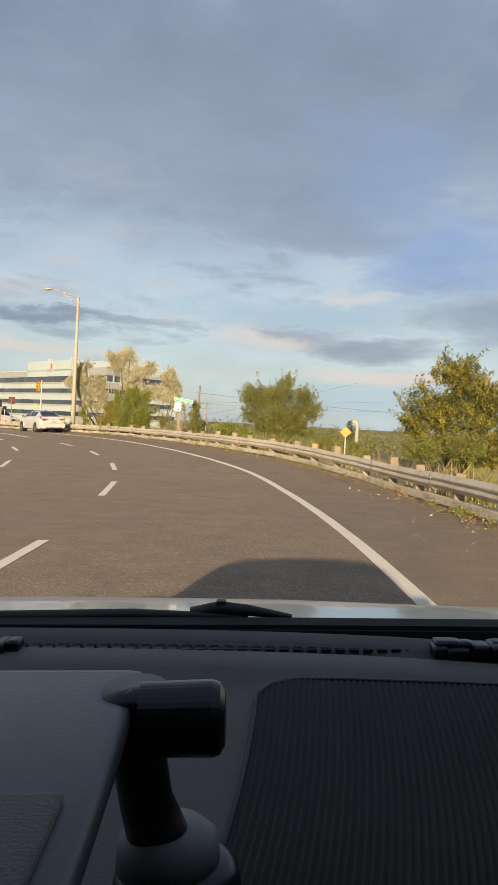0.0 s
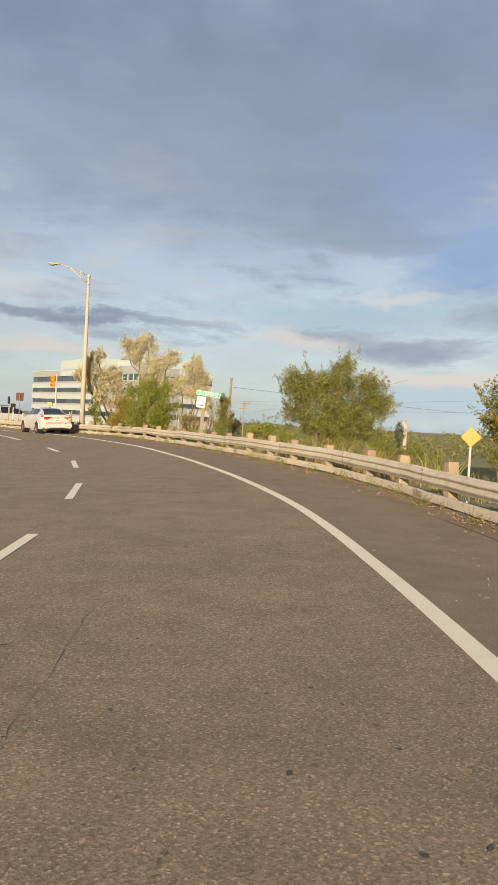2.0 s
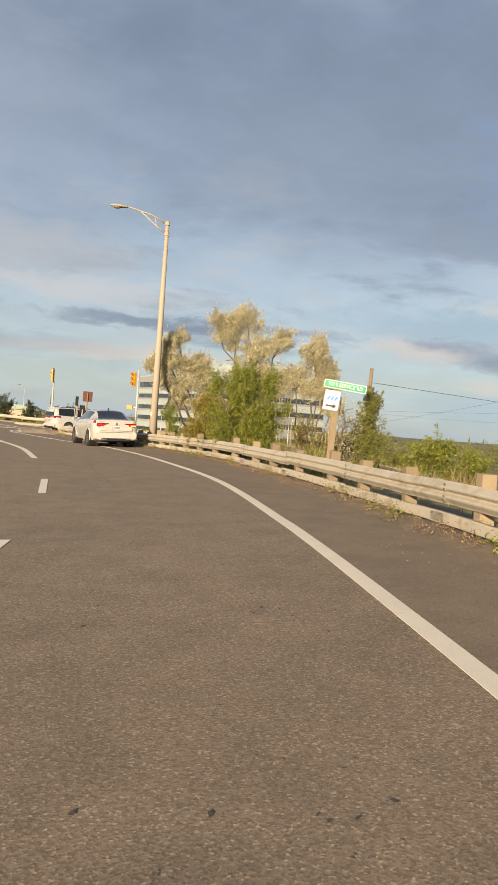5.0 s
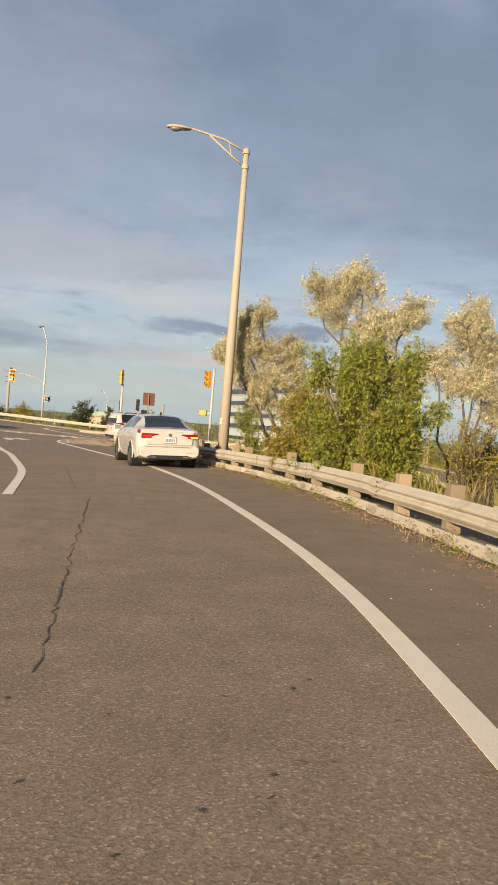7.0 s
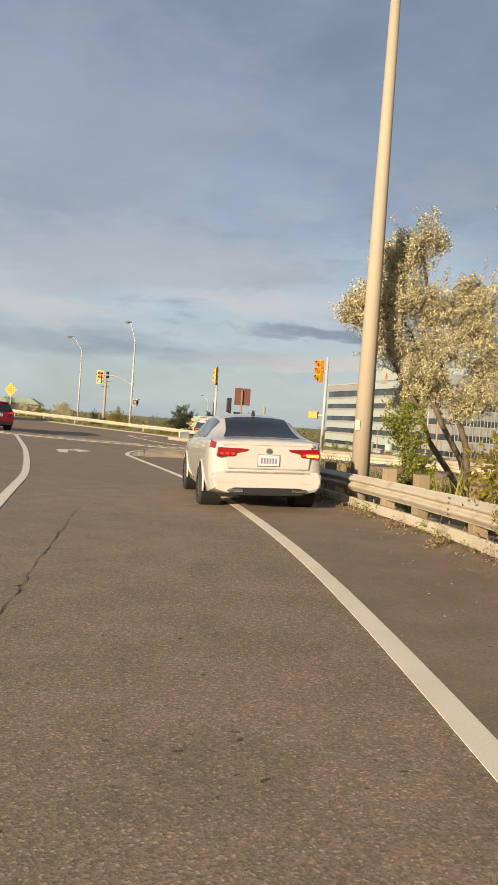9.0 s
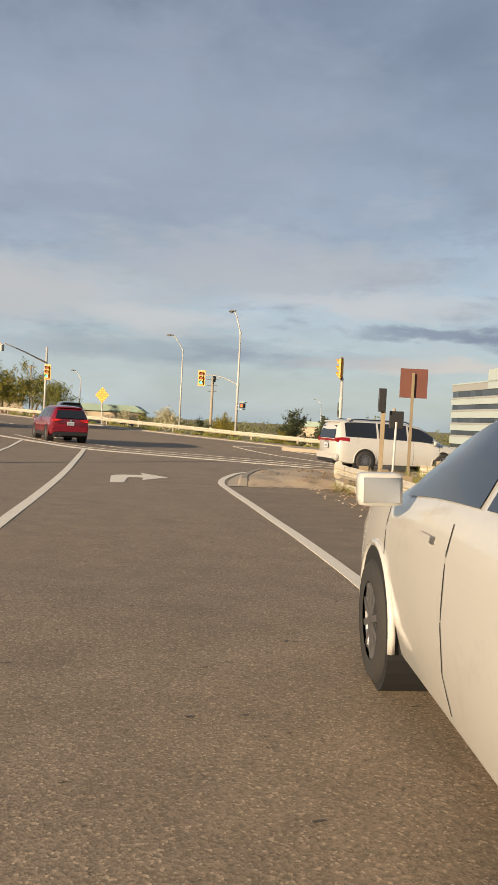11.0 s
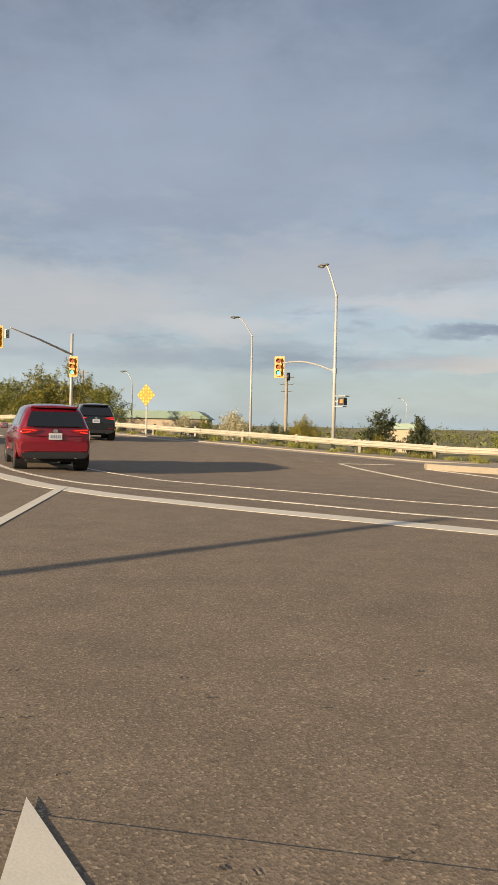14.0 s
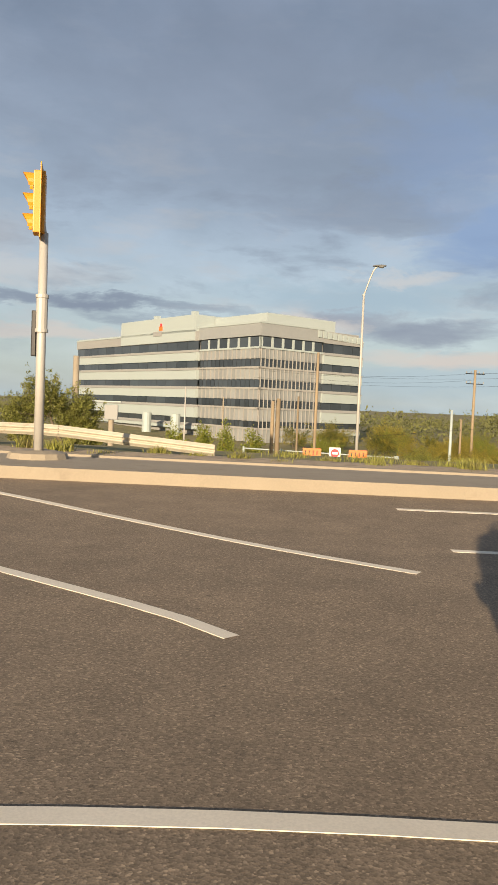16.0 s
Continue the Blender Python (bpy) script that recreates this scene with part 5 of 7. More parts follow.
tree("shrub", "dense green young tree behind the rail", -7.0, 45.5, [(-1.0, 0.1, 2.7, 0.35, 0.35, 0.6), (0.75, 0, 2.6, 0.4, 0.4, 0.55), (0, 0, 2.5, 0.8, 0.8, 0.9), (0.6, -0.2, 1.7, 0.9, 0.8, 0.8), (-0.6, 0.2, 1.7, 0.8, 0.8, 0.8), (0, 0, 0.9, 1.3, 1.0, 0.7)], 900, 62, 0.09, 0.033, LEAF_GREEN, 14, 0.06, 4, category="shrub", open_shell=0.3)
tree("shrub", "yellowing shrub behind the rail", -8.6, 47.4, [(0, 0, 1.9, 0.7, 0.7, 0.7), (-0.3, 0.3, 1.1, 0.9, 0.8, 0.8), (0.5, -0.2, 1.0, 0.8, 0.8, 0.7)], 340, 52, 0.09, 0.034, LEAF_AUTUMN, 15, 0.05, 4, category="shrub", open_shell=0.3)
tree("shrub", "thin half-bare shrub with a few yellow leaves behind the rail", -5.2, 45.2, [(0, 0, 1.5, 0.5, 0.5, 0.7), (0.4, -0.1, 0.9, 0.6, 0.5, 0.6)], 200, 14, 0.08, 0.03, LEAF_AUTUMN, 16, 0.05, 4, category="shrub", open_shell=0.3)
tree("shrub", "bare twiggy grey shrub behind the rail", -4.0, 46.0, [(0, 0, 1.7, 0.8, 0.8, 1.0), (0.2, 0, 0.9, 0.9, 0.9, 0.7)], 120, 24, 0.14, 0.026, LEAF_PALE, 17, 0.05, 5, category="shrub")
tree("shrub", "slim sapling beside the lamp post", -11.45, 51.6, [(0, 0, 1.45, 0.35, 0.35, 0.45), (0.15, 0, 0.8, 0.4, 0.4, 0.5)], 80, 80, 0.08, 0.03, LEAF_GREEN, 18, 0.03, 2, category="shrub")
tree("shrub", "slim dark green cedar beside the sign", -3.0, 40.9, [(0, 0, 2.0, 0.28, 0.28, 0.5), (0, 0, 1.2, 0.42, 0.42, 0.6), (0.1, 0, 0.4, 0.5, 0.5, 0.6)], 150, 90, 0.08, 0.03, LEAF_OLIVE, 19, 0.05, 1, category="shrub", open_shell=0.3)
tree("shrub", "low bright green shrub behind the rail", -1.4, 42.5, [(0, 0, 0.9, 0.7, 0.6, 0.6), (0.9, 0.2, 0.6, 0.6, 0.6, 0.5)], 130, 90, 0.1, 0.035, LEAF_GREEN, 20, 0.04, 3, category="shrub")
# tree with two crowns nearer the ramp, and the large one before it
tree("tree", "full green young tree with two leaders behind the rail", 1.0, 30.8, [(-0.1, 0.35, 2.35, 0.65, 0.6, 0.6), (0.1, 0.3, 1.5, 0.9, 0.8, 0.6), (-0.75, 0.35, 2.6, 0.76, 0.69, 0.69), (-0.9, 0.35, 1.9, 0.69, 0.63, 0.63), (0.5, 0.4, 3.08, 0.48, 0.48, 0.5), (0.5, 0.4, 2.75, 0.85, 0.8, 0.69), (1.15, 0.4, 2.5, 0.69, 0.63, 0.6), (1.4, 0.4, 2.0, 0.55, 0.5, 0.45), (0.4, 0.35, 1.85, 1.09, 0.92, 0.76), (-0.45, 0.35, 1.4, 0.86, 0.8, 0.62), (0.95, 0.4, 1.3, 0.85, 0.8, 0.62), (1.85, 0.4, 2.2, 0.3, 0.3, 0.16), (0.25, 0.3, 0.7, 1.2, 1.0, 0.46)], 1500, 56, 0.078, 0.029, LEAF_OLIVE, 21, 0.08, 3, open_shell=0.3, lobes=6)
tree("tree", "broad green and yellow tree behind the rail", 11.8, 43.5, [(0.2, 0, 4.2, 1.9, 1.8, 1.7), (-1.4, -0.2, 3.2, 1.7, 1.6, 1.4), (1.8, 0.2, 3.0, 2.0, 1.8, 1.8), (0.2, -0.4, 1.6, 3.0, 2.2, 1.5), (-2.4, -0.3, 1.9, 1.1, 1.1, 1.1), (0.5, 0, 0.2, 3.2, 2.2, 1.2)], 1100, 52, 0.17, 0.075, LEAF_DEEP, 22, 0.16, 3, open_shell=0.35)
tree("shrub", "yellow-green shrubs at the foot of the broad tree", 9.0, 38.5, [(0, 0, 0.6, 1.2, 1.0, 0.8), (1.8, 0.3, 0.9, 1.3, 1.0, 1.0)], 170, 80, 0.16, 0.055, LEAF_OLIVE, 23, 0.05, 3, category="shrub")
tree("shrub", "green shrubs at the foot of the broad tree", 6.2, 47.0, [(0, 0, 0.1, 1.2, 1.0, 0.5), (-1.6, 0.3, 0.2, 1.0, 1.0, 0.5)], 150, 80, 0.16, 0.055, LEAF_OLIVE, 24, 0.05, 3, category="shrub")
# beyond the cross road
tree("tree", "round green tree beyond the far rail", -38.9, 105.0, [(-0.9, 0, 0.9, 1.4, 1.2, 1.4), (0.5, 0.1, 0.3, 1.1, 1.0, 1.2), (-1.9, 0, 0.2, 1.1, 1.0, 1.2), (0.9, 0, -0.6, 1.0, 1.0, 0.9)], 420, 90, 0.14, 0.05, LEAF_OLIVE, 25, 0.1, 2, open_shell=0.3)


def conifer(x, y, top, width, seed, label="dark spreading conifer beyond the junction"):
    h = top - ground_at(x, y)
    blobs = [(0, 0, top - 0.1 * h, 0.14 * width, 0.14 * width, 0.1 * h), (0.05 * width, 0, top - 0.3 * h, 0.3 * width, 0.3 * width, 0.14 * h), (-0.05 * width, 0, top - 0.5 * h, 0.42 * width, 0.42 * width, 0.14 * h), (0, 0, top - 0.75 * h, 0.5 * width, 0.5 * width, 0.18 * h)]
    tree("conifer", label, x, y, blobs, 150, 40, 0.07 * width, 0.035 * width, LEAF_DARK, seed, 0.03 * width, 1, twigs=False, open_shell=0.3)


conifer(-81.6, 162.3, 3.4, 6.0, 31)
conifer(-70.0, 152.0, 1.6, 4.6, 32)
conifer(-72.0, 156.0, 2.4, 3.6, 33)
conifer(14.6, 109.5, 2.4, 3.0, 34, "slim dark conifer standing far off")
conifer(-5.0, 70.0, 2.0, 2.4, 35, "slim dark conifer beyond the shrubs")
for k, (x, y, top, w, leaf) in enumerate(((-80, 118, 2.6, 2.2, LEAF_PALE), (-78.3, 119.3, 2.4, 2.3, LEAF_OLIVE), (-75.7, 121.1, 2.8, 3.9, LEAF_PALE), (-69.9, 125.1, 2.5, 4.2, LEAF_AUTUMN), (-71.8, 123.5, 1.9, 2.6, LEAF_DARK), (-57.5, 119, 0.6, 2.4, LEAF_AUTUMN),
                                           (-108, 116, 6.4, 8.0, LEAF_OLIVE), (-101, 116, 7.4, 9.0, LEAF_DEEP), (-95, 116, 7.6, 7.5, LEAF_DEEP), (-114, 116, 5.6, 7.0, LEAF_OLIVE), (-90, 116, 5.4, 5.5, LEAF_OLIVE))):
    g = ground_at(x, y)
    h = (top - g) / 2
    tree("tree", ("green", "yellowing", "dull green")[k % 3] + " leafy tree beyond the far rail", x, y, [(0, 0, g + h * 1.35, w * 0.34, w * 0.34, h * 0.62), (w * 0.22, 0, g + h, w * 0.3, w * 0.3, h * 0.55), (-w * 0.22, 0, g + h * 0.95, w * 0.3, w * 0.3, h * 0.55)], 170, 78, 0.045 * w, 0.0135 * w, leaf, 50 + k, 0.03 * w, 2, twigs=False, open_shell=0.3)


def woods():
    """Far woodland all round, low on the land."""
    rng = np.random.RandomState(9)
    cs = []
    for _ in range(1500):
        a = rng.uniform(-75, 130)
        d = rng.uniform(170, 420)
        x, y = -20 - math.sin(math.radians(a)) * d, 60 + math.cos(math.radians(a)) * d
        if math.hypot(x + 55, y - 205) < 48:
            continue
        g = -6.5
        h = rng.uniform(3.0, 7.5) * (0.75 + d / 900)
        w = rng.uniform(2.5, 5)
        k = 16
        p = rng.normal(0, 1, (k, 3))
        p /= np.linalg.norm(p, axis=1)[:, None]
        cs.append(p * (w, w, h * 0.45) + (x, y, g + h * 0.55))
    c = np.concatenate(cs)
    me = leaf_cloud(rng, c, 5, 0.8, 0.52)
    me.materials.append(LEAF_FAR)
    tagged(new("woodland", me), "hazy far woodland along the horizon", "woodland", kind="stuff")


woods()


def weeds(name, label, q, n, lat0, lat1, hgt, material, seed, s0=0.0, clump=0.35, land=True):
    """Blades and stalks scattered along a curve."""
    rng = np.random.RandomState(seed)
    side = sides(q)
    tuft = rng.randint(0, len(q), n // 14)
    i = tuft[rng.randint(0, len(tuft), n)]
    lat = rng.uniform(lat0, lat1, len(q))[i] + rng.normal(0, clump * 0.4, n)
    p = q[i] + side[i] * lat[:, None] + rng.normal(0, clump * 0.4, (n, 2))
    z = land_z(p[:, 0], p[:, 1]) if land else road_z(p[:, 0], p[:, 1]) + 0.02
    h = hgt * rng.uniform(0.35, 1.2, n) * (0.5 + rng.uniform(0, 1, len(q))[i])
    a = rng.uniform(0, 6.28, n)
    w = 0.005 + 0.009 * h
    lean = rng.normal(0, 0.35, (n, 2)) * h[:, None]
    b0 = np.c_[p[:, 0] - np.cos(a) * w, p[:, 1] - np.sin(a) * w, z - 0.03]
    b1 = np.c_[p[:, 0] + np.cos(a) * w, p[:, 1] + np.sin(a) * w, z - 0.03]
    m0 = np.c_[p + lean * 0.4 + np.c_[np.cos(a) * w, np.sin(a) * w] * 0.9, z + h * 0.6]
    m1 = np.c_[p + lean * 0.4 - np.c_[np.cos(a) * w, np.sin(a) * w] * 0.9, z + h * 0.6]
    tip = np.c_[p + lean, z + h]
    v = np.stack([b0, b1, m0, m1, tip], 1).reshape(-1, 3)
    f = [t for k in range(0, 5 * n, 5) for t in ((k, k + 1, k + 2, k + 3), (k + 3, k + 2, k + 4))]
    tagged(new(name, raw(name, v, f, material)), label, "weeds", kind="stuff")


rail_near = RAIL_Q[RAIL_Q[:, 1] > 4]
# bushes and saplings beyond the cross road, before and beside the office block
bush_rng = random.Random(21)
for k in range(44):
    far = bush_rng.uniform(48, 125)
    side = math.radians(bush_rng.uniform(6.0, 21.0) if k < 36 else bush_rng.uniform(-1.0, 6.0))
    x, y = -28.6 + far * math.sin(side), 72.7 + far * math.cos(side)
    g = ground_at(x, y)
    w, top = bush_rng.uniform(2.5, 5.0) * far / 80, g + bush_rng.uniform(1.5, 3.6) * far / 90
    leaf = bush_rng.choice((LEAF_GREEN, LEAF_AUTUMN, LEAF_OLIVE, LEAF_DEEP))
    tagged(tree("shrub", "bushy yellow-green shrub on the land by the office road", x, y, [(0, 0, g + (top - g) * 0.5, w * 0.4, w * 0.4, (top - g) * 0.5), (w * 0.3, 0, g + (top - g) * 0.4, w * 0.35, w * 0.35, (top - g) * 0.4)], 110, 80, 0.06 * w, 0.015 * w, leaf, 80 + k, 0.02 * w, 2, twigs=False, category="shrub", open_shell=0.3), group="shrubs by the office road")
for k, (x, y) in enumerate(((-34.05, 113.6), (-32.7, 113.7), (-31.3, 113.8), (-36.0, 116.0))):
    g = ground_at(x, y)
    tagged(tree("sapling", "slender bright green sapling in the weeds", x, y, [(0, 0, g + 1.3, 0.4, 0.4, 0.9), (0.1, 0, g + 0.8, 0.5, 0.5, 0.6)], 60, 40, 0.14, 0.06, LEAF_GREEN, 120 + k, 0.03, 1, twigs=False, category="sapling"), group="saplings by the barrier")

weeds("weeds", "short dry stalks under the guard rail", rail_near, 1500, -0.22, 0.05, 0.07, LITTER, 1, land=False, clump=0.12)


def rail_litter(name, label, n, per, spread, size, material, seed, lift, lats):
    rng = np.random.RandomState(seed)
    i = rng.randint(0, len(rail_near), n)
    p = rail_near[i] + sides(rail_near)[i] * rng.uniform(*lats, (n, 1)) + rng.normal(0, 0.1, (n, 2))
    c = np.c_[p, road_z(p[:, 0], p[:, 1]) + lift]
    me = leaf_cloud(rng, c, per, spread, size, 0.3)
    q = np.empty(len(me.vertices) * 3)
    me.vertices.foreach_get("co", q)
    q = q.reshape(-1, 3)
    low = np.repeat(np.repeat(c[:, 2] - lift, per), 4) + 0.01
    q[:, 2] = np.where(q[:, 2] < low, low + (low - q[:, 2]) * 0.3, q[:, 2])
    me.vertices.foreach_set("co", q.ravel().astype(np.float32))
    me.materials.append(material)
    tagged(new(name, me), label, "weeds", kind="stuff")


rail_litter("leaf_litter", "brown dead leaves and stalks drifted under the rail", 520, 60, 0.06, 0.015, LITTER, 41, 0.035, (-0.26, 0.12))
rail_litter("weeds", "small green leafy weeds under the guard rail", 110, 90, 0.07, 0.02, LEAF_GREEN, 42, 0.08, (-0.2, 0.0))
rail_litter("weeds", "brown dead plants leaning on the lower rail", 120, 60, 0.075, 0.016, LITTER, 43, 0.12, (-0.14, 0.0))
weeds("weeds", "tall dry weeds behind the guard rail", rail_near, 8000, 0.5, 4.0, 0.5, DRYGRASS, 3)
weeds("weeds", "green undergrowth behind the guard rail", rail_near, 9000, 0.8, 6.0, 0.6, GRASS, 4)
far_near = FAR_Q[(FAR_Q[:, 0] < 20) & (FAR_Q[:, 0] > -100)]
weeds("weeds", "green weeds on the far verge", far_near, 34000, 0.4, 2.6, 0.24, GRASS, 5)
weeds("weeds", "tall weeds behind the far rail", far_near[far_near[:, 0] > -34], 14000, 2.0, 24.0, 0.16, GRASS, 6, clump=0.8)
weeds("weeds", "dry weeds by the corner signs", spline([(-23.5, 65.5), (-20, 64.5), (-16, 65.5), (-10, 66)], 0.4), 3500, -1.0, 1.2, 0.35, DRYGRASS, 7)


def corner_scraps():
    rng = np.random.RandomState(61)
    p = np.c_[rng.uniform(-24.6, -14, 380), rng.uniform(64.2, 69.6, 380)]
    p = p[p[:, 1] < 67.0 + 0.22 * (p[:, 0] + 25)]
    me = leaf_cloud(rng, np.c_[p, road_z(p[:, 0], p[:, 1]) + 0.2], 9, np.array((0.14, 0.14, 0.012)), 0.03, 0.6)
    me.materials.append(LITTER)
    tagged(new("leaf_litter", me), "brown dead leaves scattered on the bare corner", "leaf litter", kind="stuff")


corner_scraps()


# ---- barrier across the closed office road ----
def barrier():
    t = thing("road_barrier", "white pipe barrier with orange boards and a round sign", "barrier", pose(-27.66, 112.3, ground_at(-27.66, 112.3), 0, 0, 0))
    for z in (0.35, 0.62, 0.9):
        part("rail", tube([(-4.0, 0, z), (4.0, 0, z - 0.15)], 0.035, 8), WHITEWALL, t)
    for k in range(5):
        x = -4.0 + 2.0 * k
        part("post", tube([(x, 0, -0.2), (x, 0, 1.0 - 0.04 * k)], 0.06 if k < 4 else 0.13, 8), WHITEWALL, t)
    for x in (-0.4, 2.0):
        b = part("board", board(0.95, 0.42, 0.03), SIGN_ORANGE, t, "orange striped board")
        b.location = (x, -0.08, 0.85)
        for k in range(4):
            s = part("stripe", box((-0.33 + 0.2 * k, -0.006, -0.02), (0.05, 0.01, 0.22), 0.0), SIGN_BLACK, b)
    s = part("sign", board(0.6, 0.6, 0.02), SIGN_WHITE, t, "white square with a red ring")
    s.location = (0.8, -0.08, 0.85)
    part("ring", tube([(0, -0.004, 0), (0, -0.012, 0)], 0.22, 24), SIGN_RED, s)
    part("bar", box((0, -0.016, 0), (0.3, 0.008, 0.12), 0.0), SIGN_WHITE, s)


barrier()


def wire(a, b, sag, label):
    k = 12
    pts = [Vector(a).lerp(Vector(b), i / k) - Vector((0, 0, sag * 4 * (i / k) * (1 - i / k))) for i in range(k + 1)]
    tagged(part("overhead_wire", tube(pts, 0.008, 5), BLACK), label, "wire")


wire((-13.3, 142, 4.9), (-28, 160, 5.3), 0.4, "thin black overhead wire beside the office block")
wire((-13.3, 142, 4.3), (-28, 160, 4.6), 0.4, "thin black overhead wire beside the office block")
wire((-13.3, 142, 4.9), (60, 95, 9.0), 1.0, "thin black overhead wire crossing the land")
wire((-24.5, 122, -0.5), (14, 100, 7.5), 0.8, "thick black guy wire rising over the weeds")
wire((-8.2, 141, 4.7), (-34, 152, 5.0), 0.5, "thin black overhead wire past the office block")
wire((-8.2, 141, 4.0), (-34, 152, 4.2), 0.5, "thin black overhead wire past the office block")
wire((-8.2, 141, 4.7), (40, 128, 5.5), 0.7, "thin black overhead wire beyond the office road")
wire((-3.6, 49.9, 3.3), (60, 120, 4.0), 0.6, "thin black overhead wire behind the trees")


def vent_pipe():
    t = thing("vent_pipe", "cream bent vent pipe standing beyond the land", "vent pipe", Matrix.Translation((18.7, 131.5, ground_at(18.7, 131.5))))
    h = 2.6 - ground_at(18.7, 131.5)
    part("pipe", tube([(0, 0, -0.2), (0, 0, h - 0.6), (-0.1, 0, h - 0.25), (-0.35, 0, h - 0.05), (-0.75, 0, h - 0.05), (-1.0, 0, h - 0.25)], [0.33, 0.33, 0.36, 0.36, 0.36, 0.4], 12), LAMPSTEEL, t, smooth=True)


vent_pipe()


# ---- vehicles ----
def paint(name, color, flake=0.0, rough=0.25):
    return mat(name, color, rough, flake, var=0.04, scale=1.5, fine=80, bump=0.0, coat=0.8, dark=tuple(c * 0.86 for c in color), spot=-0.06)


CAR_WHITE = paint("white_car_paint", (0.5, 0.487, 0.455))
CAR_RED = paint("deep_red_car_paint", (0.22, 0.007, 0.02), 0.35)
CAR_BLACK = paint("black_car_paint", (0.006, 0.006, 0.007))
CAR_GLASS = mat("dark_car_glass", (0.012, 0.014, 0.016), 0.05, var=0.1, bump=0.0, coat=0.5)
CAR_TRIM = mat("black_car_trim", (0.018, 0.018, 0.019), 0.5, var=0.1, bump=0.05)
TYRE = mat("dusty_tyre_rubber", (0.03, 0.028, 0.026), 0.85, var=0.2, scale=8, bump=0.2)
ALLOY = mat("grey_alloy", (0.3, 0.3, 0.31), 0.3, 0.8, var=0.08, bump=0.0)
CHROME = mat("chrome_trim", (0.6, 0.6, 0.6), 0.15, 1.0, var=0.03, bump=0.0)
TAIL = mat("red_tail_lamp", (0.24, 0.006, 0.01), 0.15, var=0.15, scale=20, bump=0.0, coat=0.6)
TAIL_LIT = mat("lit_tail_lamp", (0.8, 0.03, 0.015), 0.2, var=0.1, bump=0.0, emit=0.3)
INDICATOR = mat("lit_amber_indicator", (1.0, 0.32, 0.05), 0.2, var=0.05, bump=0.0, emit=0.9)
PLATE = mat("plate_white", (0.55, 0.55, 0.55), 0.5, var=0.08, scale=20, bump=0.02)
PLATE_INK = mat("plate_blue_bars", (0.2, 0.23, 0.33), 0.5, var=0.1, bump=0.0)
UNDER = mat("underbody_black", (0.01, 0.01, 0.01), 0.9, var=0.1, bump=0.0)


def car_body(spec):
    """Half sections along the length: y, half width, underside, shoulder height, roof height, roof half width."""
    y, w, zb, zs, zr, wr = np.array(spec, float).T
    fine = np.unique(np.r_[np.linspace(y[0], y[-1], 45), y])

    def ease(v):
        # monotone smooth interpolation between the given stations
        d = np.diff(v) / np.diff(y)
        m = np.r_[d[0], np.where(d[:-1] * d[1:] > 0, 2 * d[:-1] * d[1:] / (d[:-1] + d[1:] + 1e-12), 0), d[-1]]
        i = np.clip(np.searchsorted(y, fine, "right") - 1, 0, len(y) - 2)
        h = y[i + 1] - y[i]
        t = (fine - y[i]) / h
        return (2 * t**3 - 3 * t**2 + 1) * v[i] + (t**3 - 2 * t**2 + t) * h * m[i] + (-2 * t**3 + 3 * t**2) * v[i + 1] + (t**3 - t**2) * h * m[i + 1]

    W, B, S, R, V = (ease(c) for c in (w, zb, zs, zr, wr))

    def section(k):
        a, b, s, r, v = W[k], B[k], S[k], R[k], V[k]
        g = r - s
        return [(0, b), (0.72 * a, b), (0.93 * a, b + 0.05), (0.985 * a, b + 0.3 * (s - b)), (a, b + 0.55 * (s - b)), (0.985 * a, b + 0.84 * (s - b)), (0.95 * a, s),
                (0.95 * a + (v - 0.95 * a) * 0.12, s + 0.1 * g), (0.95 * a + (v - 0.95 * a) * 0.55, s + 0.55 * g), (v, s + 0.9 * g), (0.86 * v, s + 0.985 * g), (0.5 * v, s + 1.02 * g + 0.01), (0, s + 1.03 * g + 0.015)]

    return fine, section


def patch(fine, section, y0, y1, s0, s1, out=0.007, nu=10, nv=6, side=1):
    """A sheet lying just proud of the body between two stations and two places up the half section (in section points)."""
    ys = np.linspace(y0, y1, nu)
    pts = []
    secs = [np.array(section(k)) for k in range(len(fine))]
    for yy in ys:
        k = np.clip(np.searchsorted(fine, yy) - 1, 0, len(fine) - 2)
        t = (yy - fine[k]) / (fine[k + 1] - fine[k])
        sec = secs[k] * (1 - t) + secs[k + 1] * t
        row = []
        for s in np.linspace(s0, s1, nv):
            if s > 12:  # over the crown, to the other side
                q = 24 - s
                i = int(min(q, 11))
                p = sec[i] + (sec[i + 1] - sec[i]) * (q - i)
                row.append((-p[0], yy, p[1]))
            else:
                i = int(min(s, 11))
                p = sec[i] + (sec[i + 1] - sec[i]) * (s - i)
                row.append((p[0], yy, p[1]))
        pts.append(row)
    a = np.array(pts)
    du, dv = np.gradient(a, axis=0), np.gradient(a, axis=1)
    n = np.cross(du, dv)
    n /= np.linalg.norm(n, axis=2)[:, :, None] + 1e-9
    if (n[nu // 2, nv // 2] @ (a[nu // 2, nv // 2] - np.array([0, a[nu // 2, nv // 2, 1], 0.7]))) < 0:
        n = -n
    a = a + n * out
    a[:, :, 0] *= side
    m = nv
    f = [(i * m + j, i * m + j + 1, (i + 1) * m + j + 1, (i + 1) * m + j) for i in range(nu - 1) for j in range(nv - 1)]
    return a.reshape(-1, 3), f


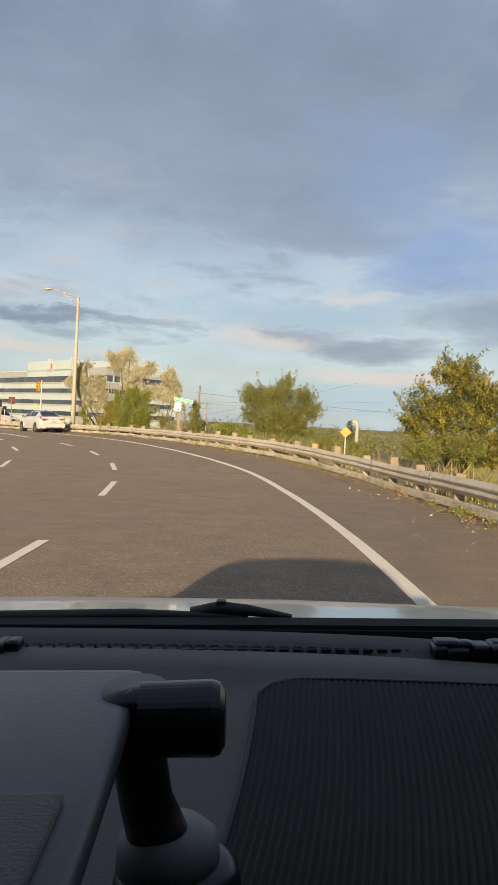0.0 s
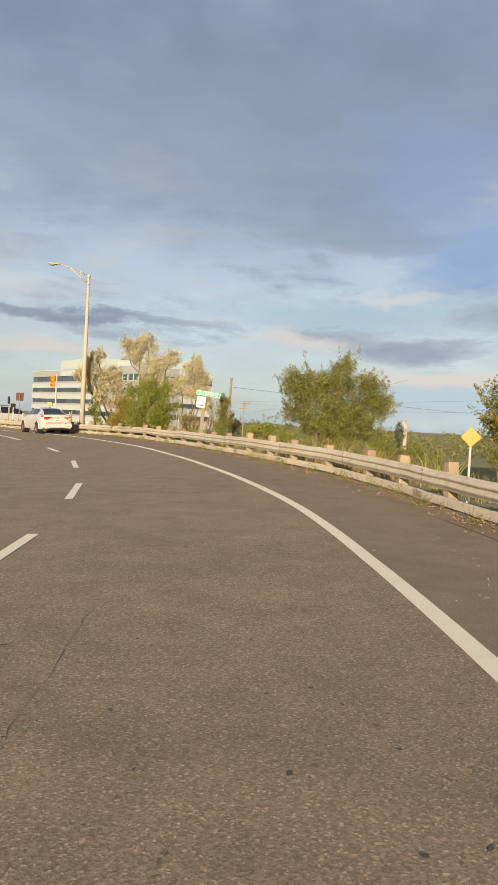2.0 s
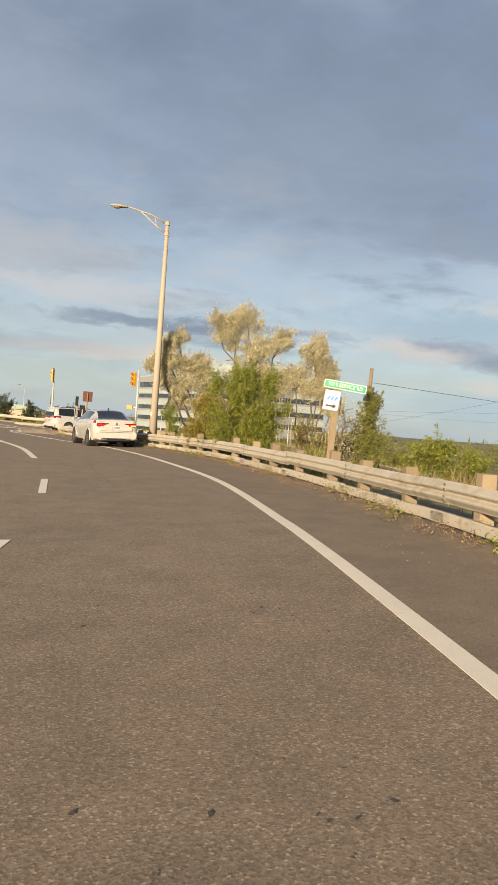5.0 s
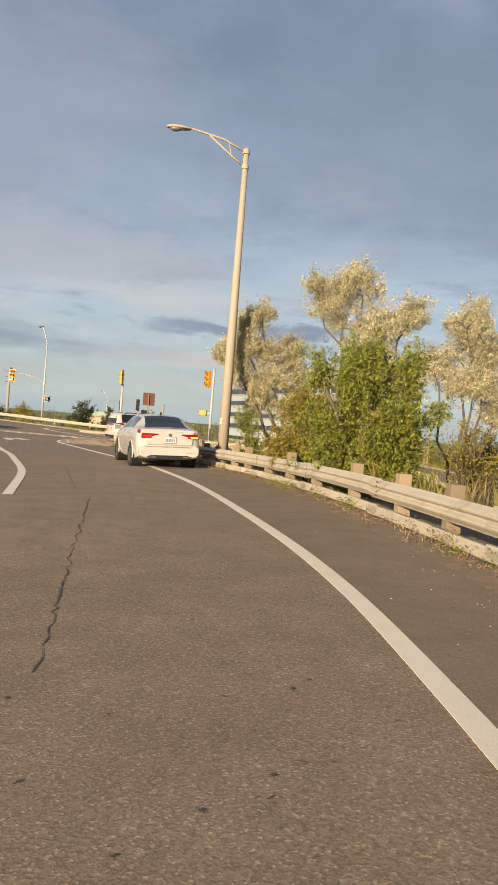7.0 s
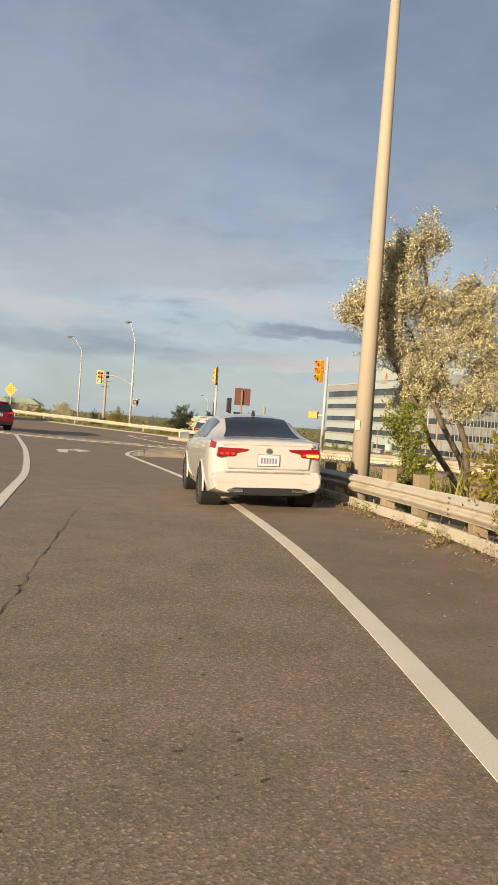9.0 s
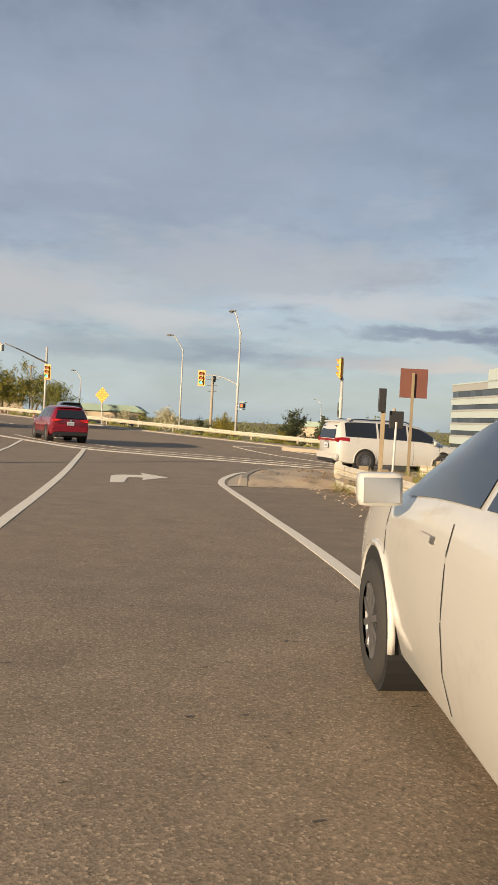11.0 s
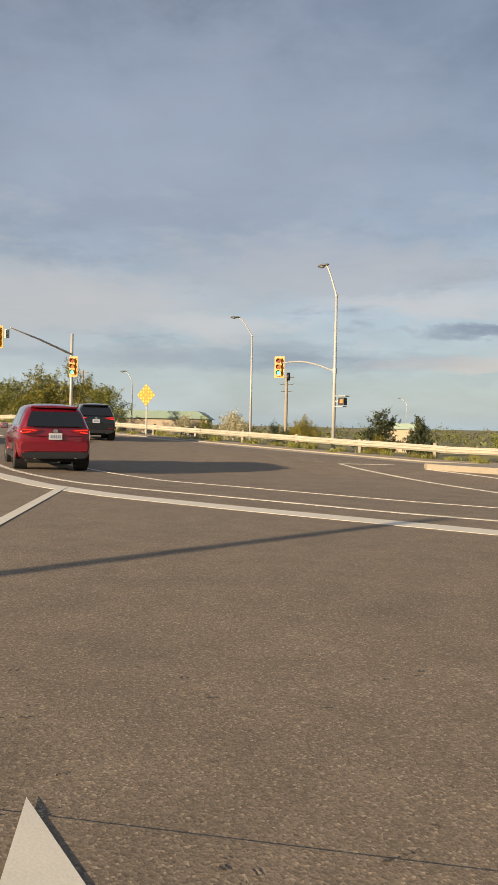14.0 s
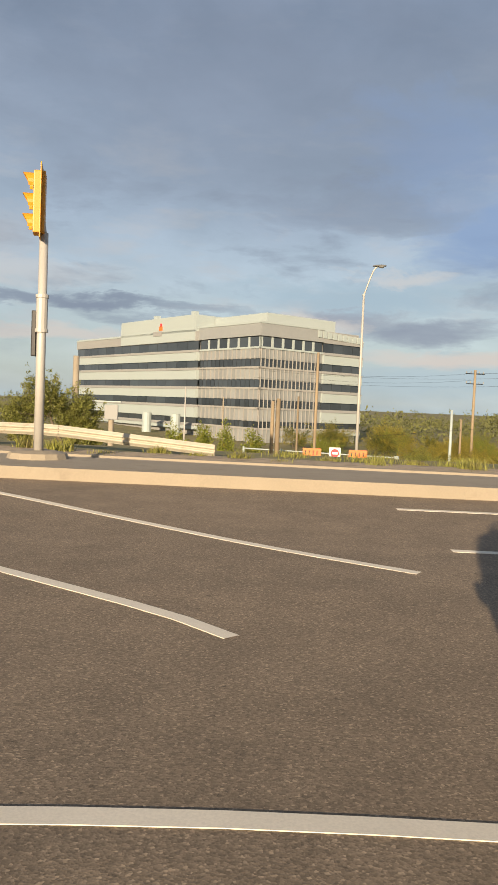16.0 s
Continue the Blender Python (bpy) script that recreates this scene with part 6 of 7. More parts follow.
def wheel(parent, x, y, r, width, side):
    bm = bmesh.new()
    prof = [(r * 0.62, -0.5), (r * 0.9, -0.52), (r * 0.98, -0.4), (r, -0.2), (r, 0.2), (r * 0.98, 0.4), (r * 0.9, 0.52), (r * 0.62, 0.5)]
    seg = 28
    rings = [[bm.verts.new((u * width, rad * math.cos(2 * math.pi * k / seg), rad * math.sin(2 * math.pi * k / seg))) for k in range(seg)] for rad, u in prof]
    for a, b in zip(rings, rings[1:]):
        for k in range(seg):
            bm.faces.new((a[k], a[(k + 1) % seg], b[(k + 1) % seg], b[k]))
    bmesh.ops.recalc_face_normals(bm, faces=bm.faces[:])
    t = part("wheel", bm, TYRE, parent, smooth=True)
    t.location = (x, y, r)
    bm = tube([(side * width * 0.2, 0, 0), (side * width * 0.3, 0, 0)], r * 0.63, 24)
    part("rim_well", bm, CAR_TRIM, t)
    bm = bmesh.new()
    for k in range(10):
        add_box(bm, (side * width * 0.4, 0, r * 0.34), (0.03, r * 0.11, r * 0.58), Matrix.Rotation(2 * math.pi * k / 10, 4, "X"))
    part("rim", bm, ALLOY, t)
    part("hub", tube([(side * width * 0.3, 0, 0), (side * width * 0.47, 0, 0)], [r * 0.16, r * 0.12], 14), ALLOY, t)
    bm = tube([(side * width * 0.36, r * 0.6 * math.cos(a), r * 0.6 * math.sin(a)) for a in [2 * math.pi * k / 24 for k in range(25)]], 0.018, 6, False)
    part("rim_lip", bm, ALLOY, t)


def car(name, label, spec, m, colour, wheels, glass, lamps, extras, mirror_y, r=0.33, tyre_w=0.21, category="car", opening=None):
    t = thing(name, label, category, m)
    fine, section = car_body(spec)
    k = 13
    verts, faces = [], []
    for i in range(len(fine)):
        s = section(i)
        verts += [(x, fine[i], z) for x, z in s] + [(-x, fine[i], z) for x, z in s[1:-1][::-1]]
    n = 2 * k - 2
    for i in range(len(fine) - 1):
        for j in range(n):
            if opening and opening[0] < fine[i] < opening[1] and min(j, n - 1 - j) >= 9:
                continue
            faces.append((i * n + j, i * n + (j + 1) % n, (i + 1) * n + (j + 1) % n, (i + 1) * n + j))
    faces += [tuple(range(n))[::-1], tuple(range((len(fine) - 1) * n, len(fine) * n))]
    me = raw("body", verts, faces, colour, True)
    bm = bmesh.new()
    bm.from_mesh(me)
    bmesh.ops.recalc_face_normals(bm, faces=bm.faces[:])
    for e in bm.edges:
        if len(e.link_faces) == 2 and e.calc_face_angle(0) > 0.7:
            e.smooth = False
    bm.to_mesh(me)
    bm.free()
    part("body", me, None, t)
    for nm, y0, y1, s0, s1, both in glass:
        for side in ((1, -1) if both else (1,)):
            v, f = patch(fine, section, y0, y1, s0, s1, side=side, nv=8 if both else 16)
            part(nm, raw(nm, v, f, CAR_GLASS, True), None, t)
    for wy in wheels:
        for side in (1, -1):
            half = np.interp(wy, [q[0] for q in spec], [q[1] for q in spec])
            wheel(t, side * (half - tyre_w * 0.5 + 0.028), wy, r, tyre_w, side)
            # solid black disc, a little proud, imitates the shaded hollow of the wheel well
            arch = part("dark_well_disc", tube([(side * (half - 0.3), wy, r + 0.02), (side * (half + 0.004), wy, r + 0.02)], r * 1.16, 28), UNDER, t)
            # painted lip over the arch
            bm = tube([(side * (half - 0.005), wy + r * 1.2 * math.cos(a), r + 0.02 + r * 1.2 * math.sin(a)) for a in [math.radians(d) for d in range(-12, 193, 12)]], 0.02, 6)
            part("arch_lip", bm, colour, t, smooth=True)
    part("underbody", box((0, 0, 0.27), (spec[len(spec) // 2][1] * 1.5, (spec[-1][0] - spec[0][0]) * 0.9, 0.12), 0.03), UNDER, t)
    for side in (1, -1):
        half = np.interp(mirror_y, [q[0] for q in spec], [q[1] for q in spec])
        zs = np.interp(mirror_y, [q[0] for q in spec], [q[3] for q in spec])
        mr = part("door_mirror", box((side * (half + 0.1), mirror_y, zs + 0.08), (0.2, 0.12, 0.15), 0.04), colour, t, smooth=True)
        part("mirror_glass", box((side * (half + 0.1), mirror_y - 0.062, zs + 0.08), (0.16, 0.006, 0.11), 0.0), CHROME, mr)
    for fn in (lamps, extras):
        fn(t, fine, section)
    return t


def plate(t, y, z, w=0.32, h=0.16):
    p = part("licence_plate", box((0, y, z), (w, 0.012, h), 0.004), PLATE, t, "white plate with plain bars")
    part("plate_frame", box((0, y + 0.006, z), (w + 0.016, 0.012, h + 0.016), 0.004), ALLOY, p)
    for k in range(6):
        part("bar", box((-w * 0.34 + w * 0.136 * k, y - 0.008, z - 0.005), (w * 0.085, 0.004, h * 0.5), 0.0), PLATE_INK, p)


def seams(t, fine, section, ys, s0=2.2, s1=6.0):
    for yy in ys:
        for side in (1, -1):
            v, f = patch(fine, section, yy - 0.006, yy + 0.006, s0, s1, 0.002, 2, 10, side)
            part("door_seam", raw("door_seam", v, f, UNDER, False), None, t)


def handles(t, fine, section, ys, colour):
    for yy in ys:
        for side in (1, -1):
            v, f = patch(fine, section, yy - 0.1, yy + 0.1, 5.2, 5.45, 0.03, 4, 3, side)
            part("door_handle", raw("door_handle", v, f, colour, True), None, t)


SEDAN = [(-2.33, 0.66, 0.42, 0.98, 1.0, 0.56), (-2.28, 0.8, 0.34, 1.03, 1.06, 0.66), (-2.1, 0.875, 0.27, 1.06, 1.09, 0.7), (-1.85, 0.895, 0.22, 1.06, 1.1, 0.7), (-1.55, 0.9, 0.2, 1.05, 1.2, 0.62), (-1.0, 0.9, 0.2, 1.02, 1.41, 0.57),
         (-0.4, 0.9, 0.2, 1.0, 1.455, 0.58), (0.3, 0.9, 0.2, 0.98, 1.43, 0.58), (0.8, 0.9, 0.2, 0.97, 1.28, 0.62), (1.25, 0.9, 0.2, 0.95, 1.03, 0.7), (1.7, 0.89, 0.2, 0.88, 0.93, 0.7), (2.1, 0.82, 0.22, 0.78, 0.82, 0.6), (2.33, 0.6, 0.3, 0.62, 0.66, 0.45)]


def wedge(side, pts, y0, y1):
    """A lamp wrapped round the corner: outline of (x, z) pairs between two depths."""
    bm = prism([(side * x, z) for x, z in pts], y1 - y0, 0.006)
    bmesh.ops.translate(bm, vec=(0, y0, 0), verts=bm.verts[:])
    return bm


def sedan_lamps(t, fine, section):
    for side in (1, -1):
        v, f = patch(fine, section, -2.27, -2.1, 5.2, 6.0, 0.004, 8, 5, side)
        part("tail_lamp", raw("tail_lamp", v, f, TAIL, True), None, t)
        part("tail_lamp", wedge(side, [(0.76, 0.97), (0.3, 0.955), (0.32, 0.925), (0.48, 0.89), (0.5, 0.84), (0.78, 0.83)], -2.386, -2.26), TAIL, t)
        for k in range(3):
            part("lamp_strip", wedge(side, [(0.74 - 0.085 * k, 0.9), (0.68 - 0.085 * k, 0.9), (0.67 - 0.085 * k, 0.865), (0.73 - 0.085 * k, 0.865)], -2.392, -2.36), TAIL_LIT, t)
        part("reflector", wedge(side, [(0.76, 0.47), (0.47, 0.455), (0.47, 0.43), (0.76, 0.44)], -2.36, -2.25), TAIL, t)
    part("indicator", wedge(1, [(0.76, 0.895), (0.56, 0.895), (0.58, 0.85), (0.76, 0.845)], -2.398, -2.36), INDICATOR, t, "lit amber turn signal")


def sedan_extras(t, fine, section):
    part("bumper", prism([(-0.8, 0.62), (0.8, 0.62), (0.84, 0.5), (0.8, 0.36), (0.6, 0.3), (-0.6, 0.3), (-0.8, 0.36), (-0.84, 0.5)], 0.14, 0.03), CAR_WHITE, t, smooth=False).location = (0, -2.36, 0)
    part("diffuser", prism([(-0.62, 0.34), (-0.5, 0.38), (0.5, 0.38), (0.62, 0.34), (0.52, 0.27), (-0.52, 0.27)], 0.12, 0.01), CAR_TRIM, t).location = (0, -2.385, 0)
    for s in (1, -1):
        part("exhaust_trim", box((s * 0.48, -2.385, 0.34), (0.22, 0.03, 0.05), 0.012), CHROME, t)
    part("boot_lid", prism([(-0.66, 1.0), (0.66, 1.0), (0.62, 0.66), (-0.62, 0.66)], 0.05, 0.012), CAR_WHITE, t).location = (0, -2.37, 0)
    part("boot_lip", prism([(-0.68, 1.05), (0.68, 1.05), (0.7, 1.0), (-0.7, 1.0)], 0.12, 0.014), CAR_WHITE, t).location = (0, -2.36, 0)
    part("badge", tube([(0, -2.375, 0.93), (0, -2.39, 0.93)], 0.042, 18), ALLOY, t)
    plate(t, -2.385, 0.79)
    part("aerial_fin", prism([(-0.02, 1.455), (0.02, 1.455), (0.004, 1.54), (-0.004, 1.54)], 0.16), CAR_TRIM, t).location = (0, -1.0, 0)
    seams(t, fine, section, (-0.95, 0.1, 1.12))
    handles(t, fine, section, (-0.7, 0.35), CAR_WHITE)
    part("head_rest", box((0.36, -0.75, 1.12), (0.24, 0.1, 0.16), 0.03), CAR_TRIM, t)


SEDAN_GLASS = [("rear_window", -1.8, -1.06, 9.9, 14.1, False), ("windscreen", 0.5, 1.2, 9.6, 14.4, False), ("side_window", -1.15, -0.12, 7.1, 8.9, True), ("side_window", -0.05, 0.95, 7.1, 8.9, True)]


def place(x, y, yaw, roll=0.0):
    return pose(x, y, road_at(x, y)[2], 0, roll, yaw)


car("sedan_car", "white four-door sedan with red tail lamps beside the guard rail", SEDAN, place(-14.35, 51.84, 35.5, -2.0), CAR_WHITE, (-1.36, 1.3), SEDAN_GLASS, sedan_lamps, sedan_extras, 0.75, 0.32)

VAN = [(-2.6, 0.78, 0.42, 1.12, 1.2, 0.72), (-2.55, 0.9, 0.34, 1.12, 1.5, 0.74), (-2.42, 0.97, 0.27, 1.12, 1.7, 0.74), (-2.2, 1.0, 0.23, 1.1, 1.77, 0.74), (-1.5, 1.01, 0.2, 1.08, 1.79, 0.74), (-0.3, 1.01, 0.2, 1.05, 1.78, 0.74), (0.6, 1.0, 0.2, 1.03, 1.68, 0.72), (1.2, 1.0, 0.2, 1.02, 1.36, 0.74), (1.65, 0.98, 0.2, 1.0, 1.06, 0.76), (2.1, 0.94, 0.22, 0.9, 0.95, 0.7), (2.45, 0.84, 0.26, 0.75, 0.8, 0.6), (2.6, 0.66, 0.34, 0.6, 0.64, 0.5)]


def van_lamps(t, fine, section):
    part("light_bar", prism([(-0.82, 1.1), (0.82, 1.1), (0.82, 1.06), (0.6, 1.03), (-0.6, 1.03), (-0.82, 1.06)], 0.06, 0.006), TAIL, t, "full-width red lamp bar").location = (0, -2.64, 0)
    for side in (1, -1):
        v, f = patch(fine, section, -2.56, -2.15, 5.5, 6.9, 0.008, 8, 5, side)
        part("tail_lamp", raw("tail_lamp", v, f, TAIL, True), None, t)
        part("tail_lamp", wedge(side, [(0.9, 1.16), (0.66, 1.12), (0.66, 1.04), (0.9, 1.0)], -2.62, -2.45), TAIL, t)


def van_extras(t, fine, section):
    part("tailgate_glass", prism([(-0.72, 1.12), (0.72, 1.12), (0.7, 1.3), (0.62, 1.6), (-0.62, 1.6), (-0.7, 1.3)], 0.03, 0.01), CAR_GLASS, t, "dark tailgate window").matrix_basis = pose(0, -2.985, 0.06, -17, 0, 0)
    part("bumper", prism([(-0.9, 0.6), (0.9, 0.6), (0.93, 0.45), (0.85, 0.34), (-0.85, 0.34), (-0.93, 0.45)], 0.14, 0.03), CAR_WHITE, t).location = (0, -2.66, 0)
    part("lower_trim", prism([(-0.8, 0.4), (0.8, 0.4), (0.72, 0.27), (-0.72, 0.27)], 0.12, 0.015), CAR_TRIM, t).location = (0, -2.68, 0)
    plate(t, -2.66, 0.86)
    part("badge_bar", box((0, -2.65, 1.0), (0.34, 0.02, 0.03), 0.005), CHROME, t)
    for s in (1, -1):
        part("roof_rail", tube([(s * 0.7, -2.1, 1.74), (s * 0.7, -1.9, 1.83), (s * 0.7, 0.1, 1.82), (s * 0.7, 0.3, 1.74)], 0.022, 8), CAR_TRIM, t)
    part("aerial_fin", prism([(-0.02, 1.79), (0.02, 1.79), (0.004, 1.87), (-0.004, 1.87)], 0.16), CAR_WHITE, t).location = (0, -1.9, 0)
    part("spoiler", box((0, -2.4, 1.73), (1.24, 0.26, 0.05), 0.02), CAR_WHITE, t)
    seams(t, fine, section, (-0.9, 0.35, 1.4))
    handles(t, fine, section, (-0.6, 0.1), CAR_WHITE)


VAN_GLASS = [("windscreen", 0.7, 1.6, 9.6, 14.4, False), ("side_window", -2.3, -1.1, 7.1, 9.0, True), ("side_window", -1.02, 0.1, 7.1, 9.0, True), ("side_window", 0.18, 1.2, 7.1, 8.9, True)]
car("minivan_car", "white minivan with a red light bar turning the corner", VAN, place(-25.5, 75.0, -40), CAR_WHITE, (-1.55, 1.55), VAN_GLASS, van_lamps, van_extras, 1.1, 0.36, 0.23)

SUV = [(-2.28, 0.72, 0.46, 1.0, 1.06, 0.62), (-2.22, 0.86, 0.38, 1.03, 1.3, 0.66), (-2.05, 0.91, 0.3, 1.06, 1.52, 0.66), (-1.8, 0.92, 0.26, 1.06, 1.62, 0.66), (-1.2, 0.92, 0.24, 1.05, 1.67, 0.66), (-0.3, 0.92, 0.24, 1.03, 1.68, 0.66), (0.4, 0.92, 0.24, 1.02, 1.6, 0.66), (0.85, 0.92, 0.24, 1.02, 1.4, 0.68), (1.3, 0.92, 0.24, 1.0, 1.08, 0.72), (1.75, 0.9, 0.25, 0.95, 1.0, 0.7), (2.1, 0.84, 0.28, 0.84, 0.88, 0.6), (2.28, 0.66, 0.36, 0.68, 0.72, 0.5)]


def suv_lamps(t, fine, section):
    for side in (1, -1):
        v, f = patch(fine, section, -2.24, -1.86, 5.2, 6.1, 0.008, 8, 5, side)
        part("tail_lamp", raw("tail_lamp", v, f, TAIL, True), None, t)
        lamp = part("tail_lamp", wedge(side, [(0.84, 1.07), (0.4, 1.035), (0.38, 1.0), (0.52, 0.945), (0.82, 0.915)], -2.34, -2.2), TAIL, t)
        part("lamp_strip", wedge(side, [(0.8, 1.045), (0.46, 1.02), (0.46, 1.0), (0.8, 1.015)], -2.348, -2.3), TAIL_LIT, lamp)
        part("lamp_strip", wedge(side, [(0.8, 0.965), (0.6, 0.98), (0.6, 0.96), (0.8, 0.935)], -2.348, -2.3), TAIL_LIT, lamp)
        part("reflector", wedge(side, [(0.78, 0.53), (0.52, 0.52), (0.52, 0.49), (0.78, 0.5)], -2.365, -2.25), TAIL, t)


def suv_extras(colour):
    def build(t, fine, section):
        part("tailgate_glass", prism([(-0.7, 1.08), (0.7, 1.08), (0.66, 1.28), (0.58, 1.5), (-0.58, 1.5), (-0.66, 1.28)], 0.03, 0.01), CAR_GLASS, t, "dark tailgate window").matrix_basis = pose(0, -2.87, 0.15, -27, 0, 0)
        part("bumper", prism([(-0.8, 0.72), (0.8, 0.72), (0.84, 0.58), (0.78, 0.46), (-0.78, 0.46), (-0.84, 0.58)], 0.14, 0.03), colour, t).location = (0, -2.34, 0)
        part("lower_trim", prism([(-0.84, 0.44), (-0.6, 0.47), (0.6, 0.47), (0.84, 0.44), (0.74, 0.3), (-0.74, 0.3)], 0.16, 0.02), CAR_TRIM, t).location = (0, -2.375, 0)
        part("tailgate_crease", prism([(-0.7, 0.9), (0.7, 0.9), (0.66, 0.87), (-0.66, 0.87)], 0.05, 0.008), colour, t).location = (0, -2.335, 0)
        plate(t, -2.33, 0.86)
        part("badge", tube([(0, -2.31, 0.99), (0, -2.33, 0.99)], 0.06, 16), CHROME, t)
        part("spoiler", box((0, -1.98, 1.6), (1.16, 0.3, 0.05), 0.02), colour, t)
        for s in (1, -1):
            part("exhaust", tube([(s * 0.5, -2.36, 0.34), (s * 0.5, -2.2, 0.34)], 0.045, 12), CHROME, t)
            part("sill_trim", box((s * 0.9, 0, 0.36), (0.05, 2.0, 0.16), 0.02), CAR_TRIM, t)
        seams(t, fine, section, (-0.9, 0.15, 1.15))
        handles(t, fine, section, (-0.6, 0.4), colour)
    return build


SUV_GLASS = [("windscreen", 0.5, 1.24, 9.6, 14.4, False), ("side_window", -1.75, -1.05, 7.1, 8.9, True), ("side_window", -0.98, -0.05, 7.1, 8.9, True), ("side_window", 0.02, 0.98, 7.1, 8.8, True)]
car("suv_car", "bright red compact sport utility car crossing the junction", SUV, place(-42.6, 74.1, 61), CAR_RED, (-1.4, 1.35), SUV_GLASS, suv_lamps, suv_extras(CAR_RED), 0.8, 0.36, 0.23)
car("suv_car", "black sport utility car beyond the junction", SUV, place(-54.3, 85.2, 56), CAR_BLACK, (-1.4, 1.35), SUV_GLASS, suv_lamps, suv_extras(CAR_BLACK), 0.8, 0.36, 0.23)


# ---- the car that carries the camera, as it stands at the start ----
OWN_CAR = [(*row[:5], row[5] + 0.08) for row in SUV[:7]] + [(0.85, 0.92, 0.24, 1.0, 1.36, 0.76), (1.3, 0.95, 0.24, 0.965, 0.992, 0.84), (1.48, 0.95, 0.24, 0.945, 0.97, 0.86), (1.65, 0.95, 0.245, 0.925, 0.951, 0.86), (1.85, 0.92, 0.26, 0.87, 0.897, 0.8), (2.1, 0.84, 0.28, 0.8, 0.82, 0.6), (2.28, 0.66, 0.36, 0.66, 0.7, 0.5)]
CAR_SILVER = paint("silver_car_paint", (0.48, 0.53, 0.6), 0.55, 0.34)
DASH = mat("charcoal_dash_plastic", (0.125, 0.116, 0.104), 0.62, var=0.12, scale=6, fine=420, bump=0.25)
DASH_DARK = mat("ribbed_dash_fabric", (0.042, 0.04, 0.036), 0.9, var=0.12, scale=12, fine=500, bump=0.2)
MOUNT_GREY = mat("grey_mount_plastic", (0.1, 0.104, 0.112), 0.42, var=0.1, scale=9, fine=200, bump=0.04)
MOUNT_RING = mat("pale_grey_rubber", (0.2, 0.2, 0.2), 0.6, var=0.12, scale=12, bump=0.05)
GLOSS_BLACK = mat("gloss_black_plastic", (0.008, 0.008, 0.009), 0.3, var=0.1, scale=15, bump=0.02)
# length and height of the dash's top, from the cabin to the glass
DASH_LINE = [(0.5, 0.6), (0.52, 0.8), (0.56, 0.86), (0.7, 0.905), (0.836, 0.938), (0.98, 0.968), (1.08, 0.989), (1.12, 0.996), (1.135, 1.006), (1.15, 1.009), (1.178, 1.013), (1.182, 1.0), (1.205, 1.003), (1.21, 1.016), (1.235, 1.022)]


def dash_z(y):
    return float(np.interp(y, [a for a, _ in DASH_LINE], [b for _, b in DASH_LINE]))


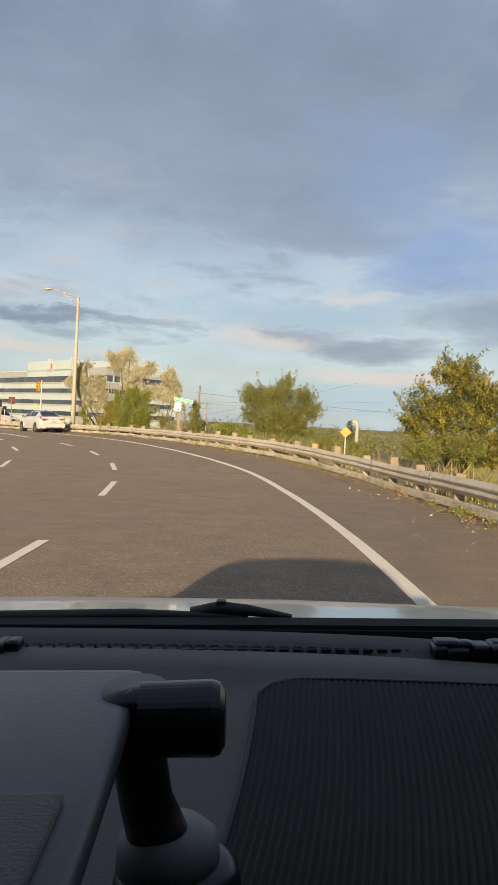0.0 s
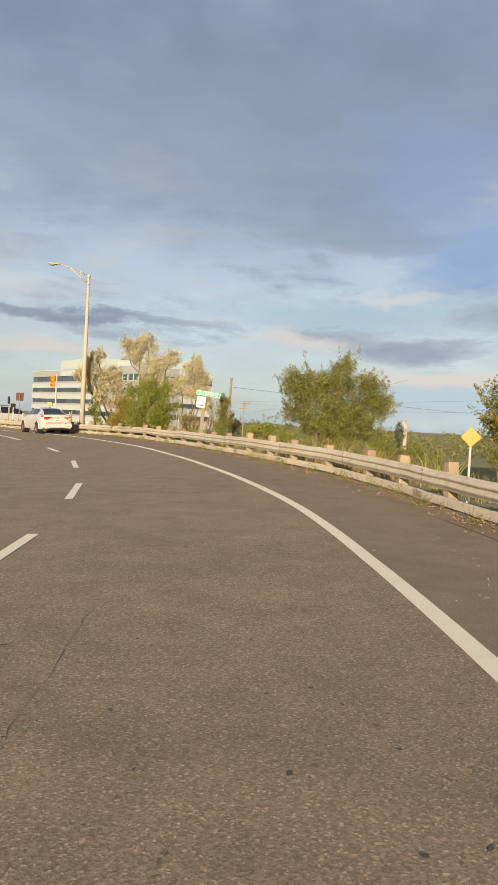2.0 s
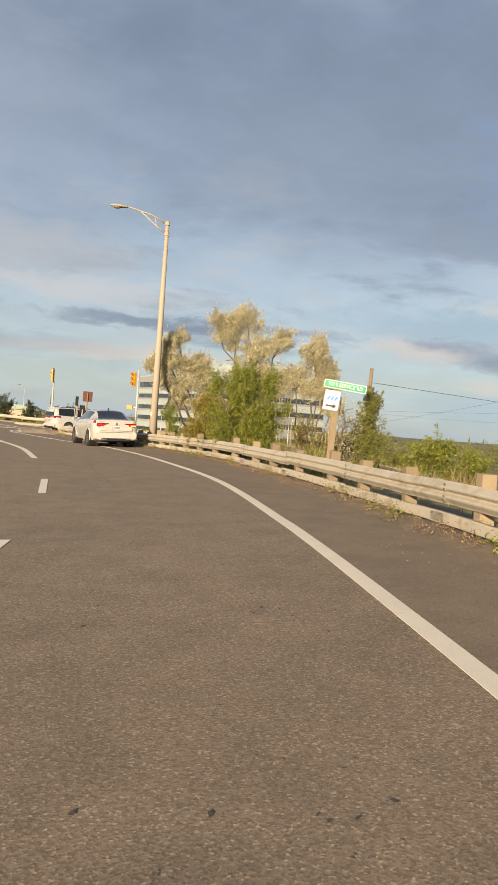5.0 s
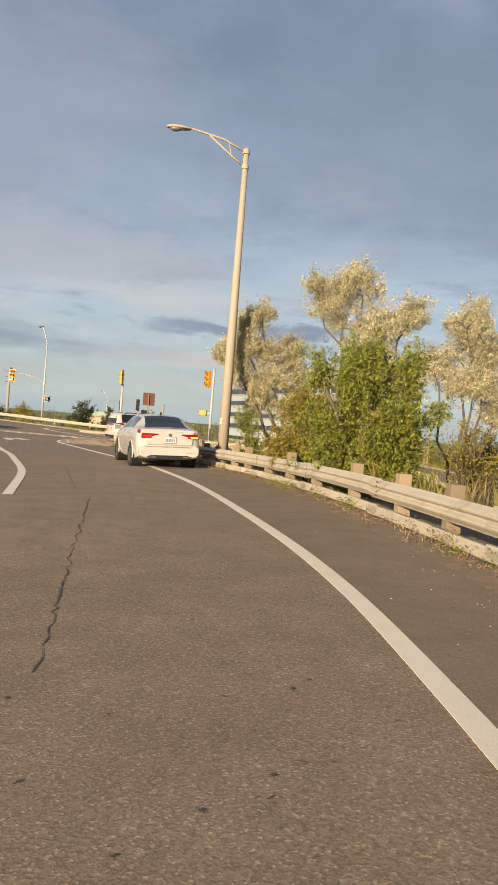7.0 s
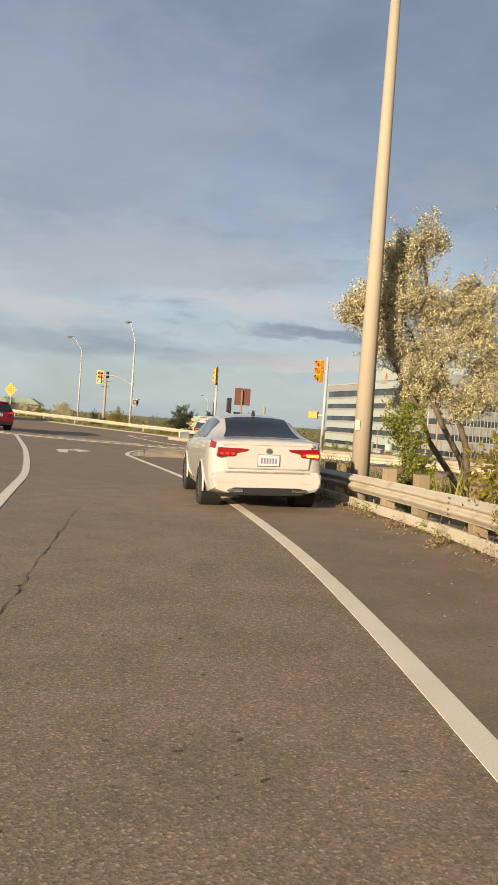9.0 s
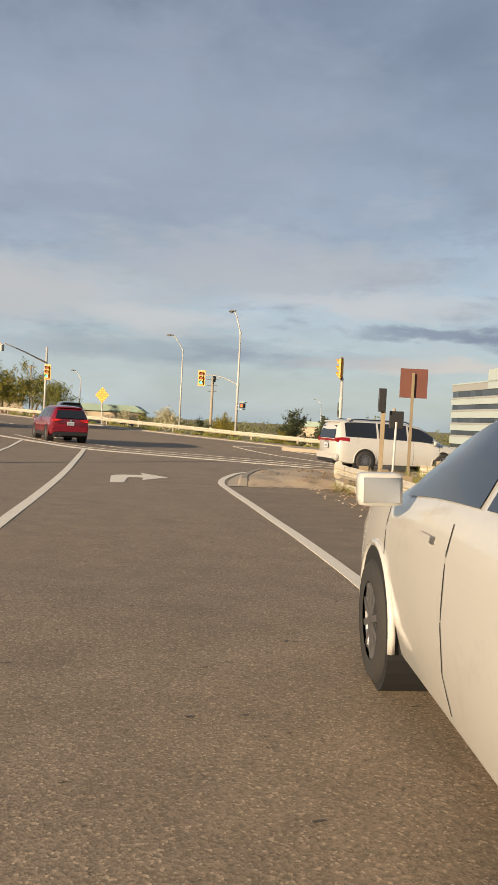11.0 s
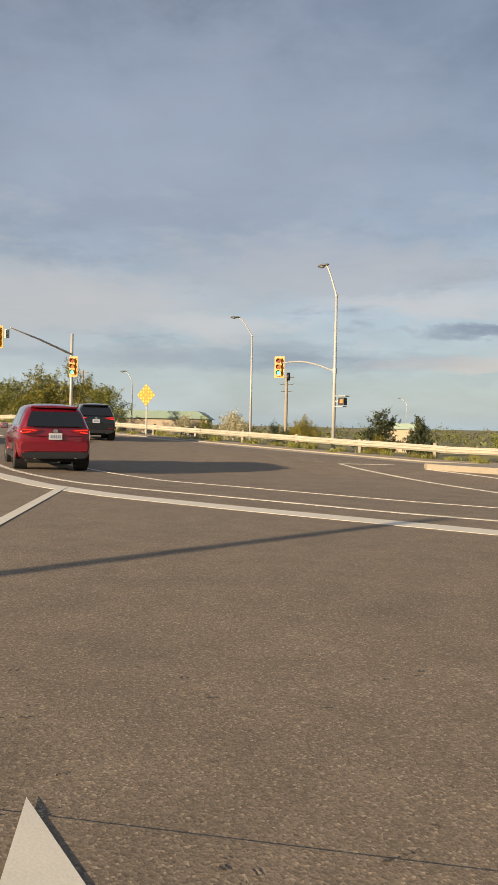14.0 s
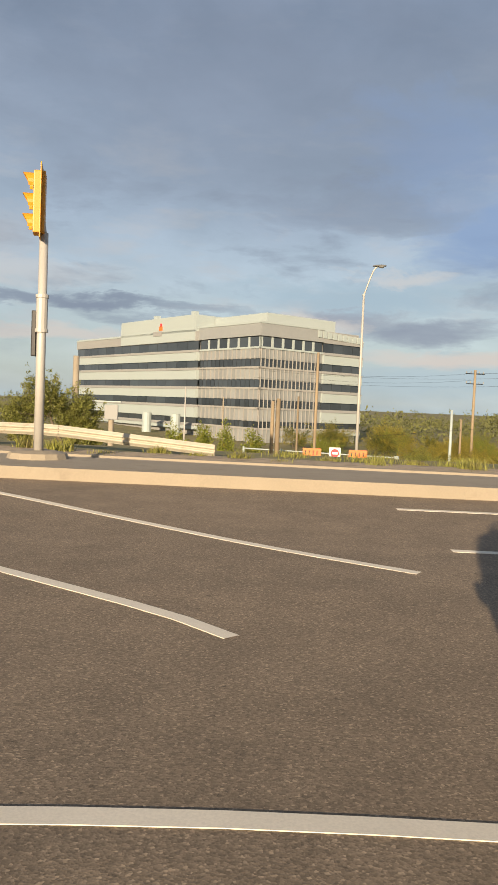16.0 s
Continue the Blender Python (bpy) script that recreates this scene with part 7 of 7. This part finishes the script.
def own_extras(t, fine, section):
    suv_extras(CAR_SILVER)(t, fine, section)
    # dash: a moulded top with a trough below the glass
    xs = np.linspace(-0.78, 0.78, 27)
    v = [(x, y - 0.05 * (x / 0.78) ** 2, z - 0.015 * (x / 0.78) ** 4) for y, z in DASH_LINE for x in xs]
    k = len(xs)
    f = [(i * k + j, i * k + j + 1, (i + 1) * k + j + 1, (i + 1) * k + j) for i in range(len(DASH_LINE) - 1) for j in range(k - 1)]
    dash = part("dashboard", raw("dashboard", v, f, DASH, True), None, t, "charcoal plastic dashboard top")
    part("cowl", prism([(-0.76, 0.95), (0.76, 0.95), (0.74, 1.024), (0.4, 1.026), (-0.4, 1.024), (-0.74, 1.016)], 0.05, 0.006), UNDER, t, "black strip at the foot of the windscreen").location = (0, 1.232, 0)
    # ribbed cover let into the dash before the passenger, with one rounded corner
    ribs, rows = np.arange(0.372, 0.78, 0.0035), np.linspace(0.7, 1.118, 26)
    v, f = [], []
    for i, x in enumerate(ribs):
        for y in rows:
            turn = 1.118 - 0.035 * max(0.0, 1 - (x - 0.372) / 0.035) ** 2
            yy = min(y, turn)
            v.append((x - 0.07 * (1.118 - yy) / 0.418 + 0.012 * math.sin((1.118 - yy) * 8), yy - 0.05 * (x / 0.78) ** 2, dash_z(yy) + 0.004 + (0.0012 if i % 2 else -0.0012)))
    k = len(rows)
    f = [(i * k + j, i * k + j + 1, (i + 1) * k + j + 1, (i + 1) * k + j)[::-1] for i in range(len(ribs) - 1) for j in range(k - 1)]
    part("ribbed_cover", raw("ribbed_cover", v, f, DASH_DARK, False), None, dash, "black finely ribbed cover panel")
    rim = [(0.372 - 0.07 * (1.118 - yy) / 0.418 + 0.012 * math.sin((1.118 - yy) * 8), yy - 0.012, dash_z(yy) + 0.004) for yy in np.linspace(0.7, 1.083, 12)]
    rim += [(0.387, 1.096, dash_z(1.1) + 0.004), (0.417, 1.107, dash_z(1.11) + 0.004)] + [(x, 1.121 - 0.05 * (x / 0.78) ** 2, dash_z(1.118) + 0.004) for x in (0.46, 0.58, 0.77)]
    part("seam", tube(rim, 0.0025, 6), GLOSS_BLACK, dash, smooth=True)
    # air slot: a row of thin fins in the trough, with a rough black pad at each end
    for i in range(34):
        part("vent_fin", box((0.02 + 0.0175 * i, 1.194, 1.008), (0.012, 0.022, 0.004), 0.001), GLOSS_BLACK, dash)
    rng = random.Random(8)
    for x0, x1 in ((-0.16, 0.07), (0.595, 0.75)):
        bm = bmesh.new()
        for i in range(16):
            x = x0 + (x1 - x0) * i / 15
            add_box(bm, (x, 1.178 + rng.uniform(-0.006, 0.006), 1.014 + rng.uniform(-0.005, 0.005)), (rng.uniform(0.012, 0.034), 0.02 + rng.uniform(0, 0.022), 0.016), None, 0.005)
        part("vent_pad", bm, GLOSS_BLACK, dash, "rough black pad over the end of the air slot", True)
    # wiper lying at the foot of the glass
    part("wiper_blade", tube([(-0.5, 1.27, 1.018), (-0.1, 1.28, 1.022), (0.2, 1.29, 1.025), (0.36, 1.29, 1.023)], [0.006, 0.009, 0.009, 0.004], 8), CAR_TRIM, t, smooth=True)
    part("wiper_arm", tube([(0.28, 1.3, 1.026), (0.32, 1.295, 1.034), (0.36, 1.29, 1.032), (0.42, 1.285, 1.024)], [0.008, 0.01, 0.008, 0.004], 8), CAR_TRIM, t, smooth=True)
    part("wiper_clip", box((0.322, 1.295, 1.039), (0.014, 0.016, 0.012), 0.003), CAR_TRIM, t)
    for s in (1, -1):
        part("head_lamp", wedge(s, [(0.78, 0.74), (0.42, 0.66), (0.44, 0.58), (0.76, 0.62)], 2.0, 2.2), GLASSY, t)


OWN_GLASS = [("side_window", -1.75, -1.05, 7.1, 8.9, True), ("side_window", -0.98, -0.05, 7.1, 8.9, True), ("side_window", 0.02, 0.9, 7.1, 8.8, True)]
own_car = car("passenger_car", "silver car with a charcoal dashboard behind its open windscreen frame", OWN_CAR, pose(-0.3, -0.25, road_at(-0.3, -0.25)[2], 0, -2.7, 0), CAR_SILVER, (-1.4, 1.35), OWN_GLASS, suv_lamps, own_extras, 0.75, 0.36, 0.23, opening=(0.36, 1.29))


def phone_mount():
    """A dash mount: round sucker foot, ball stem, clamp knob and the grey holder."""
    t = thing("phone_mount", "grey and black plastic phone mount stuck on the dashboard", "phone mount", own_car.matrix_world @ Matrix.Translation((0.312, 0.76, dash_z(0.76))))
    part("foot", tube([(0, 0, -0.01), (0, 0, 0.022), (0, 0, 0.034)], [0.054, 0.054, 0.044], 36), MOUNT_RING, t, "pale grey rubber sucker", True)
    part("collar", tube([(0, 0, 0.03), (0, 0, 0.05), (0, 0, 0.068), (0, 0, 0.074)], [0.042, 0.046, 0.042, 0.034], 32), GLOSS_BLACK, t, smooth=True)
    part("ring", tube([(-0.006, 0, 0.07), (-0.006, 0, 0.088), (-0.006, 0, 0.096)], [0.036, 0.035, 0.026], 32), MOUNT_RING, t, smooth=True)
    part("stem", tube([(-0.01, 0, 0.08), (-0.02, -0.01, 0.12), (-0.024, -0.02, 0.16), (-0.024, -0.025, 0.2)], [0.022, 0.018, 0.018, 0.022], 20), GLOSS_BLACK, t, smooth=True)
    part("knob", tube([(-0.02, -0.03, 0.182), (0.026, -0.03, 0.183), (0.031, -0.03, 0.183), (0.034, -0.03, 0.183)], [0.023, 0.024, 0.022, 0.017], 40), GLOSS_BLACK, t)
    hold = part("holder", box((0, 0, 0), (0.15, 0.29, 0.022), 0.009), MOUNT_GREY, t, "grey plastic holder lying back on the stem", True)
    hold.matrix_basis = pose(-0.098, -0.125, 0.184, 1.5, 0, 1)
    part("holder_pad", box((0.0, -0.085, 0.013), (0.12, 0.1, 0.006), 0.003), DASH, hold, smooth=True)
    part("arm", tube([(-0.024, -0.025, 0.185), (-0.06, -0.05, 0.175)], 0.016, 12), GLOSS_BLACK, t, smooth=True)


phone_mount()

COUPE = [(-2.2, 0.7, 0.34, 0.86, 0.9, 0.6), (-2.12, 0.86, 0.28, 0.92, 0.95, 0.66), (-1.8, 0.93, 0.2, 0.93, 0.98, 0.7), (-1.2, 0.94, 0.16, 0.92, 1.16, 0.58), (-0.5, 0.92, 0.15, 0.9, 1.29, 0.52), (0.2, 0.9, 0.15, 0.88, 1.28, 0.52), (0.75, 0.9, 0.15, 0.86, 1.08, 0.58), (1.15, 0.9, 0.16, 0.82, 0.88, 0.66), (1.7, 0.9, 0.18, 0.76, 0.8, 0.66), (2.05, 0.82, 0.2, 0.62, 0.66, 0.56), (2.22, 0.6, 0.28, 0.5, 0.53, 0.4)]


def coupe_lamps(t, fine, section):
    part("light_bar", prism([(-0.8, 0.84), (0.8, 0.84), (0.8, 0.78), (-0.8, 0.78)], 0.06, 0.008), TAIL, t, "slim red lamp bar").location = (0, -2.24, 0)


def coupe_extras(t, fine, section):
    part("engine_grille", prism([(-0.6, 0.93), (0.6, 0.93), (0.56, 0.98), (-0.56, 0.98)], 0.2, 0.01), CAR_TRIM, t).location = (0, -2.1, 0)
    part("bumper", prism([(-0.84, 0.6), (0.84, 0.6), (0.86, 0.45), (0.8, 0.34), (-0.8, 0.34), (-0.86, 0.45)], 0.12, 0.03), CAR_WHITE, t).location = (0, -2.25, 0)
    part("diffuser", box((0, -2.2, 0.27), (1.3, 0.1, 0.14), 0.02), CAR_TRIM, t)
    plate(t, -2.265, 0.5)
    seams(t, fine, section, (-0.55, 0.75))


car("sports_car", "low white sports car driving off along the west road", COUPE, place(-53.2, 77.2, 60), CAR_WHITE, (-1.25, 1.2), [("rear_window", -1.6, -0.65, 9.9, 14.1, False), ("windscreen", 0.3, 1.05, 9.6, 14.4, False), ("side_window", -0.9, 0.7, 7.1, 8.8, True)], coupe_lamps, coupe_extras, 0.6, 0.34, 0.26)


# ---- grit and litter along the shoulder ----
def grit(name, label, n, lat0, lat1, size, material, seed):
    rng = np.random.RandomState(seed)
    q = EDGE_Q[(EDGE_Q[:, 1] > 3) & (np.arange(len(EDGE_Q)) < 235)]
    sd = sides(q)
    i = rng.randint(0, len(q), n)
    p = q[i] + sd[i] * rng.uniform(lat0, lat1, n)[:, None] + rng.normal(0, 0.2, (n, 2))
    z = road_z(p[:, 0], p[:, 1])
    r = size * rng.uniform(0.4, 1.3, n)
    dirs = np.array([(1, 0, 0.1), (0, 1, 0.1), (-1, 0, 0.1), (0, -1, 0.1), (0.1, 0.05, 0.9)])
    v = (np.c_[p, z + 0.004][:, None] + dirs[None] * r[:, None, None] * rng.uniform(0.6, 1.2, (n, 5, 1))).reshape(-1, 3)
    f = [t for k in range(0, 5 * n, 5) for t in ((k, k + 1, k + 4), (k + 1, k + 2, k + 4), (k + 2, k + 3, k + 4), (k + 3, k, k + 4))]
    tagged(new(name, raw(name, v, f, material)), label, "litter", kind="stuff")


grit("gravel", "loose grit scattered on the shoulder", 1800, 0.3, 2.3, 0.008, DIRT, 3)
grit("litter", "pale scraps of litter by the guard rail", 26, 1.5, 2.2, 0.035, SCRAP, 4)
grit("gravel", "small stones at the foot of the guard rail", 900, 1.75, 2.3, 0.025, DIRT, 5)


def tar_marks():
    """Small dark tar flecks and pock marks worn into the wheel tracks."""
    rng = np.random.RandomState(77)
    vs, fs = [], []
    n = sides(EDGE_Q)
    for _ in range(1300):
        i = rng.randint(60, 235)
        lat = -rng.choice([1.15, 2.75]) + rng.normal(0, 0.38)
        c = EDGE_Q[i] + n[i] * lat + rng.normal(0, 0.2, 2)
        if c[1] < 3 or c[1] > 66:
            continue
        size = 0.005 + 0.01 * rng.uniform() ** 2 + (0.009 * rng.uniform() if rng.uniform() < 0.1 else 0)
        a0, k, b = rng.uniform(0, 6.28), 7, len(vs)
        for j in range(k):
            a = 2 * math.pi * j / k
            r = size * rng.uniform(0.4, 1.3)
            u = np.array([math.cos(a) * r * 1.8, math.sin(a) * r * 0.8])
            p = c + np.array([u[0] * math.cos(a0) - u[1] * math.sin(a0), u[0] * math.sin(a0) + u[1] * math.cos(a0)])
            vs.append(road_at(p[0], p[1], 0.005))
        fs.append(tuple(range(b, b + k)))
    tagged(new("tar_flecks", raw("tar_flecks", vs, fs, CRACK)), "small dark tar flecks worn into the asphalt", "tar flecks", kind="stuff")


tar_marks()
